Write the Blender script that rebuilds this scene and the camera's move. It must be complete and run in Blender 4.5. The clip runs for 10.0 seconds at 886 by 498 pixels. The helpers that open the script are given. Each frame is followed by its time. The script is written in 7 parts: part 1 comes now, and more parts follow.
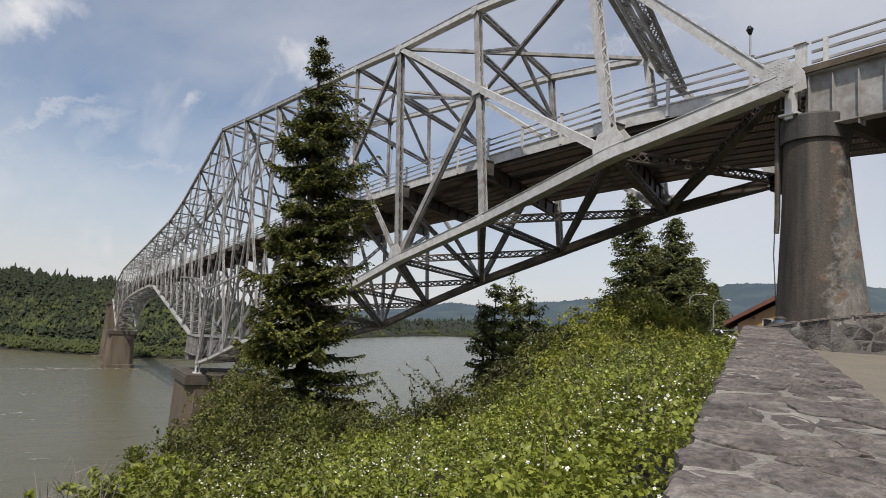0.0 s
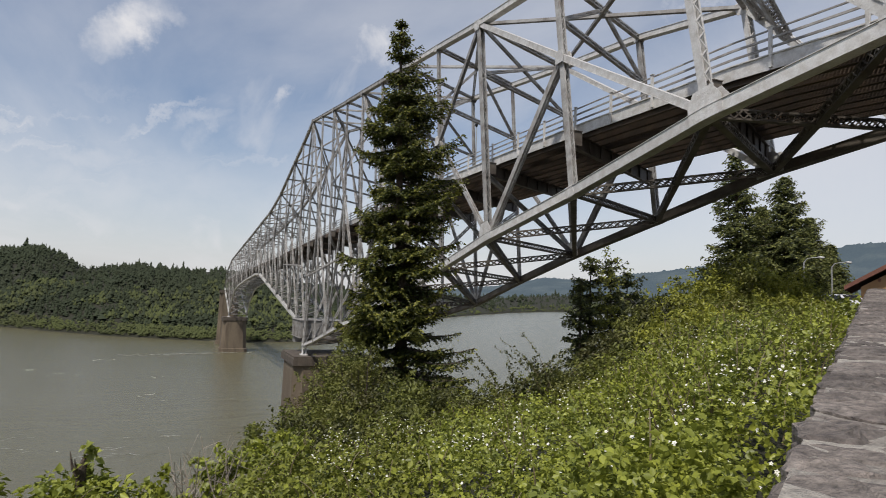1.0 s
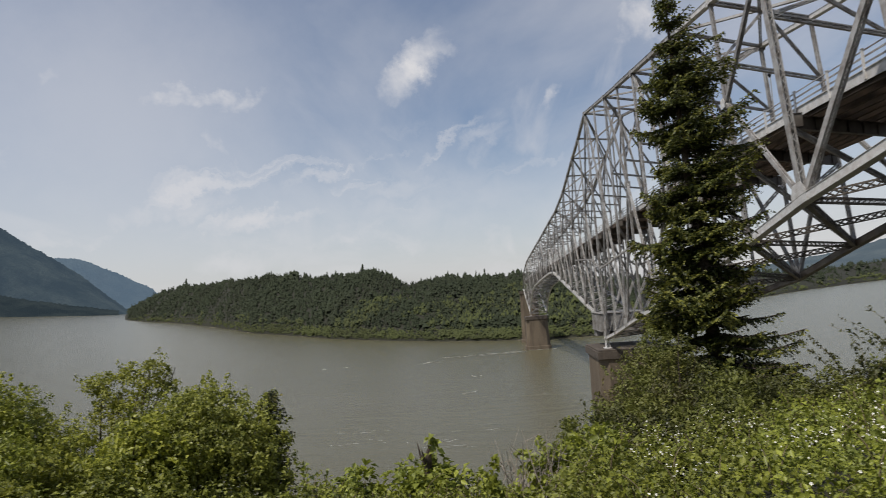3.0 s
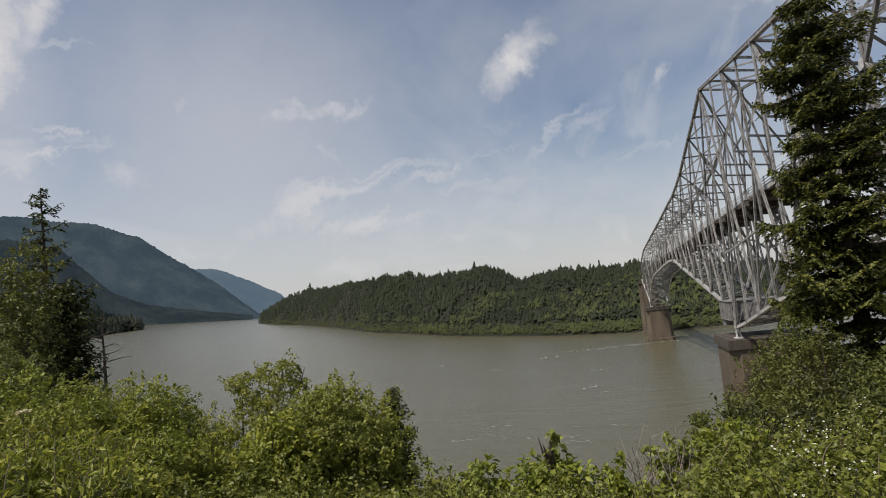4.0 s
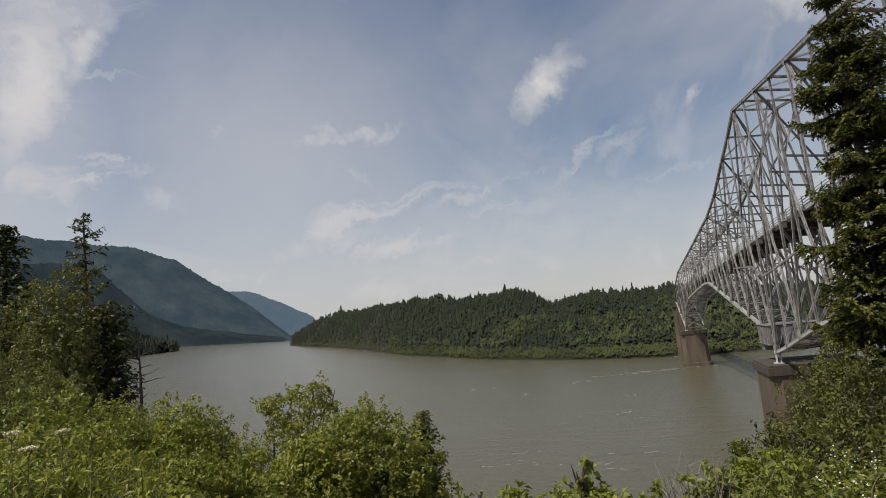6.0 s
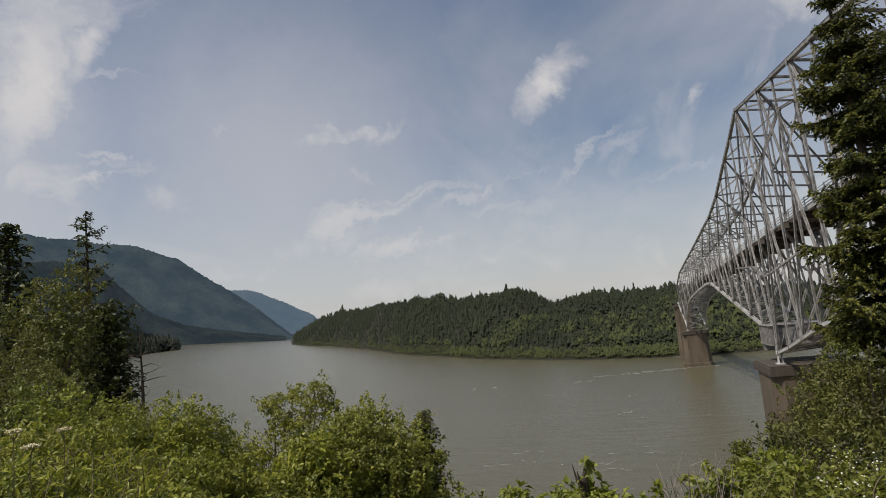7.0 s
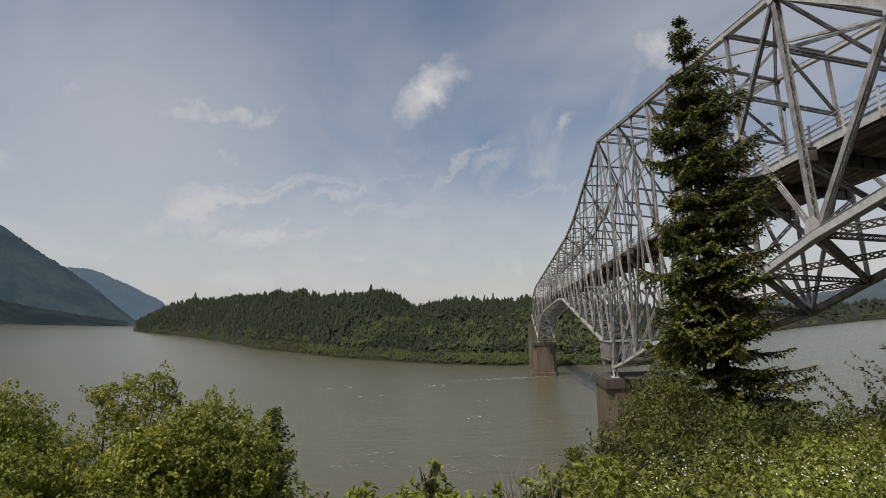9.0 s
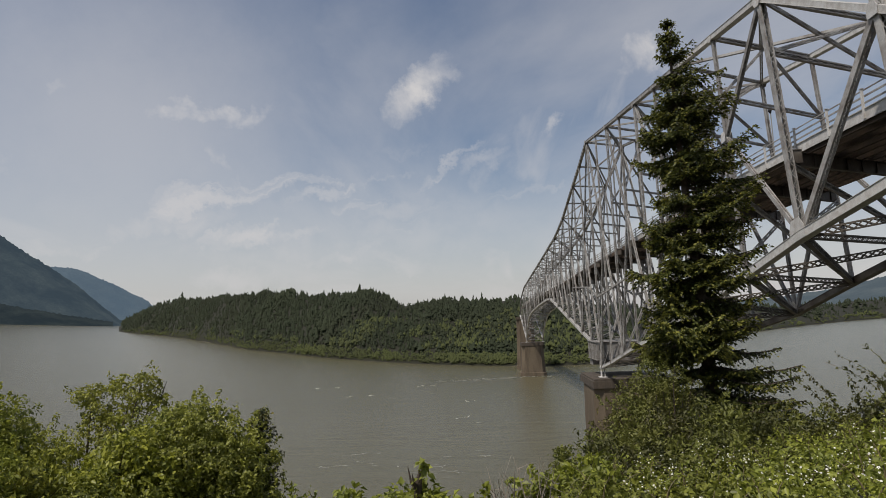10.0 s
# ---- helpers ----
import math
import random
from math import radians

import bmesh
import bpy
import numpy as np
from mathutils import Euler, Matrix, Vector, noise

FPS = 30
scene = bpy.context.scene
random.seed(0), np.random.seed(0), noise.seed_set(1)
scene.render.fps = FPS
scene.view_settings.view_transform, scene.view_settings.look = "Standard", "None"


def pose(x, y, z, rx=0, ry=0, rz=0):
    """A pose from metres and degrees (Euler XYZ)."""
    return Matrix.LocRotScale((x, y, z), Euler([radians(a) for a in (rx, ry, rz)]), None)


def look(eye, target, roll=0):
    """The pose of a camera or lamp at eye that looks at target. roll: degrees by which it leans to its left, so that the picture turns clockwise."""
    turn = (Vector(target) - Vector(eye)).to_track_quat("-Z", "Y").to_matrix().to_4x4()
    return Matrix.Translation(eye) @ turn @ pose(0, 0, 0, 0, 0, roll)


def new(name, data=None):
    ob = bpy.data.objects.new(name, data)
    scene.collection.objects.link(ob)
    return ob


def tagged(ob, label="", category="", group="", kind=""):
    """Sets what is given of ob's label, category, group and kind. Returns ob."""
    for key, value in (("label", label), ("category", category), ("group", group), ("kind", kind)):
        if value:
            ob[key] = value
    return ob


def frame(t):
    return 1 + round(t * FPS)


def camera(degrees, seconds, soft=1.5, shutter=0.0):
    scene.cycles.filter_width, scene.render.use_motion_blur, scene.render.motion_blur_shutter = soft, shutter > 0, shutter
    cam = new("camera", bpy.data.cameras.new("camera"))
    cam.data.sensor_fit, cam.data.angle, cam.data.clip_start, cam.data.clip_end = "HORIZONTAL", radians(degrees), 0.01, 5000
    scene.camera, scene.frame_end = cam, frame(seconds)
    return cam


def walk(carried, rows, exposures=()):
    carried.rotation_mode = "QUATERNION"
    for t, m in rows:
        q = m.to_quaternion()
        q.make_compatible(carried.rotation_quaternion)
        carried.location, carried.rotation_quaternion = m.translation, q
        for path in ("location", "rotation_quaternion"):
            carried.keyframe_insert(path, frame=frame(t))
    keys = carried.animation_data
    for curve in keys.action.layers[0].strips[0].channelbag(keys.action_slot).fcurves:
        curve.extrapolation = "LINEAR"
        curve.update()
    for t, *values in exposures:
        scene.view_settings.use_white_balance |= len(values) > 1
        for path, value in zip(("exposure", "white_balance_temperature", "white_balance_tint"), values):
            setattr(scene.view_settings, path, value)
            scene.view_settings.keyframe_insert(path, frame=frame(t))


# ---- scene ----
cam = camera(72.0, 10.0, soft=0.5, shutter=0.2)
# seconds, tilt, lean and turn of the hand-held camera, which pans where it stands
TURNS = [
    (0.0, 97.125, -4.086, -31.81),
    (0.5, 96.856, -3.119, -28.169),
    (1.0, 94.563, -1.926, -23.047),
    (1.5, 94.316, -0.676, -17.532),
    (2.0, 94.206, 0.93, -11.645),
    (2.5, 94.204, 2.471, -5.374),
    (3.0, 94.512, 3.998, 4.16),
    (3.2, 94.684, 4.647, 7.188),
    (4.3, 95.354, 6.437, 16.051),
    (4.5, 95.881, 6.532, 16.481),
    (5.0, 97.643, 6.482, 17.046),
    (5.5, 97.551, 6.203, 17.39),
    (7.0, 97.447, 5.765, 17.75),
    (7.5, 97.168, 4.704, 14.93),
    (8.0, 96.842, 3.363, 10.097),
    (8.5, 96.69, 2.46, 6.433),
    (9.0, 96.646, 1.974, 4.868),
    (9.5, 96.661, 2.006, 4.213),
    (10.0, 96.624, 1.963, 3.81),
]
# the camera's own exposure and colour balance drift a little as it turns to the brighter sky
walk(cam, [(t, pose(0, 0, 0, a, b, c)) for t, a, b, c in TURNS],
     [(0.0, 0.16, 6400, 11.5), (1.5, 0.13, 6400, 11.5), (2.5, 0.06, 6420, 11.5), (3.2, 0.0, 6450, 11.5), (4.5, -0.09, 6600, 11.5), (7.5, -0.17, 6620, 11.5), (9.0, -0.18, 6620, 11.5), (10.0, -0.18, 6620, 11.5)])
WATER = -22.0


def water_z(az, r):
    """Level of the river, raised far off so the waterline fits the camera's view."""
    return WATER + max(0.0, r - 350) * float(np.interp(az, [-60, -45, -40, -32, -22, -14], [0.026, 0.026, 0.024, 0.0149, 0.006, 0.0]))



# ---- sky and sun ----
SUN_DIR = Vector((-0.40, -0.36, 0.86)).normalized()
world = bpy.data.worlds.new("sky")
scene.world = world
world.use_nodes = True
wt = world.node_tree
wt.nodes.clear()


def node(tree, kind, **sets):
    n = tree.nodes.new(kind)
    for key, value in sets.items():
        n.inputs[key.replace("_", " ")].default_value = value
    return n


sky = wt.nodes.new("ShaderNodeTexSky")
sky.sky_type = "NISHITA"
sky.sun_disc = False
sky.sun_elevation = math.asin(SUN_DIR.z)
sky.sun_rotation = math.atan2(SUN_DIR.x, SUN_DIR.y)
sky.air_density, sky.dust_density, sky.ozone_density = 1.0, 1.6, 1.2
tc = wt.nodes.new("ShaderNodeTexCoord")
sep = wt.nodes.new("ShaderNodeSeparateXYZ")
wt.links.new(tc.outputs["Generated"], sep.inputs[0])
# thin high cloud: the way of sight is carried to a flat layer overhead
lift = wt.nodes.new("ShaderNodeMath")
lift.operation = "ADD"
lift.inputs[1].default_value = 0.12
wt.links.new(sep.outputs["Z"], lift.inputs[0])
flat = wt.nodes.new("ShaderNodeVectorMath")
flat.operation = "DIVIDE"
comb = wt.nodes.new("ShaderNodeCombineXYZ")
wt.links.new(lift.outputs[0], comb.inputs[0])
wt.links.new(lift.outputs[0], comb.inputs[1])
comb.inputs[2].default_value = 1.0
wt.links.new(tc.outputs["Generated"], flat.inputs[0])
wt.links.new(comb.outputs[0], flat.inputs[1])


def cloud_layer(scale, detail, distortion, low, high, strength, stretch):
    m = wt.nodes.new("ShaderNodeMapping")
    m.inputs["Scale"].default_value = stretch
    m.inputs["Rotation"].default_value = (0, 0, radians(25))
    wt.links.new(flat.outputs[0], m.inputs[0])
    nz = node(wt, "ShaderNodeTexNoise", Scale=scale, Detail=detail, Roughness=0.55, Distortion=distortion)
    wt.links.new(m.outputs[0], nz.inputs["Vector"])
    ramp = wt.nodes.new("ShaderNodeMapRange")
    ramp.interpolation_type = "SMOOTHSTEP"
    ramp.inputs["From Min"].default_value, ramp.inputs["From Max"].default_value = low, high
    ramp.inputs["To Max"].default_value = strength
    wt.links.new(nz.outputs["Fac"], ramp.inputs["Value"])
    return ramp


def wmath(op, *args):
    n = wt.nodes.new("ShaderNodeMath")
    n.operation = op
    for i, v in enumerate(args):
        if isinstance(v, (int, float)):
            n.inputs[i].default_value = v
        else:
            wt.links.new(v, n.inputs[i])
    return n.outputs[0]


veil = cloud_layer(0.9, 8, 0.3, 0.33, 0.78, 0.52, (1.0, 0.45, 1)).outputs[0]
wisp = cloud_layer(2.6, 9, 0.5, 0.47, 0.82, 0.55, (1.0, 0.22, 1)).outputs[0]
# bearing and height of the way of sight, in degrees, with ragged edges
edge = node(wt, "ShaderNodeTexNoise", Scale=11.0, Detail=9.0, Roughness=0.66)
wt.links.new(tc.outputs["Generated"], edge.inputs["Vector"])
esep = wt.nodes.new("ShaderNodeSeparateColor")
wt.links.new(edge.outputs["Color"], esep.inputs[0])
bearing = wmath("DEGREES", wmath("ARCTAN2", sep.outputs["X"], sep.outputs["Y"]))
height = wmath("DEGREES", wmath("ARCSINE", sep.outputs["Z"]))
bearing = wmath("ADD", bearing, wmath("MULTIPLY", wmath("SUBTRACT", esep.outputs[0], 0.5), 9.0))
height = wmath("ADD", height, wmath("MULTIPLY", wmath("SUBTRACT", esep.outputs[1], 0.5), 6.5))


def small_cloud(az, el, long, wide, turn, strength):
    """One fair-weather cloud: an ellipse with a soft, torn rim."""
    c, s = math.cos(radians(turn)), math.sin(radians(turn))
    u, v = wmath("SUBTRACT", bearing, az), wmath("SUBTRACT", height, el)
    long, wide = long * 0.95, wide * 0.95
    p = wmath("ADD", wmath("MULTIPLY", u, c / long), wmath("MULTIPLY", v, s / long))
    q = wmath("SUBTRACT", wmath("MULTIPLY", v, c / wide), wmath("MULTIPLY", u, s / wide))
    d = wmath("ADD", wmath("MULTIPLY", p, p), wmath("MULTIPLY", q, q))
    return wmath("MULTIPLY", wmath("EXPONENT", wmath("MULTIPLY", d, -1.0)), strength)


# long fibrous streaks of cirrus that rise to the right
streak = wt.nodes.new("ShaderNodeCombineXYZ")
wt.links.new(wmath("ADD", wmath("MULTIPLY", bearing, 0.045), wmath("MULTIPLY", height, 0.03)), streak.inputs[0])
wt.links.new(wmath("SUBTRACT", wmath("MULTIPLY", height, 0.26), wmath("MULTIPLY", bearing, 0.045)), streak.inputs[1])
fibre = node(wt, "ShaderNodeTexNoise", Scale=1.0, Detail=9.0, Roughness=0.58, Distortion=0.7)
wt.links.new(streak.outputs[0], fibre.inputs["Vector"])
fib = wt.nodes.new("ShaderNodeMapRange")
fib.interpolation_type = "SMOOTHSTEP"
fib.inputs["From Min"].default_value, fib.inputs["From Max"].default_value = 0.40, 0.70
wt.links.new(fibre.outputs["Fac"], fib.inputs["Value"])


def patch(az, el, wide, tall, strength):
    u, v = wmath("MULTIPLY", wmath("SUBTRACT", bearing, az), 1 / wide), wmath("MULTIPLY", wmath("SUBTRACT", height, el), 1 / tall)
    d = wmath("ADD", wmath("MULTIPLY", u, u), wmath("MULTIPLY", v, v))
    return wmath("MULTIPLY", wmath("MULTIPLY", wmath("EXPONENT", wmath("MULTIPLY", d, -1.0)), strength), fib.outputs[0])


cover = wmath("MAXIMUM", veil, wisp)
for row in ((-20, 10.5, 24, 6.5, 0.90), (-50, 20, 10, 16, 0.95), (-34, 20, 14, 7, 0.45), (4, 12, 16, 6, 0.42), (50, 22, 22, 14, 0.75)):
    cover = wmath("MAXIMUM", cover, patch(*row))
shred = node(wt, "ShaderNodeTexNoise", Scale=13.0, Detail=8.0, Roughness=0.55, Distortion=0.5)
wt.links.new(tc.outputs["Generated"], shred.inputs["Vector"])
torn = wt.nodes.new("ShaderNodeMapRange")
torn.inputs["From Min"].default_value, torn.inputs["From Max"].default_value = 0.32, 0.62
torn.inputs["To Min"].default_value, torn.inputs["To Max"].default_value = 0.45, 1.1
wt.links.new(shred.outputs["Fac"], torn.inputs["Value"])
for row in ((-25.3, 18.5, 6.2, 1.5, 2, 1.0), (-24.0, 15.4, 3.6, 1.5, -60, 0.75), (-27.3, 22.3, 4.0, 0.8, -80, 0.40), (-5.6, 21.0, 4.2, 1.8, 35, 0.95), (-3.4, 22.4, 3.4, 1.1, 8, 0.6),
            (7.0, 17.0, 2.4, 0.8, 45, 0.6), (1.0, 15.0, 4.0, 0.9, 30, 0.38), (15.8, 22.4, 2.9, 2.2, -10, 1.0), (-37.5, 18.8, 4.0, 1.5, 40, 0.55), (-51.8, 22.0, 3.6, 9.5, -12, 1.0),
            (-47.6, 26.0, 2.4, 5.8, -25, 0.8), (-41.5, 13.6, 6.0, 2.4, 0, 0.55), (-28.0, 9.0, 10.0, 1.8, 12, 0.6), (-52, 14, 6.5, 5.0, 20, 0.8), (-23.0, 4.4, 7.0, 1.3, 0, 0.55), (-8.0, 10.5, 9.0, 1.2, 14, 0.4), (57, 14, 24, 13, 0, 0.72), (64, 30, 20, 13, 0, 0.72), (-56, 18, 14, 17, 0, 0.62), (-16, 7.5, 26, 3.0, 4, 0.42), (-34, 13, 12, 2.2, 20, 0.45), (-22.6, 13.2, 4.6, 0.6, -58, 0.62), (-31, 11.0, 7.0, 0.7, -12, 0.5), (-15, 11.8, 9.0, 0.7, 18, 0.5), (-19, 8.2, 9.0, 0.8, 8, 0.62), (-4, 13.5, 7.0, 0.5, 32, 0.5), (-36, 6.5, 6.0, 0.9, 6, 0.6), (-12, 5.6, 8.0, 0.9, -4, 0.55), (-32, 17, 20, 15.0, 0, 0.54)):
    cover = wmath("MAXIMUM", cover, wmath("MULTIPLY", small_cloud(*row), torn.outputs[0]) if row[3] < 8 else small_cloud(*row))
# pale summer haze low over the valley
haze = wt.nodes.new("ShaderNodeMapRange")
haze.interpolation_type = "SMOOTHSTEP"
haze.inputs["From Min"].default_value, haze.inputs["From Max"].default_value = 0.30, -0.03
haze.inputs["To Max"].default_value = 0.68
wt.links.new(sep.outputs["Z"], haze.inputs["Value"])
cover = wmath("SUBTRACT", 1.0, wmath("MULTIPLY", wmath("SUBTRACT", 1.0, cover), wmath("SUBTRACT", 1.0, haze.outputs[0])))
mix = wt.nodes.new("ShaderNodeMix")
mix.data_type = "RGBA"
wt.links.new(cover, mix.inputs["Factor"])
wt.links.new(sky.outputs[0], mix.inputs["A"])
mix.inputs["B"].default_value = (6.74, 6.72, 6.80, 1)
bg = wt.nodes.new("ShaderNodeBackground")
bg.inputs["Strength"].default_value = 0.10
wt.links.new(mix.outputs["Result"], bg.inputs[0])
wo = wt.nodes.new("ShaderNodeOutputWorld")
wt.links.new(bg.outputs[0], wo.inputs[0])

sun_data = bpy.data.lights.new("sun", "SUN")
sun_data.energy = 3.2
sun_data.angle = radians(1.5)
sun_data.color = (1.0, 0.95, 0.87)
sun = new("sun", sun_data)
sun.matrix_world = look(SUN_DIR * 300, (0, 0, 0))


# ---- materials ----
def surface(name, base, second, rough=0.6, metal=0.0, scale=2.0, fine=30.0, bump=0.15, amount=0.6, spread=0.0, streak=None, spec=0.5, grain=0.14):
    """Two colours mixed by coarse noise, fine grain in the relief, and piece-to-piece variation by spread."""
    m = bpy.data.materials.new(name)
    m.use_nodes = True
    t = m.node_tree
    b = t.nodes["Principled BSDF"]
    geo = t.nodes.new("ShaderNodeNewGeometry")
    mp = t.nodes.new("ShaderNodeMapping")
    if streak:
        mp.inputs["Scale"].default_value = streak
    t.links.new(geo.outputs["Position"], mp.inputs[0])
    n1 = node(t, "ShaderNodeTexNoise", Scale=scale, Detail=6.0, Roughness=0.6)
    n2 = node(t, "ShaderNodeTexNoise", Scale=fine, Detail=5.0, Roughness=0.65)
    t.links.new(mp.outputs[0], n1.inputs["Vector"])
    t.links.new(geo.outputs["Position"], n2.inputs["Vector"])
    r = t.nodes.new("ShaderNodeMapRange")
    r.inputs["From Min"].default_value, r.inputs["From Max"].default_value = 0.4, 0.68
    r.inputs["To Max"].default_value = amount
    t.links.new(n1.outputs["Fac"], r.inputs["Value"])
    mx = t.nodes.new("ShaderNodeMix")
    mx.data_type = "RGBA"
    mx.inputs["A"].default_value, mx.inputs["B"].default_value = (*base, 1), (*second, 1)
    t.links.new(r.outputs[0], mx.inputs["Factor"])
    hsv = t.nodes.new("ShaderNodeHueSaturation")
    t.links.new(mx.outputs["Result"], hsv.inputs["Color"])
    v = t.nodes.new("ShaderNodeMapRange")
    v.inputs["From Min"].default_value, v.inputs["From Max"].default_value = 0.3, 0.7
    v.inputs["To Min"].default_value, v.inputs["To Max"].default_value = 1 - grain, 1 + grain
    t.links.new(n2.outputs["Fac"], v.inputs["Value"])
    val = v.outputs[0]
    if spread:
        info = t.nodes.new("ShaderNodeObjectInfo")
        s = t.nodes.new("ShaderNodeMapRange")
        s.inputs["To Min"].default_value, s.inputs["To Max"].default_value = 1 - spread, 1 + spread
        t.links.new(info.outputs["Random"], s.inputs["Value"])
        mul = t.nodes.new("ShaderNodeMath")
        mul.operation = "MULTIPLY"
        t.links.new(val, mul.inputs[0])
        t.links.new(s.outputs[0], mul.inputs[1])
        val = mul.outputs[0]
    t.links.new(val, hsv.inputs["Value"])
    t.links.new(hsv.outputs[0], b.inputs["Base Color"])
    b.inputs["Roughness"].default_value, b.inputs["Metallic"].default_value = rough, metal
    b.inputs["Specular IOR Level"].default_value = spec
    if bump:
        bp = t.nodes.new("ShaderNodeBump")
        bp.inputs["Strength"].default_value = bump
        bp.inputs["Distance"].default_value = 0.05
        t.links.new(n2.outputs["Fac"], bp.inputs["Height"])
        t.links.new(bp.outputs[0], b.inputs["Normal"])
    return m


def foliage(name, dark, light, through_light=0.3, rough=0.55, clump=0.25, third=None, spread=0.85):
    """Leaves: each leaf its own shade, patches of yellower and darker growth, some light passing through."""
    m = bpy.data.materials.new(name)
    m.use_nodes = True
    t = m.node_tree
    b = t.nodes["Principled BSDF"]
    geo = t.nodes.new("ShaderNodeNewGeometry")
    nz = node(t, "ShaderNodeTexNoise", Scale=clump, Detail=3.0)
    t.links.new(geo.outputs["Position"], nz.inputs["Vector"])
    add = t.nodes.new("ShaderNodeMath")
    add.operation = "MULTIPLY_ADD"
    add.inputs[1].default_value, add.inputs[2].default_value = spread, 0.30 - spread * 0.5
    t.links.new(geo.outputs["Random Per Island"], add.inputs[0])
    tot = t.nodes.new("ShaderNodeMath")
    tot.operation = "MULTIPLY_ADD"
    tot.inputs[1].default_value = 0.6
    t.links.new(nz.outputs["Fac"], tot.inputs[0])
    t.links.new(add.outputs[0], tot.inputs[2])
    mx = t.nodes.new("ShaderNodeMix")
    mx.data_type = "RGBA"
    mx.inputs["A"].default_value, mx.inputs["B"].default_value = (*dark, 1), (*light, 1)
    t.links.new(tot.outputs[0], mx.inputs["Factor"])
    colour = mx.outputs["Result"]
    if third:
        # stretches of another kind of growth
        n3 = node(t, "ShaderNodeTexNoise", Scale=clump * 0.45, Detail=4.0, Distortion=0.6)
        t.links.new(geo.outputs["Position"], n3.inputs["Vector"])
        r3 = t.nodes.new("ShaderNodeMapRange")
        r3.inputs["From Min"].default_value, r3.inputs["From Max"].default_value = 0.47, 0.66
        r3.inputs["To Max"].default_value = 0.75
        t.links.new(n3.outputs["Fac"], r3.inputs["Value"])
        m3 = t.nodes.new("ShaderNodeMix")
        m3.data_type = "RGBA"
        t.links.new(r3.outputs[0], m3.inputs["Factor"])
        t.links.new(colour, m3.inputs["A"])
        m3.inputs["B"].default_value = (*third, 1)
        colour = m3.outputs["Result"]
    t.links.new(colour, b.inputs["Base Color"])
    b.inputs["Roughness"].default_value = rough
    b.inputs["Specular IOR Level"].default_value = 0.4
    if through_light:
        tr = t.nodes.new("ShaderNodeBsdfTranslucent")
        t.links.new(colour, tr.inputs[0])
        ms = t.nodes.new("ShaderNodeMixShader")
        ms.inputs[0].default_value = through_light
        out = t.nodes["Material Output"]
        t.links.new(b.outputs[0], ms.inputs[1])
        t.links.new(tr.outputs[0], ms.inputs[2])
        t.links.new(ms.outputs[0], out.inputs[0])
    return m


STEEL = surface("grey_bridge_paint", (0.62, 0.61, 0.585), (0.32, 0.28, 0.23), 0.5, 0.0, 2.6, 22, 0.10, 0.55, 0.10)
STEEL_OLD = surface("older_grey_bridge_paint", (0.36, 0.35, 0.33), (0.14, 0.115, 0.092), 0.55, 0.0, 1.2, 9, 0.15, 0.9, 0.22)
# shade under the deck is put into these three colours, on top of rust
STEEL_DARK = surface("weathered_shaded_steel", (0.115, 0.098, 0.080), (0.05, 0.036, 0.028), 0.65, 0.0, 1.3, 25, 0.2, 0.8, 0.15)
STEEL_STAINED_SHADED = surface("brown_stained_shaded_steel", (0.155, 0.135, 0.110), (0.055, 0.040, 0.030), 0.6, 0.0, 0.8, 22, 0.2, 0.9, 0.15)
RUST = surface("rusty_shaded_stringer_steel", (0.070, 0.052, 0.038), (0.125, 0.082, 0.050), 0.8, 0.0, 1.1, 20, 0.3, 0.8, 0.2)
CONCRETE = surface("stained_pier_concrete", (0.150, 0.116, 0.077), (0.070, 0.051, 0.034), 0.85, 0.0, 0.35, 14, 0.25, 0.9, 0.0, (1.6, 1.6, 0.25), grain=0.28)
COLUMN = surface("old_column_concrete", (0.080, 0.069, 0.057), (0.022, 0.020, 0.018), 0.7, 0.0, 0.9, 18, 0.3, 1.0, 0.0, (2.6, 2.6, 0.16), grain=0.3)
COPING = surface("dark_stained_coping", (0.10, 0.080, 0.060), (0.045, 0.035, 0.028), 0.85, 0.0, 0.8, 14, 0.3, 0.9, 0.0, (1.5, 1.5, 0.4))
STONE = surface("rough_wall_stone", (0.215, 0.184, 0.158), (0.092, 0.076, 0.066), 0.85, 0.0, 4.5, 26, 1.0, 0.95, 0.22, grain=0.55)
MORTAR = surface("wall_mortar", (0.46, 0.42, 0.36), (0.17, 0.145, 0.125), 0.95, 0.0, 3.0, 45, 0.9, 1.0, grain=0.3)
PAVING = surface("pale_gravelly_pavement", (0.215, 0.185, 0.14), (0.155, 0.135, 0.10), 0.95, 0.0, 1.2, 40, 0.4, 0.6, grain=0.3)
SOIL = surface("bank_soil", (0.024, 0.024, 0.012), (0.014, 0.014, 0.008), 0.95, 0.0, 0.6, 9, 0.8, 0.8)
BARK = surface("grey_brown_bark", (0.10, 0.075, 0.055), (0.05, 0.04, 0.03), 0.95, 0.0, 5.0, 40, 0.9, 0.8)
NEEDLE = foliage("spruce_needles", (0.008, 0.014, 0.004), (0.100, 0.116, 0.022), 0.22, 0.5, 1.2)
NEEDLE_LIT = foliage("lit_spruce_tips", (0.050, 0.058, 0.012), (0.26, 0.255, 0.046), 0.28, 0.5, 1.2)
NEEDLE_FAR = foliage("fir_needles", (0.016, 0.025, 0.010), (0.125, 0.140, 0.045), 0.28, 0.6, 0.6)
NEEDLE_FAR_LIT = foliage("lit_fir_tips", (0.065, 0.080, 0.024), (0.28, 0.29, 0.080), 0.34, 0.6, 0.6)
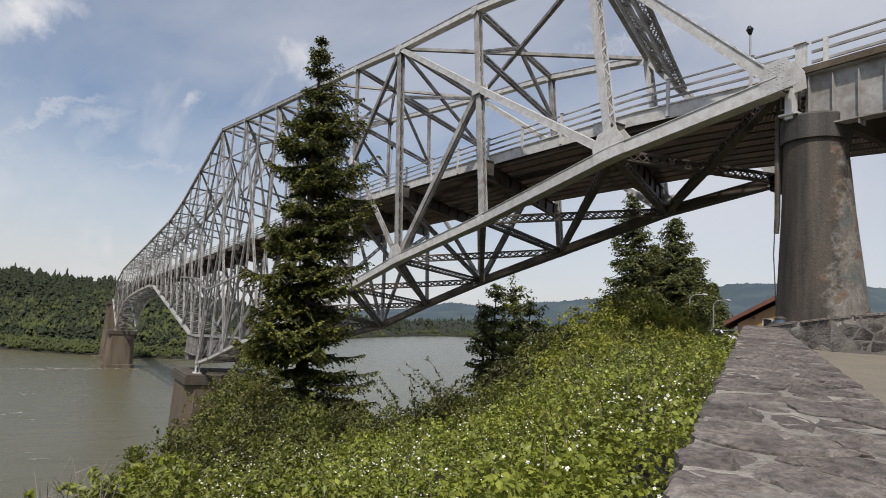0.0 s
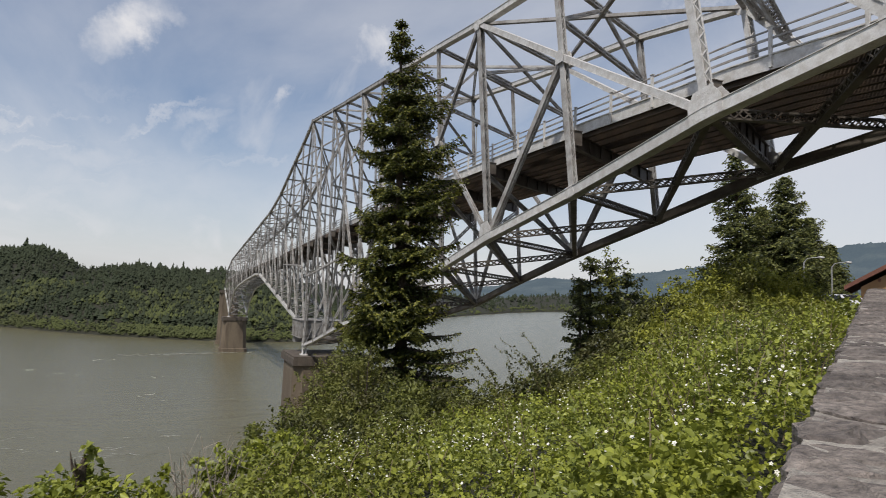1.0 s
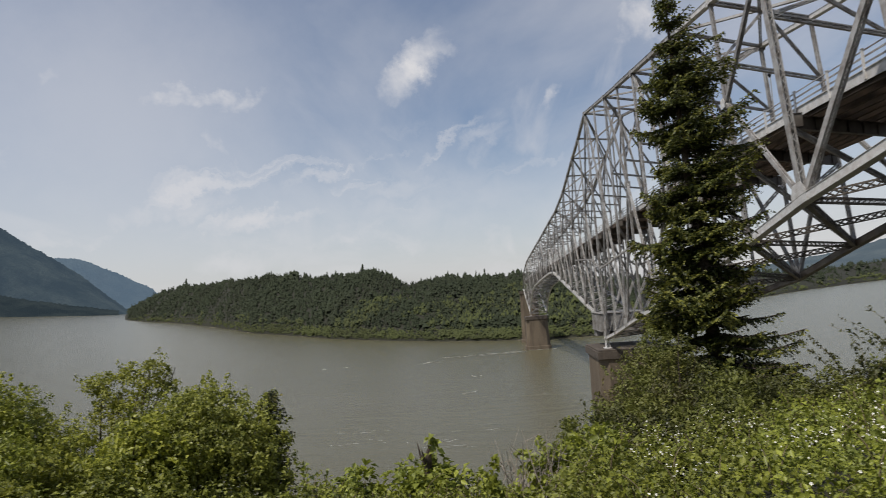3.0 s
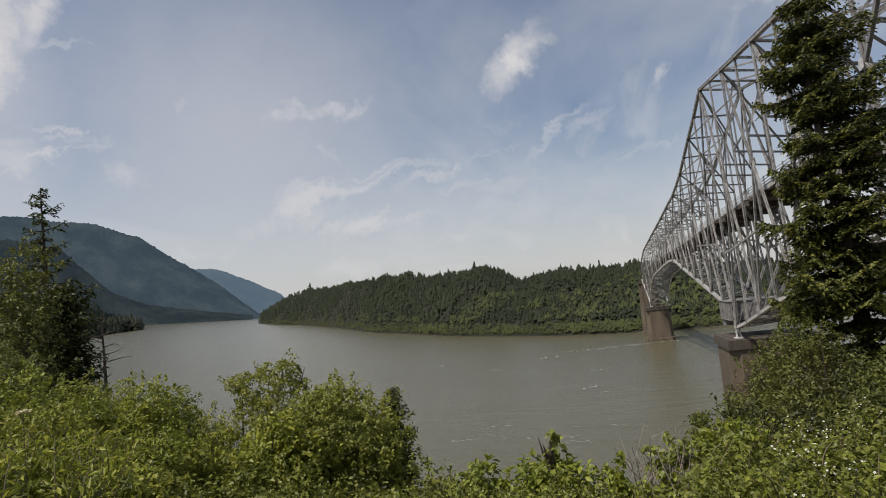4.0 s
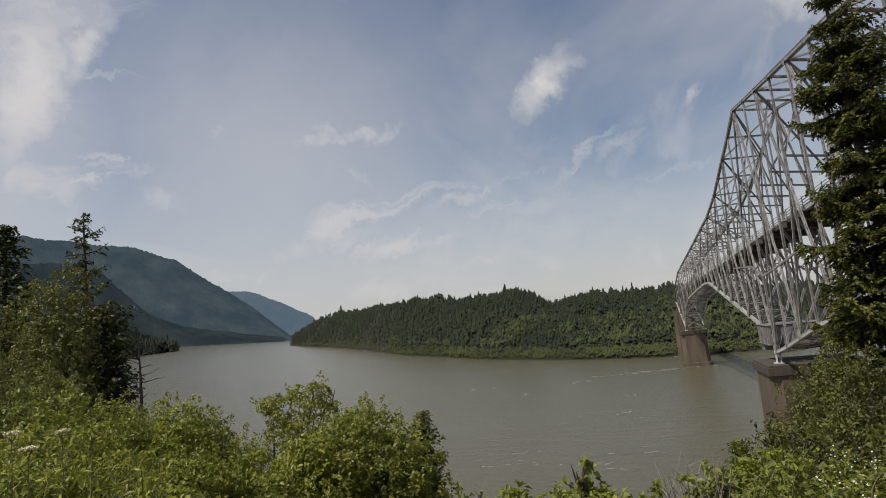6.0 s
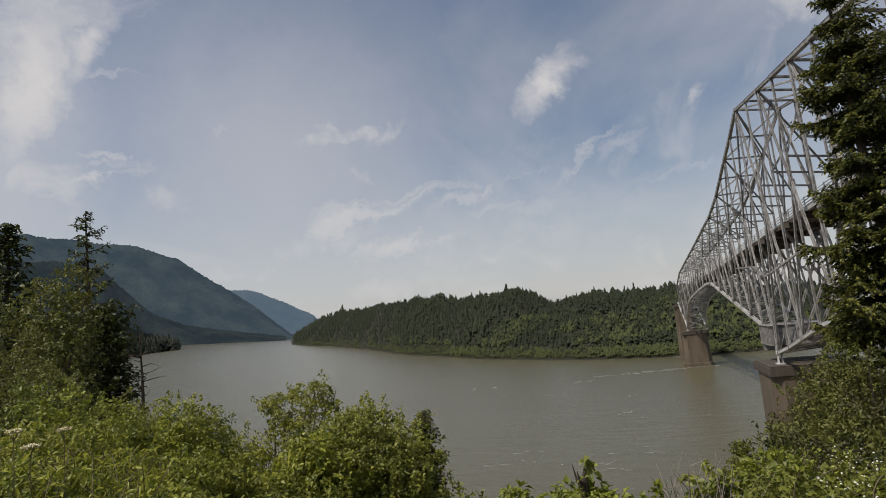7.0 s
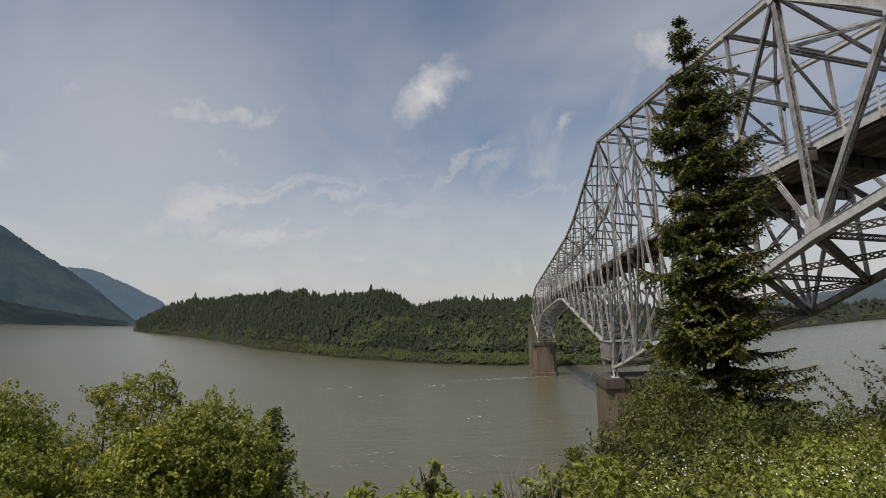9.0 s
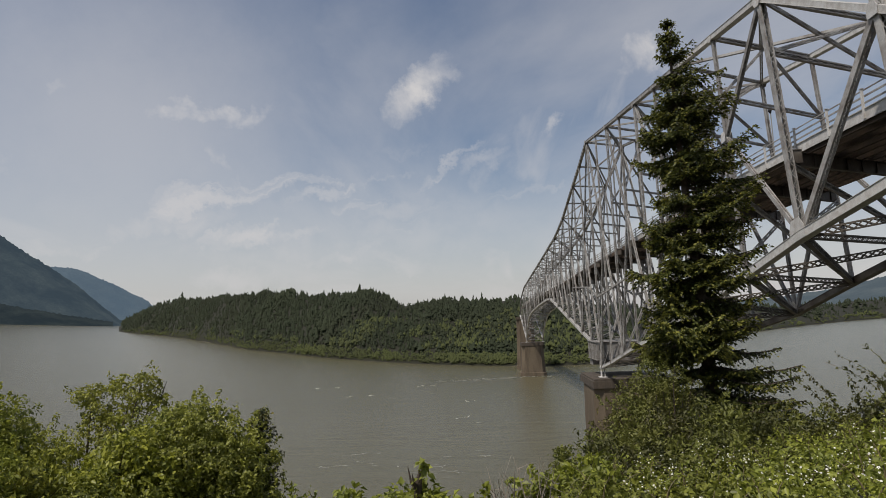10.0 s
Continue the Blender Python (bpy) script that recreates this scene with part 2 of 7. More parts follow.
BRAMBLE = foliage("bramble_leaves", (0.022, 0.042, 0.008), (0.43, 0.46, 0.066), 0.34, 0.45, 2.2, (0.19, 0.225, 0.050), 0.55)
SHRUB = foliage("shrub_leaves", (0.045, 0.055, 0.014), (0.235, 0.250, 0.052), 0.32, 0.5, 1.0, (0.16, 0.15, 0.040), 0.45)
BRAMBLE_SHADED = foliage("shaded_bramble_leaves", (0.020, 0.036, 0.008), (0.31, 0.325, 0.048), 0.30, 0.45, 2.2, (0.12, 0.13, 0.030), 0.55)
BUSH = foliage("light_bush_leaves", (0.042, 0.060, 0.012), (0.46, 0.46, 0.074), 0.42, 0.45, 1.2, (0.20, 0.21, 0.045), 0.65)
MAPLE = foliage("maple_leaves", (0.045, 0.066, 0.015), (0.50, 0.51, 0.100), 0.46, 0.42, 1.8, (0.22, 0.24, 0.055), 0.75)
# dark olive leaves, deepened further for the shadow inside the scrub
SHRUB_DARK = foliage("dark_shaded_scrub_leaves", (0.010, 0.014, 0.005), (0.125, 0.135, 0.034), 0.28, 0.5, 1.3, (0.085, 0.075, 0.026), 0.55)
HERB = foliage("herb_leaves", (0.050, 0.078, 0.013), (0.46, 0.47, 0.070), 0.42, 0.45, 1.5)
REDDISH = foliage("reddish_sapling_leaves", (0.060, 0.060, 0.020), (0.21, 0.185, 0.055), 0.35, 0.5, 2.0)
FOREST = foliage("far_conifers", (0.013, 0.020, 0.009), (0.034, 0.044, 0.017), 0.0, 0.9, 0.02, (0.024, 0.029, 0.012), 0.14)
FOREST_LEAF = foliage("far_broadleaves", (0.034, 0.043, 0.014), (0.084, 0.098, 0.025), 0.0, 0.9, 0.03, (0.044, 0.049, 0.018), 0.16)
BLOSSOM = surface("white_blossom", (0.78, 0.77, 0.68), (0.66, 0.64, 0.50), 0.6, 0.0, 20, 60, 0.0, 0.5)
BEACH = surface("pale_shore_gravel", (0.17, 0.145, 0.10), (0.06, 0.062, 0.035), 0.95, 0.0, 0.1, 1.5, 0.2, 0.9)
DARK_MORTAR = surface("stained_mortar", (0.20, 0.18, 0.16), (0.10, 0.09, 0.08), 0.95, 0.0, 4.0, 50, 0.5, 0.8)


def painted_concrete(turn):
    """The old column concrete with a strip of flaking paint in tan, white, rust and teal down one side, centred on the bearing turn."""
    m = surface("column_with_flaking_paint", (0.088, 0.070, 0.051), (0.017, 0.0145, 0.012), 0.7, 0.0, 0.9, 18, 0.3, 1.0, 0.0, (2.6, 2.6, 0.16), grain=0.3)
    t = m.node_tree

    def mth(op, a, b=0.0, c=0.0):
        n = t.nodes.new("ShaderNodeMath")
        n.operation = op
        for i, v in enumerate((a, b, c)):
            if isinstance(v, (int, float)):
                n.inputs[i].default_value = v
            else:
                t.links.new(v, n.inputs[i])
        return n.outputs[0]

    co = t.nodes.new("ShaderNodeTexCoord")
    sp = t.nodes.new("ShaderNodeSeparateXYZ")
    t.links.new(co.outputs["Object"], sp.inputs[0])
    # cosine of the angle from the middle of the strip
    c = mth("ADD", mth("MULTIPLY", sp.outputs[0], math.cos(turn)), mth("MULTIPLY", sp.outputs[1], math.sin(turn)))
    big = node(t, "ShaderNodeTexNoise", Scale=1.7, Detail=6.0, Roughness=0.65)
    small = node(t, "ShaderNodeTexNoise", Scale=6.0, Detail=6.0, Roughness=0.7)
    hue = node(t, "ShaderNodeTexNoise", Scale=1.3, Detail=3.0, Roughness=0.6, Distortion=0.8)
    for n in (big, small, hue):
        t.links.new(co.outputs["Object"], n.inputs["Vector"])
    strip = mth("MULTIPLY_ADD", c, 2.6, -1.95)
    flake = mth("ADD", mth("MULTIPLY_ADD", big.outputs["Fac"], 2.4, -1.25), mth("MULTIPLY_ADD", small.outputs["Fac"], 1.6, -0.8))
    mask = t.nodes.new("ShaderNodeMapRange")
    mask.inputs["From Min"].default_value, mask.inputs["From Max"].default_value = 0.0, 0.45
    mask.inputs["To Max"].default_value = 0.75
    t.links.new(mth("ADD", strip, flake), mask.inputs["Value"])
    ramp = t.nodes.new("ShaderNodeValToRGB")
    cr = ramp.color_ramp
    cr.elements[0].position, cr.elements[0].color = 0.34, (0.12, 0.17, 0.17, 1)
    cr.elements[1].position, cr.elements[1].color = 0.68, (0.22, 0.10, 0.06, 1)
    for pos, col in ((0.44, (0.19, 0.17, 0.14, 1)), (0.52, (0.30, 0.28, 0.25, 1)), (0.58, (0.20, 0.165, 0.125, 1))):
        e = cr.elements.new(pos)
        e.color = col
    t.links.new(hue.outputs["Fac"], ramp.inputs[0])
    hsv = next(n for n in t.nodes if n.bl_idname == "ShaderNodeHueSaturation")
    old = hsv.inputs["Color"].links[0].from_socket
    mx = t.nodes.new("ShaderNodeMix")
    mx.data_type = "RGBA"
    t.links.new(mask.outputs[0], mx.inputs["Factor"])
    t.links.new(old, mx.inputs["A"])
    t.links.new(ramp.outputs[0], mx.inputs["B"])
    t.links.new(mx.outputs["Result"], hsv.inputs["Color"])
    return m


# ---- mesh helpers ----
class Acc:
    """Collects points and faces of one mesh."""

    def __init__(self):
        self.v, self.f, self.n = [], [], 0

    def add(self, verts, faces):
        verts = np.asarray(verts, float).reshape(-1, 3)
        self.v.append(verts)
        self.f.extend([tuple(i + self.n for i in face) for face in faces])
        self.n += len(verts)

    def beam(self, a, b, w, d, side=(1, 0, 0), shift=(0.0, 0.0)):
        """A straight bar from a to b: w along side, d across it; shift moves it along these two."""
        a, b, s = np.asarray(a, float), np.asarray(b, float), np.asarray(side, float)
        k = b - a
        k = k / np.linalg.norm(k)
        s = s - k * (s @ k)
        s = s / np.linalg.norm(s)
        t = np.cross(k, s)
        o = s * shift[0] + t * shift[1]
        c = [(-w / 2, -d / 2), (w / 2, -d / 2), (w / 2, d / 2), (-w / 2, d / 2)]
        pts = [a + o + s * p + t * q for p, q in c] + [b + o + s * p + t * q for p, q in c]
        self.add(pts, [(3, 2, 1, 0), (4, 5, 6, 7), (0, 1, 5, 4), (1, 2, 6, 5), (2, 3, 7, 6), (3, 0, 4, 7)])

    def box(self, lo, hi):
        (x0, y0, z0), (x1, y1, z1) = lo, hi
        pts = [(x0, y0, z0), (x1, y0, z0), (x1, y1, z0), (x0, y1, z0), (x0, y0, z1), (x1, y0, z1), (x1, y1, z1), (x0, y1, z1)]
        self.add(pts, [(3, 2, 1, 0), (4, 5, 6, 7), (0, 1, 5, 4), (1, 2, 6, 5), (2, 3, 7, 6), (3, 0, 4, 7)])

    def tube(self, path, radii, sides=8, caps=True):
        path = [np.asarray(p, float) for p in path]
        rings = []
        for i, p in enumerate(path):
            k = path[min(i + 1, len(path) - 1)] - path[max(i - 1, 0)]
            k = k / (np.linalg.norm(k) + 1e-9)
            s = np.cross(k, (0.31, 0.94, 0.13))
            s = s / np.linalg.norm(s)
            t = np.cross(k, s)
            rings += [p + radii[i] * (s * math.cos(a) + t * math.sin(a)) for a in np.arange(sides) * 2 * math.pi / sides]
        faces = []
        for i in range(len(path) - 1):
            for j in range(sides):
                q = (j + 1) % sides
                faces.append((i * sides + j, i * sides + q, (i + 1) * sides + q, (i + 1) * sides + j))
        if caps:
            faces += [tuple(range(sides))[::-1], tuple((len(path) - 1) * sides + j for j in range(sides))]
        self.add(rings, faces)

    def mesh(self, name, smooth=False):
        me = bpy.data.meshes.new(name)
        me.from_pydata(np.concatenate(self.v).tolist() if self.v else [], [], self.f)
        if smooth:
            me.shade_smooth()
        return me


def part(name, acc, material, parent=None, label="", smooth=False):
    """One mesh object, under a thing or under a part of it."""
    me = acc.mesh(name, smooth) if isinstance(acc, Acc) else acc
    if not me.materials:
        me.materials.append(material)
    ob = new(name, me)
    if parent is not None:
        ob.parent = parent
    return tagged(ob, label) if label else ob


def thing(name, label, category, at=(0, 0, 0), group="", kind=""):
    ob = new(name)
    ob.location = at
    ob.empty_display_size = 0.2
    return tagged(ob, label, category, group, kind)


def leaf_mesh(name, centre, along, normal, length, width, fold=0.25):
    """Leaves of six corners (two bent halves that share the midrib), one island each."""
    n = len(centre)
    along = along / (np.linalg.norm(along, axis=1, keepdims=True) + 1e-9)
    side = np.cross(normal, along)
    side = side / (np.linalg.norm(side, axis=1, keepdims=True) + 1e-9)
    nor = np.cross(along, side)
    ln, wd = length[:, None], width[:, None]
    base = centre - along * ln * 0.5
    tip = centre + along * ln * 0.5 - nor * ln * 0.12
    mid_l = centre - along * ln * 0.08 + side * wd * 0.5 + nor * wd * fold
    mid_r = centre - along * ln * 0.08 - side * wd * 0.5 + nor * wd * fold
    co = np.stack([base, mid_l, tip, mid_r], 1).astype(np.float32)
    me = bpy.data.meshes.new(name)
    me.vertices.add(n * 4)
    me.vertices.foreach_set("co", co.reshape(-1))
    idx = np.arange(n, dtype=np.int32)[:, None] * 4
    tri = np.concatenate([idx + 0, idx + 2, idx + 1, idx + 0, idx + 3, idx + 2], 1).reshape(-1)
    me.loops.add(n * 6)
    me.loops.foreach_set("vertex_index", tri)
    me.polygons.add(n * 2)
    me.polygons.foreach_set("loop_start", np.arange(0, n * 6, 3, dtype=np.int32))
    me.polygons.foreach_set("loop_total", np.full(n * 2, 3, dtype=np.int32))
    me.update(calc_edges=True)
    return me


def round_leaf_mesh(name, centre, along, normal, length, width):
    """Broad leaflets of six corners, folded along the midrib, one island each."""
    n = len(centre)
    along = along / (np.linalg.norm(along, axis=1, keepdims=True) + 1e-9)
    side = np.cross(normal, along)
    side = side / (np.linalg.norm(side, axis=1, keepdims=True) + 1e-9)
    nor = np.cross(along, side)
    ln, wd = length[:, None], width[:, None]
    rows = [centre - along * ln * 0.5]
    for u, v in ((-0.24, 0.40), (0.16, 0.46)):
        rows.append(centre + along * ln * u + side * wd * v + nor * wd * 0.14)
    rows.append(centre + along * ln * 0.5 - nor * ln * 0.14)
    for u, v in ((0.16, -0.46), (-0.24, -0.40)):
        rows.append(centre + along * ln * u + side * wd * v + nor * wd * 0.14)
    co = np.stack(rows, 1).astype(np.float32)
    me = bpy.data.meshes.new(name)
    me.vertices.add(n * 6)
    me.vertices.foreach_set("co", co.reshape(-1))
    idx = np.arange(n, dtype=np.int32)[:, None] * 6
    quads = np.concatenate([idx + 0, idx + 3, idx + 2, idx + 1, idx + 0, idx + 5, idx + 4, idx + 3], 1).reshape(-1)
    me.loops.add(n * 8)
    me.loops.foreach_set("vertex_index", quads)
    me.polygons.add(n * 2)
    me.polygons.foreach_set("loop_start", np.arange(0, n * 8, 4, dtype=np.int32))
    me.polygons.foreach_set("loop_total", np.full(n * 2, 4, dtype=np.int32))
    me.update(calc_edges=True)
    return me


def unit(rng, n):
    v = rng.normal(size=(n, 3))
    return v / np.linalg.norm(v, axis=1, keepdims=True)


def polar(az, r, z=0.0):
    a = radians(az)
    return Vector((r * math.sin(a), r * math.cos(a), z))


def lerp_table(rows, column, x):
    return np.interp(x, [r[0] for r in rows], [r[column] for r in rows])


# ---- water ----
def build_water():
    m = bpy.data.materials.new("murky_river_water")
    m.use_nodes = True
    t = m.node_tree
    b = t.nodes["Principled BSDF"]
    geo = t.nodes.new("ShaderNodeNewGeometry")
    big = node(t, "ShaderNodeTexNoise", Scale=0.012, Detail=4.0, Distortion=1.5)
    mp = t.nodes.new("ShaderNodeMapping")
    mp.inputs["Rotation"].default_value = (0, 0, radians(20))
    mp.inputs["Scale"].default_value = (0.5, 1.4, 1)
    t.links.new(geo.outputs["Position"], mp.inputs[0])
    t.links.new(mp.outputs[0], big.inputs["Vector"])
    mx = t.nodes.new("ShaderNodeMix")
    mx.data_type = "RGBA"
    mx.inputs["A"].default_value, mx.inputs["B"].default_value = (0.108, 0.098, 0.053, 1), (0.132, 0.121, 0.074, 1)
    t.links.new(big.outputs["Fac"], mx.inputs["Factor"])
    # thin lines of foam drifting with the current
    fm = t.nodes.new("ShaderNodeMapping")
    fm.inputs["Rotation"].default_value = (0, 0, radians(20))
    fm.inputs["Scale"].default_value = (0.22, 0.6, 1)
    t.links.new(geo.outputs["Position"], fm.inputs[0])
    fn = node(t, "ShaderNodeTexNoise", Scale=0.55, Detail=6.0, Roughness=0.6, Distortion=1.2)
    t.links.new(fm.outputs[0], fn.inputs["Vector"])
    fr = t.nodes.new("ShaderNodeMapRange")
    fr.inputs["From Min"].default_value, fr.inputs["From Max"].default_value = 0.675, 0.72
    fr.inputs["To Max"].default_value = 0.35
    t.links.new(fn.outputs["Fac"], fr.inputs["Value"])
    foam = t.nodes.new("ShaderNodeMix")
    foam.data_type = "RGBA"
    foam.inputs["B"].default_value = (0.55, 0.55, 0.52, 1)
    t.links.new(fr.outputs[0], foam.inputs["Factor"])
    t.links.new(mx.outputs["Result"], foam.inputs["A"])
    t.links.new(foam.outputs["Result"], b.inputs["Base Color"])
    b.inputs["Roughness"].default_value = 0.22
    b.inputs["IOR"].default_value = 1.33
    fine = node(t, "ShaderNodeTexNoise", Scale=1.5, Detail=7.0, Roughness=0.65, Distortion=0.4)
    t.links.new(geo.outputs["Position"], fine.inputs["Vector"])
    swirl = node(t, "ShaderNodeTexNoise", Scale=0.07, Detail=4.0, Distortion=2.0)
    t.links.new(mp.outputs[0], swirl.inputs["Vector"])
    ad = t.nodes.new("ShaderNodeMath")
    ad.operation = "MULTIPLY_ADD"
    ad.inputs[1].default_value = 2.5
    t.links.new(swirl.outputs["Fac"], ad.inputs[0])
    t.links.new(fine.outputs["Fac"], ad.inputs[2])
    bp = t.nodes.new("ShaderNodeBump")
    bp.inputs["Strength"].default_value = 0.38
    bp.inputs["Distance"].default_value = 0.25
    t.links.new(ad.outputs[0], bp.inputs["Height"])
    t.links.new(bp.outputs[0], b.inputs["Normal"])
    acc = Acc()
    rads, n = [0.0, 60, 200, 350, 600, 1000, 1600, 2400, 3400, 4600], 180
    pts = [(*polar(j * 360 / n - 180, r)[:2], water_z(j * 360 / n - 180, r)) for r in rads for j in range(n)]
    acc.add(pts, [(i * n + j, (i + 1) * n + j, (i + 1) * n + (j + 1) % n, i * n + (j + 1) % n) for i in range(len(rads) - 1) for j in range(n)])
    tagged(part("water", acc, m, smooth=True), "wide murky grey-green river with small ripples", "water", kind="structure")


build_water()


def build_foam():
    """Wake at the foot of the far river pier, and a few torn lines of foam drifting on the current."""
    rng = np.random.default_rng(14)
    acc = Acc()

    def ribbon(x, y, length, width, turn, curl):
        n = 7
        a = turn
        left, right = [], []
        for k in range(n):
            w = width * math.sin(math.pi * (k + 0.35) / (n - 0.3)) * rng.uniform(0.5, 1.2)
            left.append((x - w * math.sin(a), y + w * math.cos(a), WATER + 0.03))
            right.append((x + w * math.sin(a), y - w * math.cos(a), WATER + 0.03))
            x, y = x + length / n * math.cos(a), y + length / n * math.sin(a)
            a += rng.normal() * curl
        acc.add(left + right, [(k, n + k, n + k + 1, k + 1) for k in range(n - 1)])

    for k in range(70):
        f = rng.uniform(0, 1) ** 1.5
        ribbon(13.5 - 30 * f, 229 - 5 * f + rng.normal() * (0.8 + 2.0 * f), rng.uniform(1.5, 4.5), rng.uniform(0.12, 0.40) * (1.2 - 0.7 * f), math.pi + rng.normal() * 0.25, 0.15)
    for k in range(24):
        ribbon(14.0 + rng.uniform(-1.2, 9), 231.8 + rng.normal() * 0.4, rng.uniform(1.0, 2.5), rng.uniform(0.12, 0.3), rng.normal() * 0.2, 0.15)
    for x, y, count in ((-7.9, 91.3, 9), (-3.6, 101.8, 3), (-23, 97.4, 6), (-21.9, 105, 3), (-10.3, 95.3, 5), (-36.7, 186, 3), (-4.8, 168, 3), (-28, 176, 3), (-60, 150, 4), (-55, 210, 4), (-90, 190, 4), (-20, 210, 4), (-10, 140, 3)):
        for k in range(count):
            ribbon(x + rng.normal() * 2.2, y + rng.normal() * 0.9, rng.uniform(1.0, 3.8), rng.uniform(0.04, 0.10) * y / 95, rng.normal() * 0.3 + (math.pi if k % 2 else 0), 0.35)
    tagged(part("water_foam", acc, FOAM), "torn white lines of foam and wake on the river", "foam", kind="stuff")


FOAM = surface("river_foam", (0.44, 0.44, 0.39), (0.24, 0.235, 0.18), 0.7, 0.0, 1.5, 9, 0.0, 0.9)
build_foam()

# ---- near bank: bearing, reach of the shelf, height at its edge ----
BANK = [(-180, 60, -1.2), (-95, 45, -2.4), (-60, 36, -3.2), (-46, 27, -3.3), (-39, 15, -3.4), (-25, 9, -3.2), (-13, 7.5, -3.05), (2, 7.8, -3.3), (8, 9, -3.1),
        (16, 10.5, -3.2), (28, 13, -3.1), (34, 15, -2.9), (42, 17, -1.6), (46, 34, -1.0), (50, 130, 2.4), (75, 170, 4.0), (110, 120, 1.0), (180, 60, -1.2)]
WALL_AZ = 58.5


def ground_z(x, y):
    az = math.degrees(math.atan2(x, y))
    r = math.hypot(x, y)
    edge, ze = float(lerp_table(BANK, 1, az)), float(lerp_table(BANK, 2, az))
    if r < edge:
        z = -1.35 + (ze + 1.35) * (r / edge)
    else:
        d = r - edge
        z = ze - 0.36 * min(d, 20) - 0.85 * max(d - 20, 0)
    z += 0.25 * noise.noise(Vector((x * 0.3, y * 0.3, 3.0))) * min(1, r / 6)
    # the level terrace on the far side of the wall
    a = radians(WALL_AZ)
    across = x * math.cos(a) - y * math.sin(a)
    ahead = x * math.sin(a) + y * math.cos(a)
    if across > 0.3 and az > 0:
        k = min(1.0, (across - 0.3) / 0.4)
        z = z * (1 - k) + (-1.1 + 0.06 * min(max(ahead, 0), 60)) * k
    return max(z, WATER - 3)


def build_ground():
    acc = Acc()
    rads = [0.0, 1, 2, 3, 4, 5, 6, 7, 8, 9, 10, 11, 12.5, 14, 16, 18, 20, 23, 26, 30, 34, 38, 43, 48, 54, 62, 72, 85, 100, 120, 145, 180, 230]
    n = 144
    pts, faces = [], []
    for r in rads:
        for j in range(n):
            p = polar(j * 360 / n - 180, r)
            pts.append((p.x, p.y, ground_z(p.x, p.y)))
    for i in range(len(rads) - 1):
        for j in range(n):
            q = (j + 1) % n
            faces.append((i * n + j, (i + 1) * n + j, (i + 1) * n + q, i * n + q))
    acc.add(pts, faces)
    tagged(part("ground", acc, SOIL, smooth=True), "overgrown river bank falling steeply to the water", "ground", kind="structure")


build_ground()

# ---- far shore: bearing, distance of the waterline, height of the crest in degrees ----
SHORE = [(-31.6, 1750, 0.5), (-31, 1600, 1.0), (-30, 1400, 1.7), (-28, 1200, 2.45), (-25, 850, 2.75), (-21.7, 590, 3.05), (-19.5, 525, 3.3), (-17.4, 470, 3.05),
         (-14.5, 405, 3.05), (-11.8, 370, 3.25), (-10.4, 352, 3.4), (-8.9, 338, 2.9), (-7.4, 327, 2.0), (-5.6, 314, 2.35), (-4.3, 306, 2.5), (0, 290, 2.25), (2, 285, 2.45), (3, 283, 2.75), (8, 282, 1.7), (11.5, 290, 1.1),
         (15, 380, 0.8), (20, 540, 0.6), (25, 760, 0.4), (28, 950, 0.4), (33, 1300, 0.7), (42, 1500, 0.8), (64, 1500, 0.9)]


def crest_r(az):
    s = float(lerp_table(SHORE, 1, az))
    return s * 1.18 + 90


def far_z(az, f):
    """Ground of the far shore at the part f of the way from the waterline to the crest."""
    rc = crest_r(az)
    top = rc * math.tan(radians(float(lerp_table(SHORE, 2, az)))) - 5.5
    lo = water_z(az, float(lerp_table(SHORE, 1, az)))
    z = lo + 0.4 + (max(top, lo + 0.8) - lo - 0.4) * (f ** 0.8) if f < 1 else max(top, lo + 0.8) - (f - 1) * 30
    return z


def far_point(az, f):
    s = float(lerp_table(SHORE, 1, az))
    r = s + (crest_r(az) - s) * f
    p = polar(az, r)
    z = far_z(az, f) + 3.0 * noise.noise(Vector((p.x * 0.02, p.y * 0.02, 0))) * min(1, f * 3)
    return p.x, p.y, z


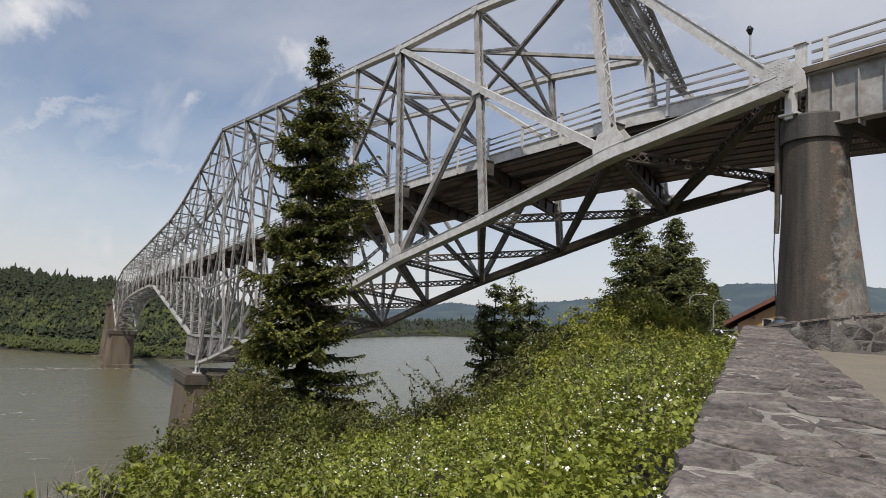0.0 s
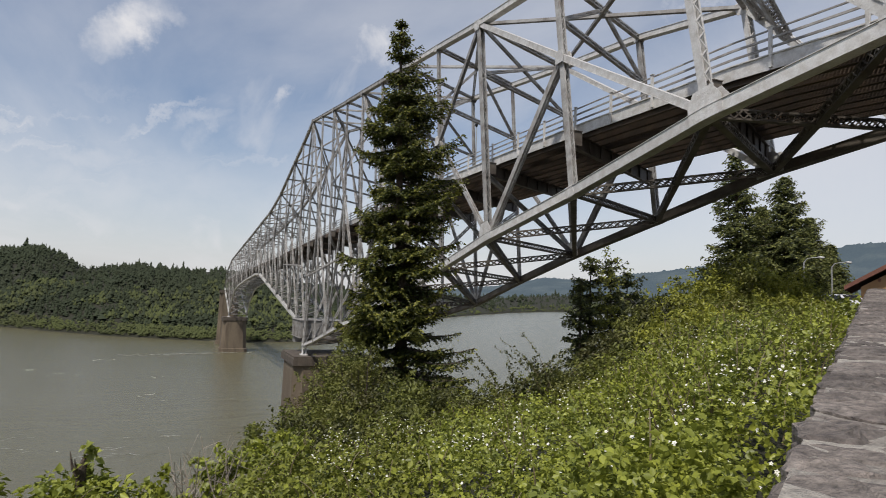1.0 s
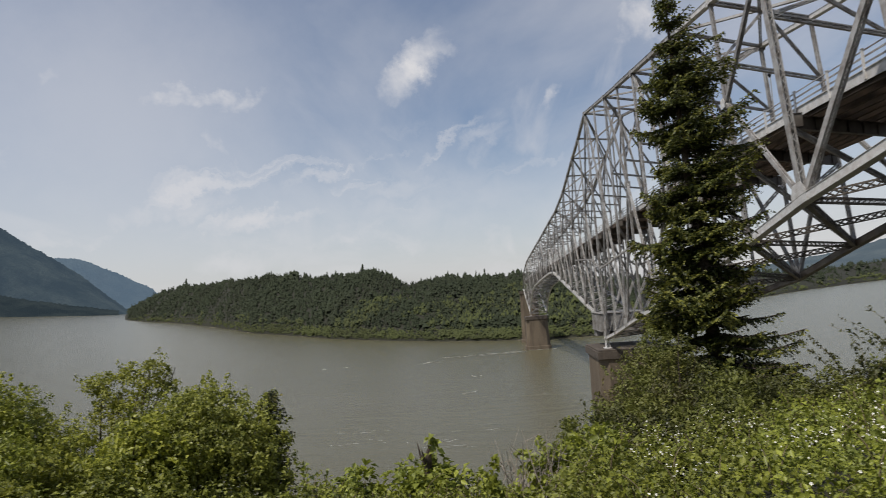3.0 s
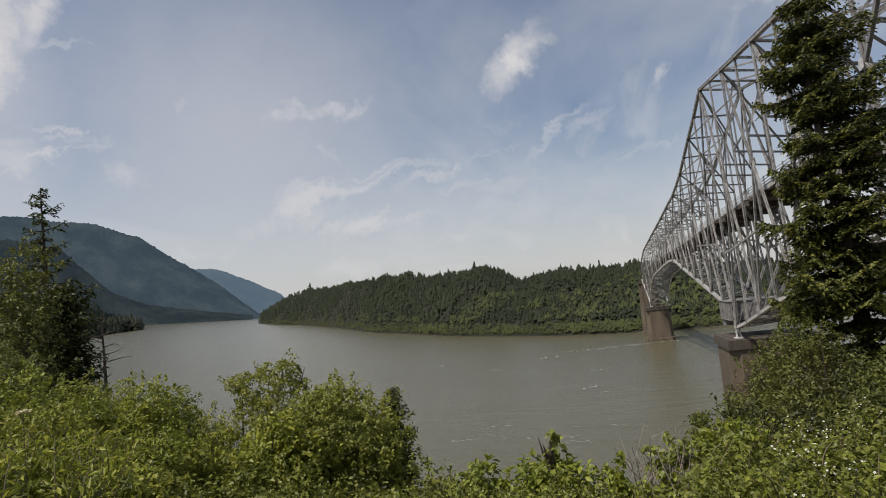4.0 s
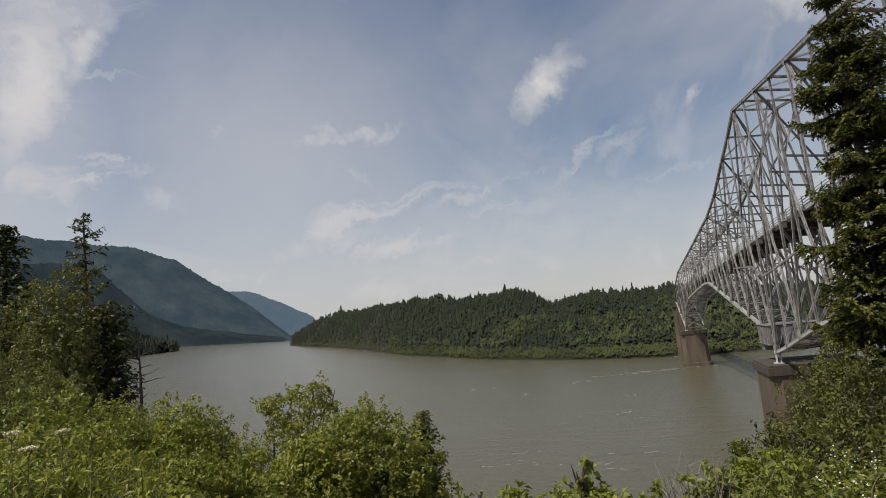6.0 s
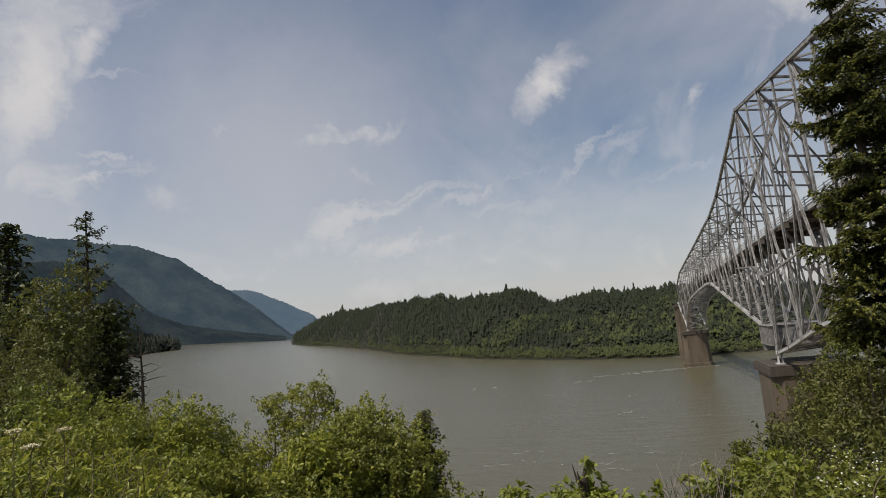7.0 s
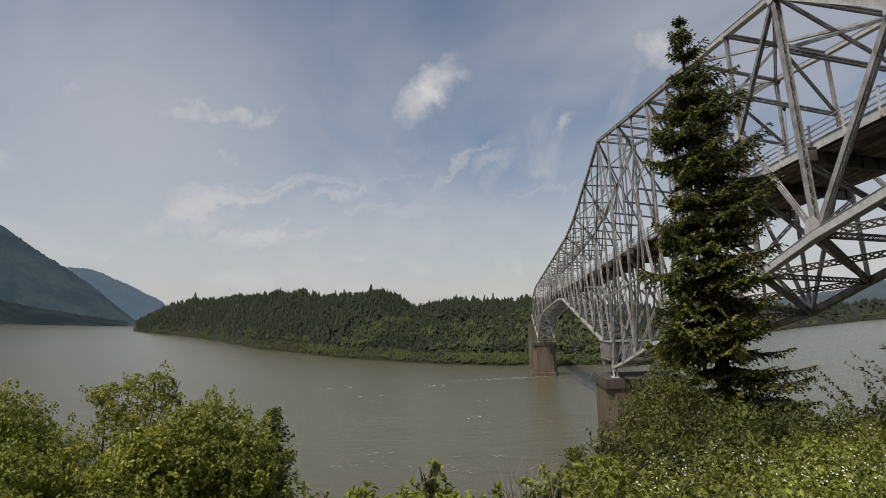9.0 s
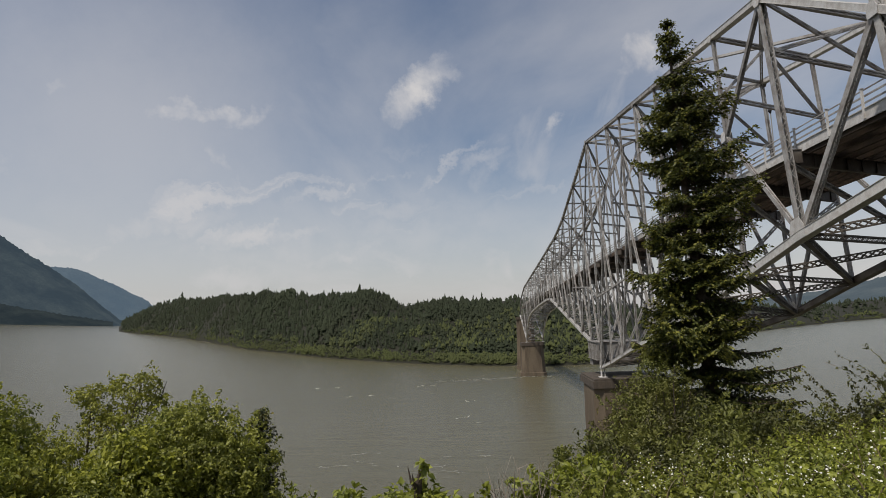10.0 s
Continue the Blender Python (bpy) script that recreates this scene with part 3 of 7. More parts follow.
def build_far_shore():
    acc = Acc()
    azs = np.arange(-31.6, 64.1, 0.5)
    fs = [-0.03, 0.0, 0.1, 0.25, 0.45, 0.7, 1.0, 1.3, 1.8]
    pts, faces = [], []
    for az in azs:
        for f in fs:
            if f < 0:
                s = float(lerp_table(SHORE, 1, az)) - 4
                p = polar(az, s)
                pts.append((p.x, p.y, water_z(az, s) - 2))
            else:
                pts.append(far_point(az, f))
    m = len(fs)
    for i in range(len(azs) - 1):
        for j in range(m - 1):
            faces.append((i * m + j, i * m + j + 1, (i + 1) * m + j + 1, (i + 1) * m + j))
    acc.add(pts, faces)
    tagged(part("ground_far_shore", acc, SOIL, smooth=True), "low wooded hill along the opposite bank", "ground", kind="structure")
    beach = Acc()
    pts, faces = [], []
    azs = np.arange(-31.4, 64.1, 0.2)
    for az in azs:
        s = float(lerp_table(SHORE, 1, az))
        wide = max(0.0, 0.6 + 5.0 * noise.noise(Vector((az * 0.9, 2.0, 5.0))))
        for q, z in ((-3.0 - wide * 0.4, -0.6), (-1.5, -0.2 + 0.05 * wide), (1.0, 0.15 + 0.08 * wide)):
            p = polar(az, s + q * max(1.0, s / 400))
            pts.append((p.x, p.y, water_z(az, s) + z))
    for i in range(len(azs) - 1):
        for j in range(2):
            faces.append((i * 3 + j, i * 3 + j + 1, i * 3 + j + 4, i * 3 + j + 3))
    beach.add(pts, faces)
    tagged(part("ground_far_beach", beach, BEACH), "thin strip of pale gravel along the opposite bank", "shore", kind="structure")
    # the wood on it
    rng = np.random.default_rng(5)
    for name, label, conifer, material, zones in (
            ("far_wood", "dense dark conifer forest on the far hill", True, FOREST, ((-31.4, -20, 2600), (-20, 14, 5600), (14, 62, 1300))),
            ("far_broadleaves", "paler broadleaf trees along the far waterside", False, FOREST_LEAF, ((-31.4, -20, 600), (-20, 14, 2700), (14, 62, 800)))):
        rings, tips = [], []
        for az0, az1, count in zones:
            for i in range(count):
                az = rng.uniform(az0, az1)
                # broadleaved growth reaches higher up the slope opposite the bridge
                reach = 0.16 + 0.62 * math.exp(-((az + 1) / 10.0) ** 2)
                f = rng.uniform(0.03, 1.04) if conifer else (rng.uniform(0.0, 0.06) if i % 3 == 0 else rng.uniform(0.0, 1.0) ** 1.4 * reach)
                x, y, z = far_point(az, f)
                if not conifer and az < 14 and f > 0.07 and noise.noise(Vector((x * 0.022, y * 0.022, 31.0))) < -0.12 + 0.25 * f + 0.012 * max(0.0, -8 - az):
                    continue
                far = max(1.0, math.hypot(x, y) / 420)
                h = (rng.choice([rng.uniform(2.6, 4.8), rng.uniform(4.0, 6.4)]) if conifer else rng.uniform(2.4, 6.2)) * far ** 0.6
                h *= 0.80 + 0.75 * noise.noise(Vector((x * 0.012, y * 0.012, 7.0)))
                if conifer and rng.random() < 0.07 * (1 + 2 * (noise.noise(Vector((az * 0.8, 1.0, 2.0))) > 0.2)):
                    h *= 1.4
                if f < 0.08:
                    h *= 0.55
                # old firs with full rounded heads stand among the pointed ones
                pointed = conifer and rng.random() < 0.5
                w = h * (rng.uniform(0.22, 0.40) if pointed else rng.uniform(0.34, 0.52) if conifer else rng.uniform(0.42, 0.62))
                if conifer and not pointed:
                    h *= 0.84
                tiers = 5 if conifer else 7
                for k in range(tiers):
                    if pointed:
                        zb, zt = z + h * (0.02 + 0.18 * k), z + h * min(1, 0.36 + 0.17 * k)
                        rw = w * (1 - k / (tiers + 0.6))
                        ox, oy = rng.normal(size=2) * w * 0.06
                    elif conifer:
                        zb = z + h * (0.05 + 0.15 * k)
                        zt = zb + h * 0.36
                        rw = w * (0.95 - 0.11 * k) * rng.uniform(0.7, 1.0)
                        ox, oy = rng.normal(size=2) * w * 0.22
                    else:
                        zb = z + h * rng.uniform(0.0, 0.62)
                        zt = zb + h * rng.uniform(0.25, 0.45)
                        rw = w * rng.uniform(0.25, 0.48)
                        ox, oy = rng.normal(size=2) * w * 0.42
                    a = rng.uniform(0, 6.28) + np.arange(6) * math.pi / 3
                    q = rw * rng.uniform(0.55, 1.25, 6)
                    ring = np.stack([x + ox + q * np.cos(a), y + oy + q * np.sin(a), zb + rng.uniform(-0.08, 0.08, 6) * h], 1)
                    rings.append(ring)
                    tips.append((x + ox * (0.3 if pointed else 1), y + oy * (0.3 if pointed else 1), zt))
        n6 = len(rings)
        co = np.concatenate([np.asarray(rings), np.asarray(tips)[:, None, :]], 1).astype(np.float32)
        me = bpy.data.meshes.new(name)
        me.vertices.add(n6 * 7)
        me.vertices.foreach_set("co", co.reshape(-1))
        base = (np.arange(n6, dtype=np.int32) * 7)[:, None, None]
        tri = np.stack([np.arange(6), (np.arange(6) + 1) % 6, np.full(6, 6)], 1).astype(np.int32)[None]
        me.loops.add(n6 * 18)
        me.loops.foreach_set("vertex_index", (base + tri).reshape(-1).astype(np.int32))
        me.polygons.add(n6 * 6)
        me.polygons.foreach_set("loop_start", np.arange(0, n6 * 18, 3, dtype=np.int32))
        me.polygons.foreach_set("loop_total", np.full(n6 * 6, 3, dtype=np.int32))
        me.update(calc_edges=True)
        tagged(part(name, me, material), label, "forest", kind="stuff")


build_far_shore()


# ---- mountains ----
def ridge(name, label, rows, r0, depth, material, base=WATER - 5, seed=0.0, rough=1.0):
    acc = Acc()
    teeth = np.random.default_rng(int(seed * 10) + 5)
    azs = np.arange(rows[0][0], rows[-1][0] + 0.01, 0.12)
    fs = [0.0, 0.12, 0.25, 0.4, 0.55, 0.7, 0.85, 1.0, 1.4]
    pts, faces = [], []
    for az in azs:
        el = float(lerp_table(rows, 1, az))
        for f in fs:
            r = r0 + depth * f
            h = (r0 + depth) * math.tan(radians(el))
            p = polar(az, r)
            g = noise.fractal(Vector((az * 0.35 + seed, f * 2.2, seed)), 0.9, 2.1, 7)
            z = base + (h - base) * (f ** 0.75 if f <= 1 else 1 - (f - 1) * 0.5) + g * h * 0.09 * rough * (0.25 + f if f < 1 else 0.35)
            if f == 1.0:
                z += teeth.uniform(0, 1) ** 2 * (r0 + depth) * 0.0022 * rough ** 1.2
            pts.append((p.x, p.y, z))
    m = len(fs)
    for i in range(len(azs) - 1):
        for j in range(m - 1):
            faces.append((i * m + j, i * m + j + 1, (i + 1) * m + j + 1, (i + 1) * m + j))
    acc.add(pts, faces)
    return tagged(part(name, acc, material, smooth=True), label, "mountain", kind="structure")


def haze_glow_material(name, base, second, glow, strength):
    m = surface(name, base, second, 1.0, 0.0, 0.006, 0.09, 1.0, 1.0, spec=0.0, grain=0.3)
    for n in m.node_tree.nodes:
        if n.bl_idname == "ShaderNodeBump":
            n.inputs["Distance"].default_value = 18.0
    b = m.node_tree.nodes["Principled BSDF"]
    # haze in front of the ridge, put in as a faint blue glow
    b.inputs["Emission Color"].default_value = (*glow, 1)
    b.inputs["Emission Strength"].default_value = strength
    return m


MT_NEAR = haze_glow_material("hazed_wooded_ridge", (0.008, 0.013, 0.012), (0.034, 0.042, 0.034), (0.30, 0.42, 0.54), 0.066)
MT_MID = haze_glow_material("hazy_ridge", (0.008, 0.016, 0.017), (0.050, 0.062, 0.052), (0.31, 0.44, 0.58), 0.130)
MT_RIGHT = haze_glow_material("pale_hazy_ridge", (0.020, 0.030, 0.026), (0.060, 0.070, 0.055), (0.36, 0.46, 0.58), 0.22)
MT_FAR = haze_glow_material("far_hazy_ridge", (0.02, 0.035, 0.042), (0.045, 0.06, 0.06), (0.34, 0.48, 0.64), 0.24)
MT_SPUR = haze_glow_material("hazed_wooded_spur", (0.008, 0.013, 0.008), (0.030, 0.034, 0.020), (0.34, 0.44, 0.55), 0.018)
ridge("backdrop_ridge_far", "ridge at the far end of the valley under painted blue haze", [(-44, 3.0), (-38, 4.7), (-36.2, 5.2), (-34.7, 5.05), (-32.4, 3.95), (-29.5, 2.4), (-28.3, 1.0), (-26, 0.4)], 4100, 400, MT_FAR, seed=3)
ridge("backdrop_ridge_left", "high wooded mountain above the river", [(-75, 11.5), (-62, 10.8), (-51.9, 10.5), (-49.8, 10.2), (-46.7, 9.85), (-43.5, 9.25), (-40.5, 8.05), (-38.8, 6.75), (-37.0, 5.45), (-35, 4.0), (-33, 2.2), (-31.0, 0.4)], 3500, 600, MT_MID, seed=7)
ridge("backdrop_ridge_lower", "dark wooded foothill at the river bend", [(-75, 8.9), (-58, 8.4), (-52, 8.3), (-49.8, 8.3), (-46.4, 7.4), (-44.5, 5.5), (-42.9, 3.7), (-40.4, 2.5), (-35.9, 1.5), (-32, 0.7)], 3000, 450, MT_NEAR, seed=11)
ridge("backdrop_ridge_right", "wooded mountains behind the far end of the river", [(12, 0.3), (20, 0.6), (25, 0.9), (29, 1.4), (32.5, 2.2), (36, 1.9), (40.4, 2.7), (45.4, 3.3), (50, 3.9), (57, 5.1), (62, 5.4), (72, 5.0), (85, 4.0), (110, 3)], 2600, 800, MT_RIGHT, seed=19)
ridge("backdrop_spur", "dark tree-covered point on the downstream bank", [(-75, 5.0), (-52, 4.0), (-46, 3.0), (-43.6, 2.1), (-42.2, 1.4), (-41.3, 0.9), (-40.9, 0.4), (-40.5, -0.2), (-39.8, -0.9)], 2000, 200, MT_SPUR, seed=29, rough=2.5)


def build_point_wood():
    """Trees along the wooded point where the river bends, sized for the camera's view."""
    rng = np.random.default_rng(33)
    rings, tips = [], []
    for k in range(900):
        az = -41.0 - 13.0 * rng.uniform(0, 1) ** 1.3
        r = float(np.interp(az, [-56, -46, -43.5, -41.0], [900, 1350, 1700, 1960])) + rng.uniform(0, 260)
        p = polar(az, r)
        z = water_z(az, r)
        slim = rng.random() < 0.6
        h = rng.uniform(16, 46) * r / 1700 * (1.0 if az < -41.6 else 0.7)
        w = h * (rng.uniform(0.14, 0.22) if slim else rng.uniform(0.24, 0.34))
        for t in range(6):
            zb = z + h * (0.02 + 0.155 * t if slim else rng.uniform(0.0, 0.6))
            rw = w * (1 - t / 6.6) if slim else w * rng.uniform(0.4, 0.7)
            ox, oy = rng.normal(size=2) * w * (0.06 if slim else 0.4)
            a = rng.uniform(0, 6.28) + np.arange(6) * math.pi / 3
            q = rw * rng.uniform(0.6, 1.25, 6)
            rings.append(np.stack([p.x + ox + q * np.cos(a), p.y + oy + q * np.sin(a), zb + rng.uniform(-0.05, 0.05, 6) * h], 1))
            tips.append((p.x + ox, p.y + oy, min(zb + h * 0.34, z + h)))
    acc = Acc()
    tri = [(i, (i + 1) % 6, 6) for i in range(6)]
    for ring, tip in zip(rings, tips):
        acc.add(np.concatenate([ring, [tip]]), tri)
    tagged(part("point_wood", acc, POINT_WOOD), "dark mixed trees on the wooded point downstream", "forest", kind="stuff")


POINT_WOOD = foliage("point_trees", (0.024, 0.031, 0.022), (0.055, 0.062, 0.036), 0.0, 0.9, 0.01, (0.036, 0.038, 0.026), 0.25)
build_point_wood()


# ---- the bridge ----
NEAR_X = 16.0
LOW = [(8.9, 7.2), (15.1, 6.5), (22.9, 4.95), (31.2, 3.55), (39.7, 1.65), (59.7, -2.4), (64.3, -3.1), (80.2, -6.2), (86.5, -7.2), (94, -4.0),
       (149, 4.4), (176, 3.3), (204, 1.7), (216, 0.2), (228, -3.2), (237, -8.6), (246, -6.0), (272, 1.0)]
HIGH = [(9.0, 7.14), (16.6, 14.6), (24.6, 16.05), (33.1, 17.04), (42, 18.36), (53.7, 20.0), (70.5, 22.4), (88, 25.05), (97, 22.9), (108, 20.8), (115, 19.0),
        (131, 16.8), (142, 16.3), (165, 15.0), (190, 13.8), (237, 11.4), (272, 6.0)]
LOW_U = [9.0, 15.1, 22.9, 31.2] + [31.2 + 55.3 / 8 * i for i in range(1, 9)] + [86.5 + 7.525 * i for i in range(1, 21)] + [237 + 8.75 * i for i in range(1, 5)]
HIGH_U = [9.0, 16.6, 24.6, 33.1] + [33.1 + 54.9 / 8 * i for i in range(1, 9)] + [88 + 7.45 * i for i in range(1, 21)] + [237 + 8.75 * i for i in range(1, 5)]
DECK = [(-40, 6.5), (5, 7.2), (6.9, 7.45), (9, 7.78), (10, 8.0), (17, 8.3), (35, 8.6), (62, 8.4), (83, 7.9), (105, 7.5), (125, 7.0), (160, 6.6), (237, 5.2), (280, 4.5)]
NODES = len(LOW_U)


def far_x(u):
    return float(np.interp(u, [0, 50, 92, 237], [25.4, 25.3, 22.4, 22.2]))


def skew(u):
    """How far each upstream truss joint is moved ahead to fit the camera's view."""
    return float(np.interp(u, [9, 15, 33, 45, 88, 140, 237], [5.3, 5.1, 4.8, 6.3, 5.5, 3.0, 0.0]))


def low(i, far):
    u = LOW_U[i]
    z = float(lerp_table(LOW, 1, u))
    if not far:
        return np.array((NEAR_X, u, z))
    v = u + skew(u)
    return np.array((far_x(v), v, z - float(np.interp(u, [23, 38, 46, 60, 85], [0.0, 0.4, 1.1, 0.5, 0.0]))))


def high(i, far):
    u = HIGH_U[i]
    z = float(lerp_table(HIGH, 1, u))
    if not far:
        return np.array((NEAR_X, u, z))
    v = u + skew(u)
    return np.array((far_x(v), v, z + 0.6))


def mid(i, far):
    """Where the diagonals cross a subordinate post."""
    a, b = low(i, far), high(i, far)
    return a * 0.44 + b * 0.56 if i != 2 else a * 0.40 + b * 0.60


def deck_z(u):
    return float(lerp_table(DECK, 1, u))


def laced(acc, a, b, w, d, side=(1, 0, 0), step=None, bar=0.05, cross=False, flange=0.055):
    """A built-up member: two channels joined by lacing bars on both faces."""
    a, b, s = np.asarray(a, float), np.asarray(b, float), np.asarray(side, float)
    k = b - a
    length = np.linalg.norm(k)
    k = k / length
    s = s - k * (s @ k)
    s = s / np.linalg.norm(s)
    t = np.cross(k, s)
    for sg in (-1, 1):
        acc.beam(a, b, w, 0.022, s, (0, sg * (d / 2 - 0.011)))
        for fs in (-1, 1):
            acc.beam(a, b, 0.025, flange, s, (fs * (w / 2 - 0.0125), sg * (d / 2 - 0.022 - flange / 2)))
    step = step or d * 1.1
    n = max(2, int(length / step))
    h = d / 2 - 0.05
    for fs in (-1, 1):
        o = s * fs * (w / 2 + 0.008)
        for i in range(n):
            p0, p1 = a + k * length * i / n, a + k * length * (i + 1) / n
            sg = 1 if i % 2 else -1
            acc.beam(p0 + o - t * h * sg, p1 + o + t * h * sg, 0.014, bar, s)
            if cross:
                acc.beam(p0 + o + t * h * sg, p1 + o - t * h * sg, 0.014, bar, s)


def rivets(acc, centre, side, t, k, rows, cols, pitch, size=0.024):
    """Rows of rivet heads on a plate; side is the way the plate faces."""
    for i in range(rows):
        for j in range(cols):
            c = centre + t * (i - (rows - 1) / 2) * pitch + k * (j - (cols - 1) / 2) * pitch
            ring = [c + size * (t * math.cos(q) + k * math.sin(q)) for q in np.arange(5) * 2 * math.pi / 5]
            acc.add(ring + [c + side * size * 0.7], [(0, 1, 5), (1, 2, 5), (2, 3, 5), (3, 4, 5), (4, 0, 5)])


def box_chord(acc, a, b, w, d, riveted=False, below=True):
    """A riveted box chord: two webs with angles, a cover plate above and lacing below."""
    acc.beam(a, b, w, 0.025, (1, 0, 0), (0, d / 2 - 0.012))
    for sg in (-1, 1):
        acc.beam(a, b, 0.03, d - 0.05, (1, 0, 0), (sg * (w / 2 - 0.018), 0))
        acc.beam(a, b, 0.10, 0.022, (1, 0, 0), (sg * (w / 2 - 0.02), -(d / 2 - 0.011)))
    a, b = np.asarray(a, float), np.asarray(b, float)
    k = b - a
    length = np.linalg.norm(k)
    k = k / length
    s = np.array((1.0, 0, 0))
    t = np.cross(k, s)
    n = max(2, int(length / 0.55))
    for i in range(n):
        p0, p1 = a + k * length * i / n - t * d / 2, a + k * length * (i + 1) / n - t * d / 2
        acc.beam(p0 - s * w * 0.42, p1 + s * w * 0.42, 0.06, 0.014, s)
        acc.beam(p0 + s * w * 0.42, p1 - s * w * 0.42, 0.06, 0.014, s)
    if riveted:
        m = int(length / 0.27)
        for i in range(m):
            for tt in (d / 2 - 0.07, -(d / 2 - 0.07)):
                rivets(acc, a + k * length * (i + 0.5) / m + t * tt - s * (w / 2 - 0.004), -s, t, k, 1, 1, 0.1, 0.024)


bridge = thing("truss_bridge", "long grey steel cantilever truss bridge with riveted lattice members", "bridge", (16, 86.5, WATER))
BASE = Vector((16, 86.5, WATER))


def bpart(name, acc, material, label="", parent=None):
    ob = part(name, acc, material, parent or bridge, label)
    if parent is None:
        ob.matrix_parent_inverse = Matrix.Translation(-BASE)
    return ob


def member(name, a, b, w, d, kind, far, u, material=None):
    acc = Acc()
    if u > 38 and kind == "laced":
        w, d = w * 0.74, d * 0.74
    elif u > 60:
        w, d = w * 0.85, d * 0.85
    if kind == "laced":
        # webs beside the truss plane, lacing across the front and back
        laced(acc, a, b, w, d, side=np.cross(b - a, (1, 0, 0)), step=d * (0.95 if u < 60 else 1.3), bar=0.042 if u < 60 else 0.05, flange=0.05 if u < 60 else 0.035)
    elif kind == "chord":
        box_chord(acc, a, b, w, d, riveted=(not far and u < 34))
    else:
        acc.beam(a, b, w, d)
        acc.beam(a, b, w * 0.25, d + 0.06)
    bpart(name, acc, material or (STEEL_OLD if u > 45 or kind == "laced" else STEEL))


def build_trusses():
    for far in (False, True):
        for i in range(NODES - 1):
            u = LOW_U[i]
            a, b = low(i, far), low(i + 1, far)
            if i != 11:
                # backlit shade of the far chord is in its darker colour, with the stains
                member("bottom_chord", a, b, 0.46, 0.44 if u < 95 else 0.5, "chord", far, u, STEEL_STAINED_SHADED if far and u < 80 else STEEL)
            if i < NODES - 2 and i >= 1:
                member("top_chord", high(i, far), high(i + 1, far), 0.44, 0.34, "chord", far, u)
        member("end_post", low(0, far), high(1, far), 0.44, 0.34, "chord", far, 9)
        member("end_post", low(NODES - 1, far), high(NODES - 2, far), 0.44, 0.38, "chord", far, 270)
        for i in range(1, NODES - 1):
            u = LOW_U[i]
            main = i % 2 == 1
            d = 0.34 if main else 0.28
            if i == 1:
                acc = Acc()
                laced(acc, low(i, far), high(i, far), 0.30, 0.40, side=(0, 1, 0), step=0.34)
                acc.beam(low(i, far), high(i, far), 0.03, 0.30, (1, 0, 0), (-0.20, 0))
                bpart("vertical_post", acc, STEEL)
            else:
                member("vertical_post", low(i, far), high(i, far), 0.36, d, "laced", far, u)
        # diagonals, in double panels with a subordinate post in each
        for i in range(2, NODES - 2, 2):
            u = LOW_U[i]
            m = mid(i, far)
            if i == 2:
                top, bot, sub = high(3, far), low(1, far), low(3, far)
            elif i == 4:
                top, bot, sub = high(3, far), low(5, far), low(3, far)
            elif i < 11:
                top, bot, sub = high(i + 1, far), low(i - 1, far), low(i + 1, far)
            elif i < 21:
                top, bot, sub = high(i - 1, far), low(i + 1, far), low(i - 1, far)
            elif i < 31:
                top, bot, sub = high(i + 1, far), low(i - 1, far), low(i + 1, far)
            else:
                top, bot, sub = high(i - 1, far), low(i + 1, far), low(i - 1, far)
            style = "chord" if i == 2 else "laced"
            member("diagonal", top, m, 0.38, 0.29, style, far, u)
            member("diagonal", m, bot, 0.38, 0.30, style, far, u)
            member("diagonal", m, sub, 0.34, 0.29, "laced", far, u)
        for i in range(13, 31, 2):
            m = low(i, far) * 0.52 + high(i, far) * 0.48
            member("diagonal", m, low(i - 1 if i < 21 else i + 1, far), 0.30, 0.28, "laced", far, LOW_U[i])
        for i in range(8, 14):
            a, b = low(i, far) * 0.7 + high(i, far) * 0.3, low(i + 1, far) * 0.7 + high(i + 1, far) * 0.3
            member("mid_strut", a, b, 0.26, 0.30, "laced", far, LOW_U[i])
        # connection plates
        for i in range(0, NODES - 1):
            u = LOW_U[i]
            k = low(i + 1, far) - low(max(i - 1, 0), far)
            ang = math.atan2(k[2], k[1])
            acc_w, acc_h = (1.45, 1.10) if i % 2 else (0.6, 0.5)
            if i == 0:
                acc_w, acc_h = 1.0, 0.9
            g = (low(i, far) + np.array((0, -math.sin(ang), math.cos(ang))) * (acc_h / 2 - 0.23), acc_w, acc_h, far, ang)
            plate(*g, u)
            if i >= 1 and i < NODES - 1:
                k = high(min(i + 1, NODES - 2), far) - high(max(i - 1, 1), far)
                plate(high(i, far) - np.array((0, 0, 0.1)), 0.85 if i % 2 else 0.5, 0.62 if i % 2 else 0.42, far, math.atan2(k[2], k[1]) + math.pi, u)
            if i % 2 == 0 and 2 <= i < NODES - 2:
                plate(mid(i, far), 0.66, 0.62, far, 0.0, u)


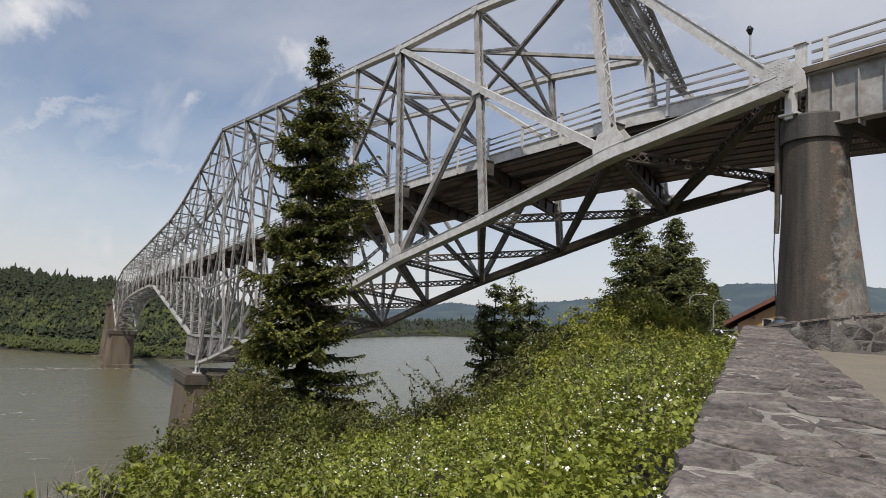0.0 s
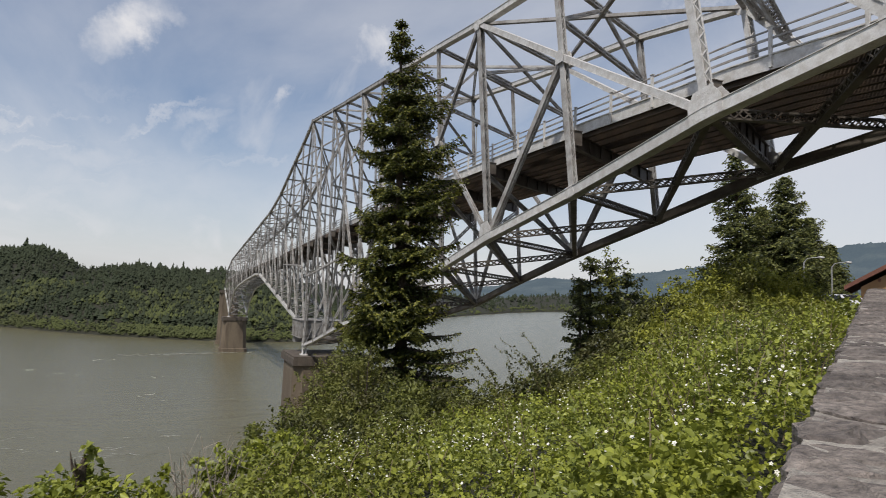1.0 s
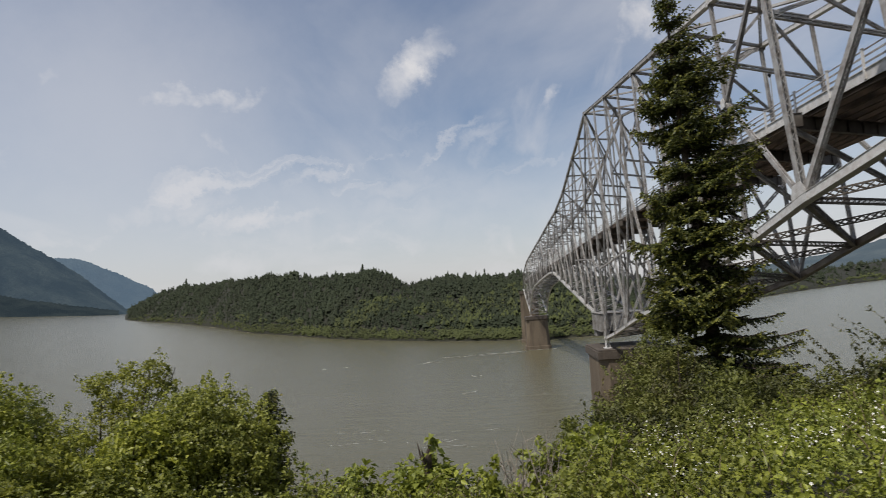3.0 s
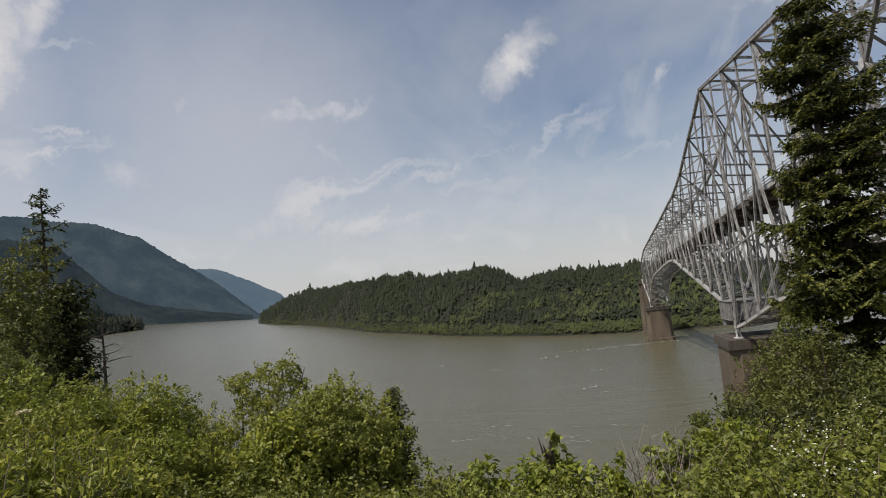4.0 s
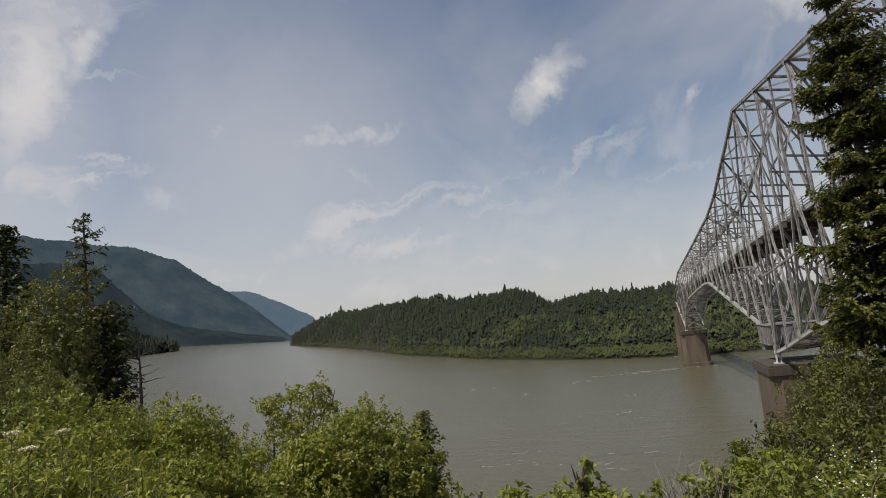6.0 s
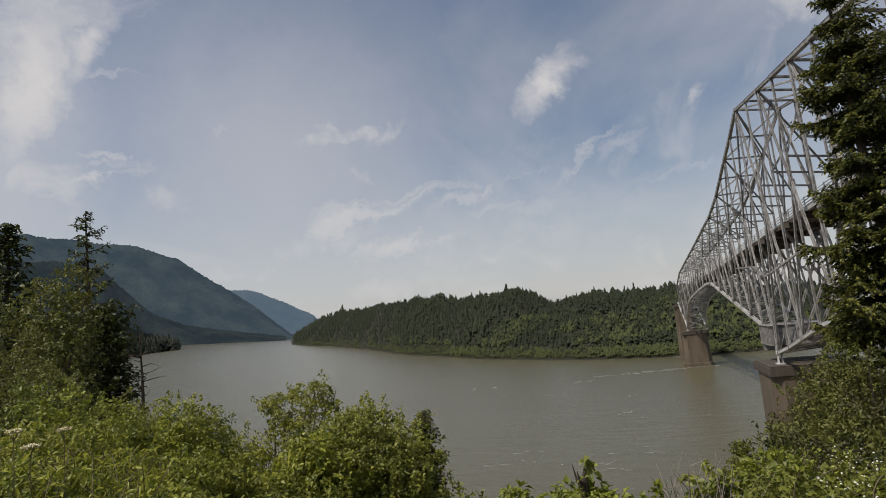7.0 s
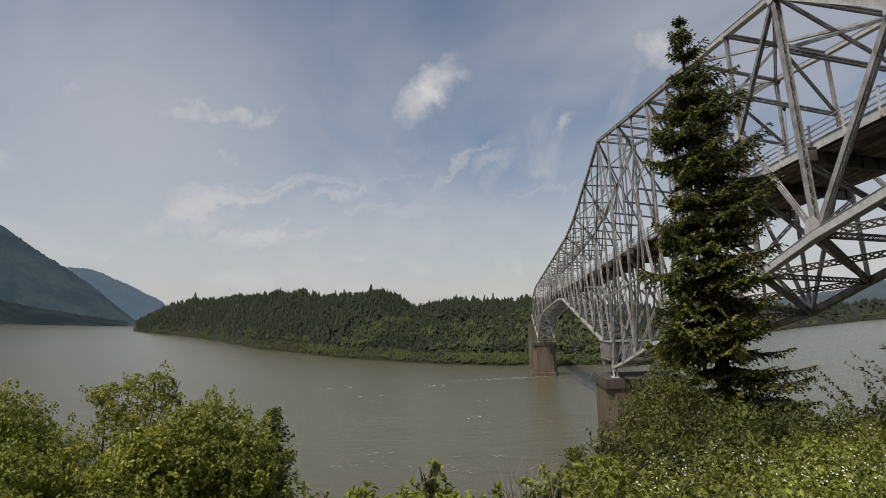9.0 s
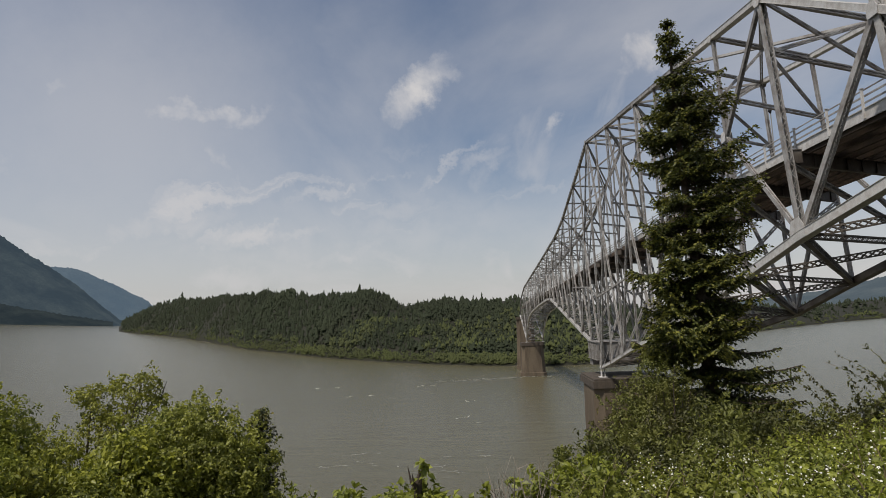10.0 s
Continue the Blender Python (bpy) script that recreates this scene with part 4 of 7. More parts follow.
def plate(centre, wide, tall, far, angle, u):
    """A pair of connection plates, one on each face of the truss."""
    k = np.array((0, math.cos(angle), math.sin(angle)))
    t = np.array((0, -math.sin(angle), math.cos(angle)))
    s = np.array((1.0, 0, 0))
    outline = [(-0.5, -0.5), (0.5, -0.5), (0.5, 0.05), (0.28, 0.5), (-0.28, 0.5), (-0.5, 0.05)]
    n = len(outline)
    for sg in (-1, 1):
        acc = Acc()
        face = [centre + s * sg * 0.222 + k * p * wide + t * q * tall for p, q in outline]
        back = [p + s * sg * 0.022 for p in face]
        acc.add(face + back, [tuple(range(n)), tuple(range(2 * n - 1, n - 1, -1))] + [(i, n + i, n + (i + 1) % n, (i + 1) % n) for i in range(n)])
        if not far and u < 40 and sg < 0:
            front = centre - s * 0.245
            rivets(acc, front - t * tall * 0.28, -s, t, k, 3, int(wide / 0.17), 0.15)
            rivets(acc, front + t * tall * 0.2, -s, t, k, max(2, int(tall * 0.5 / 0.12)), 5, 0.105)
        bpart("gusset_plate", acc, STEEL_OLD if u > 45 else STEEL)


def build_bracing():
    for i in range(0, NODES - 1):
        u = LOW_U[i]
        step = 0.42 if u < 60 else 0.9
        # bottom laterals and struts, their shade put into the stained colour
        acc = Acc()
        laced(acc, low(i, False), low(i, True), 0.30, 0.34, side=(0, 1, 0), step=step, cross=u < 60)
        bpart("lower_strut", acc, STEEL_STAINED_SHADED if u < 80 else STEEL_OLD)
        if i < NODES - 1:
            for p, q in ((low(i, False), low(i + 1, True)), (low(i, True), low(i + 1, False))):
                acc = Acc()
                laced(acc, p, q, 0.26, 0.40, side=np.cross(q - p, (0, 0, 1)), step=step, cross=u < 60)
                bpart("lower_lateral", acc, STEEL_STAINED_SHADED if u < 80 else STEEL_OLD)
        if 1 <= i < NODES - 1:
            acc = Acc()
            laced(acc, high(i, False), high(i, True), 0.24, 0.30 if u < 40 else 0.22, side=(0, 1, 0), step=step)
            bpart("upper_strut", acc, STEEL_OLD)
            if i % 2 and i < NODES - 3:
                for p, q in ((high(i, False), high(i + 2, True)), (high(i, True), high(i + 2, False))):
                    acc = Acc()
                    laced(acc, p, q, 0.18, 0.22 if u < 40 else 0.17, side=(0, 0, 1), step=step)
                    bpart("upper_lateral", acc, STEEL_OLD)
            # sway frame between the posts, above the traffic
            a0, a1 = low(i, False), high(i, False)
            b0, b1 = low(i, True), high(i, True)
            zt = deck_z(u) + 5.2
            if a1[2] - zt > 1.2:
                fa, fb = (zt - a0[2]) / (a1[2] - a0[2]), (zt - b0[2]) / (b1[2] - b0[2])
                pa, pb = a0 + (a1 - a0) * fa, b0 + (b1 - b0) * fb
                acc = Acc()
                laced(acc, pa, pb, 0.20, 0.28 if u < 40 else 0.20, side=(0, 1, 0), step=step)
                bpart("sway_strut", acc, STEEL_OLD)
                for p, q in ((pa, b1), (pb, a1)) if i % 2 else ((pa, (a1 + b1) / 2), (pb, (a1 + b1) / 2)):
                    acc = Acc()
                    laced(acc, p, q, 0.16, 0.20, side=(0, 1, 0), step=step * 1.3)
                    bpart("sway_brace", acc, STEEL_OLD)
            # cross bracing under the roadway
            if 3 <= i <= 30:
                zt = deck_z(u) - 1.2
                if zt - a0[2] > 2.5:
                    fa, fb = (zt - a0[2]) / (a1[2] - a0[2]), (zt - b0[2]) / (b1[2] - b0[2])
                    pa, pb = a0 + (a1 - a0) * fa, b0 + (b1 - b0) * fb
                    for p, q in ((pa, b0), (pb, a0)):
                        acc = Acc()
                        laced(acc, p, q, 0.2, 0.26, side=(0, 1, 0), step=step * 1.2)
                        bpart("sway_brace", acc, STEEL_OLD)
        # floor beam hung between the posts
        zt = deck_z(u) - 0.55
        a0, a1 = low(i, False), high(i, False)
        y = a0[1] + (a1[1] - a0[1]) * min(1, max(0, (zt - a0[2]) / max(a1[2] - a0[2], 0.1))) if i else u
        acc = Acc()
        yf = y + skew(u)
        xf = far_x(yf)
        na, fa = np.array((NEAR_X + 0.15, y, 0.0)), np.array((xf - 0.15, yf, 0.0))
        for zc, wide, tall in ((zt - 0.34, 0.024, 0.68), (zt - 0.695, 0.26, 0.03), (zt + 0.015, 0.30, 0.03)):
            acc.beam(na + (0, 0, zc), fa + (0, 0, zc), tall, wide, (0, 0, 1))
        for f in np.linspace(0.05, 0.95, 8):
            c = na + (fa - na) * f
            acc.box((c[0] - 0.012, c[1] - 0.12, zt - 0.68), (c[0] + 0.012, c[1] + 0.12, zt))
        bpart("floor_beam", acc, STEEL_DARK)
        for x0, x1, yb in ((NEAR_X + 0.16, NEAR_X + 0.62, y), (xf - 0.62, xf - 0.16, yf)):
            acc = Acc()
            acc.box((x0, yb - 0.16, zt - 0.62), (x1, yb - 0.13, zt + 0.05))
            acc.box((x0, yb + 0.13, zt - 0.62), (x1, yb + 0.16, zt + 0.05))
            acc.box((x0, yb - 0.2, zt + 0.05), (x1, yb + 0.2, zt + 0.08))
            bpart("bracket", acc, STEEL_STAINED_SHADED)


def build_portal():
    """The frame between the two sloping end posts: a deep laced strut, a lighter one above it and bracing between them."""
    a0, a1, b0, b1 = low(0, False), high(1, False), low(0, True), high(1, True)
    rows = []
    for g in (0.12, 0.30):
        rows.append((a1 + (a0 - a1) * g, b1 + (b0 - b1) * g))
    up, slope = np.cross(rows[0][1] - rows[0][0], a0 - a1), a1 - a0
    acc = Acc()
    laced(acc, rows[0][0], rows[0][1], 0.30, 0.34, side=slope, step=0.36, cross=True)
    bpart("portal_strut", acc, STEEL_OLD)
    acc = Acc()
    laced(acc, rows[1][0], rows[1][1], 0.36, 0.46, side=slope, step=0.42, cross=True)
    bpart("portal_strut", acc, STEEL_OLD, "deep laced portal strut")
    n = 4
    for k in range(n):
        p0, p1 = (rows[0][0] + (rows[0][1] - rows[0][0]) * f for f in (k / n, (k + 1) / n))
        q0, q1 = (rows[1][0] + (rows[1][1] - rows[1][0]) * f for f in (k / n, (k + 1) / n))
        for p, q in ((p0, q1), (p1, q0)):
            acc = Acc()
            laced(acc, p, q, 0.12, 0.16, side=up, step=0.22)
            bpart("portal_brace", acc, STEEL_OLD)


def build_roadway():
    us = [9.0] + [float(u) for u in LOW_U[1:]]
    for i in range(len(us) - 1):
        u0, u1 = us[i], us[i + 1]
        z0, z1 = deck_z(u0) - 0.33, deck_z(u1) - 0.33
        for f in np.linspace(0.13, 0.87, 10):
            acc = Acc()
            x0, x1 = NEAR_X + (far_x(u0) - NEAR_X) * f, NEAR_X + (far_x(u1) - NEAR_X) * f
            acc.beam((x0, u0, z0 - 0.04), (x1, u1, z1 - 0.04), 0.012, 0.48)
            acc.beam((x0, u0, z0 - 0.28), (x1, u1, z1 - 0.28), 0.20, 0.02)
            bpart("stringer", acc, RUST)
        acc = Acc()
        xa0, xa1 = NEAR_X + 1.1, NEAR_X + 1.1
        xb0, xb1 = far_x(u0) - 1.1, far_x(u1) - 1.1
        zt0, zt1 = deck_z(u0), deck_z(u1)
        bars = int((u1 - u0) / (0.13 if u0 < 50 else 0.25 if u0 < 90 else 0.8))
        for k in range(bars):
            f0, f1 = (k + 0.06) / bars, (k + 0.70) / bars
            y0, y1 = u0 + (u1 - u0) * f0, u0 + (u1 - u0) * f1
            za, zb = zt0 + (zt1 - zt0) * f0, zt0 + (zt1 - zt0) * f1
            pts = [(xa0, y0, za - 0.02), (xb0, y0, za - 0.02), (xb1, y1, zb - 0.02), (xa1, y1, zb - 0.02), (xa0, y0, za), (xb0, y0, za), (xb1, y1, zb), (xa1, y1, zb)]
            acc.add(pts, [(3, 2, 1, 0), (4, 5, 6, 7), (0, 1, 5, 4), (1, 2, 6, 5), (2, 3, 7, 6), (3, 0, 4, 7)])
        bpart("deck_panel", acc, STEEL_DARK, "rusty steel grating roadway")
        n = max(2, int(round((u1 - u0) / 2.9)))
        for xs, xe in ((NEAR_X + 1.05, NEAR_X + 1.05), (far_x(u0) - 1.05, far_x(u1) - 1.05)):
            acc = Acc()
            acc.beam((xs, u0, zt0 - 0.16), (xe, u1, zt1 - 0.16), 0.05, 0.50)
            acc.beam((xs, u0, zt0 + 0.09), (xe, u1, zt1 + 0.09), 0.16, 0.04)
            bpart("fascia_beam", acc, STEEL)
            for h, tk in ((0.92, 0.05), (0.64, 0.075), (0.34, 0.075)):
                acc = Acc()
                acc.beam((xs, u0, zt0 + h), (xe, u1, zt1 + h), 0.05, tk)
                bpart("rail", acc, STEEL_OLD)
            for k in range(n):
                f = (k + 0.5) / n
                x, y, z = xs + (xe - xs) * f, u0 + (u1 - u0) * f, zt0 + (zt1 - zt0) * f
                acc = Acc()
                sgn = -1 if xs < 20 else 1
                acc.beam((x + sgn * 0.06, y, z - 0.35), (x + sgn * 0.06, y, z + 0.98), 0.08, 0.11)
                acc.box((x + sgn * 0.06 - 0.07, y - 0.09, z + 0.98), (x + sgn * 0.06 + 0.07, y + 0.09, z + 1.0))
                bpart("rail_post", acc, STEEL)


def build_approach():
    """Plate girder span that carries the road on from the end pier."""
    u0, u1 = 8.75, -38.0
    acc = Acc()
    xn, xf = NEAR_X + 0.7, far_x(0) - 0.7
    for x in (xn, xf):
        acc = Acc()
        acc.beam((x, u0, deck_z(u0) - 0.95), (x, u1, deck_z(u1) - 0.95), 0.02, 1.5)
        acc.beam((x, u0, deck_z(u0) - 1.70), (x, u1, deck_z(u1) - 1.70), 0.34, 0.04)
        acc.beam((x, u0, deck_z(u0) - 0.20), (x, u1, deck_z(u1) - 0.20), 0.34, 0.04)
        for k in range(70):
            y = u0 - 0.15 - k * 0.62
            for sg in (-1, 1):
                acc.box((x + sg * 0.085 - 0.075, y - 0.012, deck_z(y) - 1.68), (x + sg * 0.085 + 0.075, y + 0.012, deck_z(y) - 0.22))
        bpart("plate_girder", acc, STEEL_OLD)
    acc = Acc()
    acc.beam(((xn + xf) / 2, u0, deck_z(u0) - 0.09), ((xn + xf) / 2, u1, deck_z(u1) - 0.09), xf - xn + 0.5, 0.18)
    bpart("approach_deck", acc, CONCRETE)
    for k in range(12):
        y = u0 - 0.6 - k * 3.6
        acc = Acc()
        acc.box((xn, y - 0.1, deck_z(y) - 1.5), (xf, y + 0.1, deck_z(y) - 0.6))
        bpart("cross_frame", acc, STEEL_DARK)
    acc = Acc()
    acc.box((xn + 0.18, 8.86, 7.1), (xn + 0.30, 9.14, 8.66))
    acc.box((xn + 0.12, 8.82, 8.66), (xn + 0.36, 9.18, 8.69))
    bpart("rail_post", acc, STEEL, "stout end post of the railing")
    for x in (xn + 0.32, xf - 0.32):
        for h, tk in ((0.92, 0.05), (0.64, 0.075), (0.34, 0.075)):
            acc = Acc()
            acc.beam((x, u0, deck_z(u0) + h), (x, u1, deck_z(u1) + h), 0.05, tk)
            bpart("rail", acc, STEEL_OLD)
        for k in range(18):
            y = u0 - 0.4 - k * 2.6
            acc = Acc()
            acc.beam((x - 0.05, y, deck_z(y) - 0.1), (x - 0.05, y, deck_z(y) + 1.0), 0.08, 0.11)
            bpart("rail_post", acc, STEEL)


def build_bearing_girders():
    """Deep cross girder where the arched chord lands, and the shoes on the piers."""
    acc = Acc()
    y0, y1, z0, z1 = 87.4, 94.4, -6.3, -3.9
    x0, xf = 15.55, far_x(90) + 0.35
    for y in (y0, y1):
        acc.box((x0, y - 0.015, z0), (xf, y + 0.015, z1))
        for x in np.linspace(x0 + 0.3, xf - 0.3, 9):
            acc.box((x - 0.015, y - 0.12, z0), (x + 0.015, y - 0.015, z1))
    for x in (x0, xf):
        acc.box((x - 0.015, y0 + 0.015, z0), (x + 0.015, y1 - 0.015, z1))
        for y in np.linspace(y0 + 0.5, y1 - 0.5, 8):
            acc.box((x - 0.10, y - 0.015, z0), (x - 0.015, y + 0.015, z1))
    for z in (z0 - 0.06, z1):
        acc.box((x0 - 0.15, y0 - 0.15, z), (xf + 0.15, y1 + 0.15, z + 0.06))
    for x in (x0 + 0.1, xf - 1.1):
        acc.box((x, y1 - 2.2, z0 - 1.0), (x + 1.0, y1 - 0.1, z0 - 0.06))
    bpart("cross_girder", acc, STEEL_OLD, "deep grey plate girder with stiffeners")
    for u, top in ((86.5, -8.6), (237.0, -9.6)):
        for far in (False, True):
            x = far_x(u + skew(u)) if far else NEAR_X
            z = float(lerp_table(LOW, 1, u))
            u_pier, u = u, u + skew(u) if far else u
            acc = Acc()
            acc.tube([(x - 0.3, u, z), (x + 0.3, u, z)], [0.22, 0.22], 12)
            for sg in (-1, 1):
                pts = [(x + sg * 0.22, u - 0.55, top + 0.1), (x + sg * 0.22, u + 0.55, top + 0.1), (x + sg * 0.22, u + 0.15, z + 0.2), (x + sg * 0.22, u - 0.15, z + 0.2)]
                acc.add(pts + [(p[0] + 0.06, p[1], p[2]) for p in pts], [(0, 1, 2, 3), (7, 6, 5, 4), (0, 4, 5, 1), (1, 5, 6, 2), (2, 6, 7, 3), (3, 7, 4, 0)])
            acc.box((x - 0.5, u - 0.7, top), (x + 0.5, u + 0.7, top + 0.12))
            bpart("bearing_shoe", acc, STEEL)
            u = u_pier


def build_piers():
    def wall_pier(name, x0, x1, y0, y1, top, label, batter=1.0):
        ob = thing(name, label, "bridge pier", ((x0 + x1) / 2, (y0 + y1) / 2, WATER - 2))
        inv = Matrix.Translation((-(x0 + x1) / 2, -(y0 + y1) / 2, 2 - WATER))
        acc = Acc()
        zs = [WATER - 2, WATER + 1.2, WATER + 1.3, top - 1.2]
        grow = [0.9 * batter, 0.8 * batter, 0.45 * batter, 0.0]
        pts, faces = [], []
        for z, g in zip(zs, grow):
            c = 1.2
            pts += [(x0 - g + c, y0 - g, z), (x1 + g - c, y0 - g, z), (x1 + g, y0 - g + c, z), (x1 + g, y1 + g - c, z), (x1 + g - c, y1 + g, z), (x0 - g + c, y1 + g, z), (x0 - g, y1 + g - c, z), (x0 - g, y0 - g + c, z)]
        for i in range(3):
            for j in range(8):
                q = (j + 1) % 8
                faces.append((i * 8 + j, i * 8 + q, i * 8 + 8 + q, i * 8 + 8 + j))
        faces.append(tuple(range(24, 32)))
        acc.add(pts, faces)
        part("shaft", acc, CONCRETE, ob).matrix_parent_inverse = inv
        acc = Acc()
        acc.box((x0 - 0.25, y0 - 0.25, top - 1.2), (x1 + 0.25, y1 + 0.25, top - 0.25))
        acc.box((x0 - 0.1, y0 - 0.1, top - 0.25), (x1 + 0.1, y1 + 0.1, top))
        part("cap", acc, COPING, ob, "wider dark-stained coping").matrix_parent_inverse = inv

    wall_pier("river_pier", 14.4, 25.0, 84.0, 94.5, -8.6, "broad concrete river pier with dark water stains", 0.3)
    wall_pier("river_pier", 13.9, 21.9, 233.5, 240.5, -9.6, "tall concrete river pier standing in the current")
    wall_pier("river_pier", 14.2, 21.5, 268, 272.0, 0.2, "far concrete pier near the opposite bank")
    # round end pier
    for x, y, label in ((16.99, 8.66, "dark round concrete column pier with peeling painted surface"), (25.6, 12.8, "round concrete column pier under the bridge end")):
        gz = ground_z(x, y) - 0.3
        ob = thing("column_pier", label, "bridge pier", (x, y, gz), "end piers")
        acc = Acc()
        zs = [0, 0.5, 2.0, 4.0, 5.75 - gz]
        rs = [1.16, 1.13, 1.02, 0.87, 0.76]
        sides = 40
        pts, faces = [], []
        for z, r in zip(zs, rs):
            lean = 0.17 * (1 - z / zs[-1]) if x < 20 else 0.0
            pts += [(r * math.cos(a) + 0.45 * lean, r * math.sin(a) - 0.89 * lean, z) for a in np.arange(sides) * 2 * math.pi / sides]
        for i in range(len(zs) - 1):
            for j in range(sides):
                q = (j + 1) % sides
                faces.append((i * sides + j, i * sides + q, (i + 1) * sides + q, (i + 1) * sides + j))
        acc.add(pts, faces)
        part("shaft", acc, painted_concrete(math.atan2(-y, -x) + 0.98) if x < 20 else COLUMN, ob, smooth=True)
        acc = Acc()
        z0 = 5.62 - gz
        prof = [(0.72, z0), (0.85, z0 + 0.02), (0.85, z0 + 0.66), (0.81, z0 + 0.72), (0.0, z0 + 0.74)]
        pts, faces = [], []
        for r, z in prof:
            pts += [(r * math.cos(a), r * math.sin(a), z) for a in np.arange(sides) * 2 * math.pi / sides]
        for i in range(len(prof) - 1):
            for j in range(sides):
                q = (j + 1) % sides
                faces.append((i * sides + j, i * sides + q, (i + 1) * sides + q, (i + 1) * sides + j))
        acc.add(pts, faces)
        part("cap", acc, COLUMN, ob, "projecting round collar")
        acc = Acc()
        top = z0 + 0.72
        acc.box((-0.86, 0.14, top - 0.1), (-0.62, 0.36, 7.1 - gz))
        acc.box((-0.92, 0.0, top), (-0.5, 0.5, top + 0.06))
        part("rocker", acc, STEEL, ob, "riveted grey rocker post")


def build_column_fittings():
    """A drain pipe and a slack cable on the round pier."""
    x, y = 16.99, 8.66
    px, py = x - 0.40, y + 0.84
    pipe = thing("drain_pipe", "black drain trunk down the side of the pier", "drain pipe", (px, py, 3.2))
    acc = Acc()
    acc.tube([(0.05, 0, 3.4), (0.05, 0, 0.5), (0.0, 0, 0.0)], [0.075, 0.075, 0.07], 10)
    part("pipe", acc, STEEL_DARK, pipe)
    acc = Acc()
    acc.tube([(-0.05, 0, 0.4), (-0.08, 0.03, -0.6), (0.06, 0.05, -1.8), (0.22, 0.0, -3.1)], [0.016] * 4, 6)
    part("cable", acc, STEEL_DARK, pipe, "slack dark cable")


build_column_fittings()
build_trusses()
build_bracing()
build_portal()
build_roadway()
build_approach()
build_bearing_girders()
build_piers()


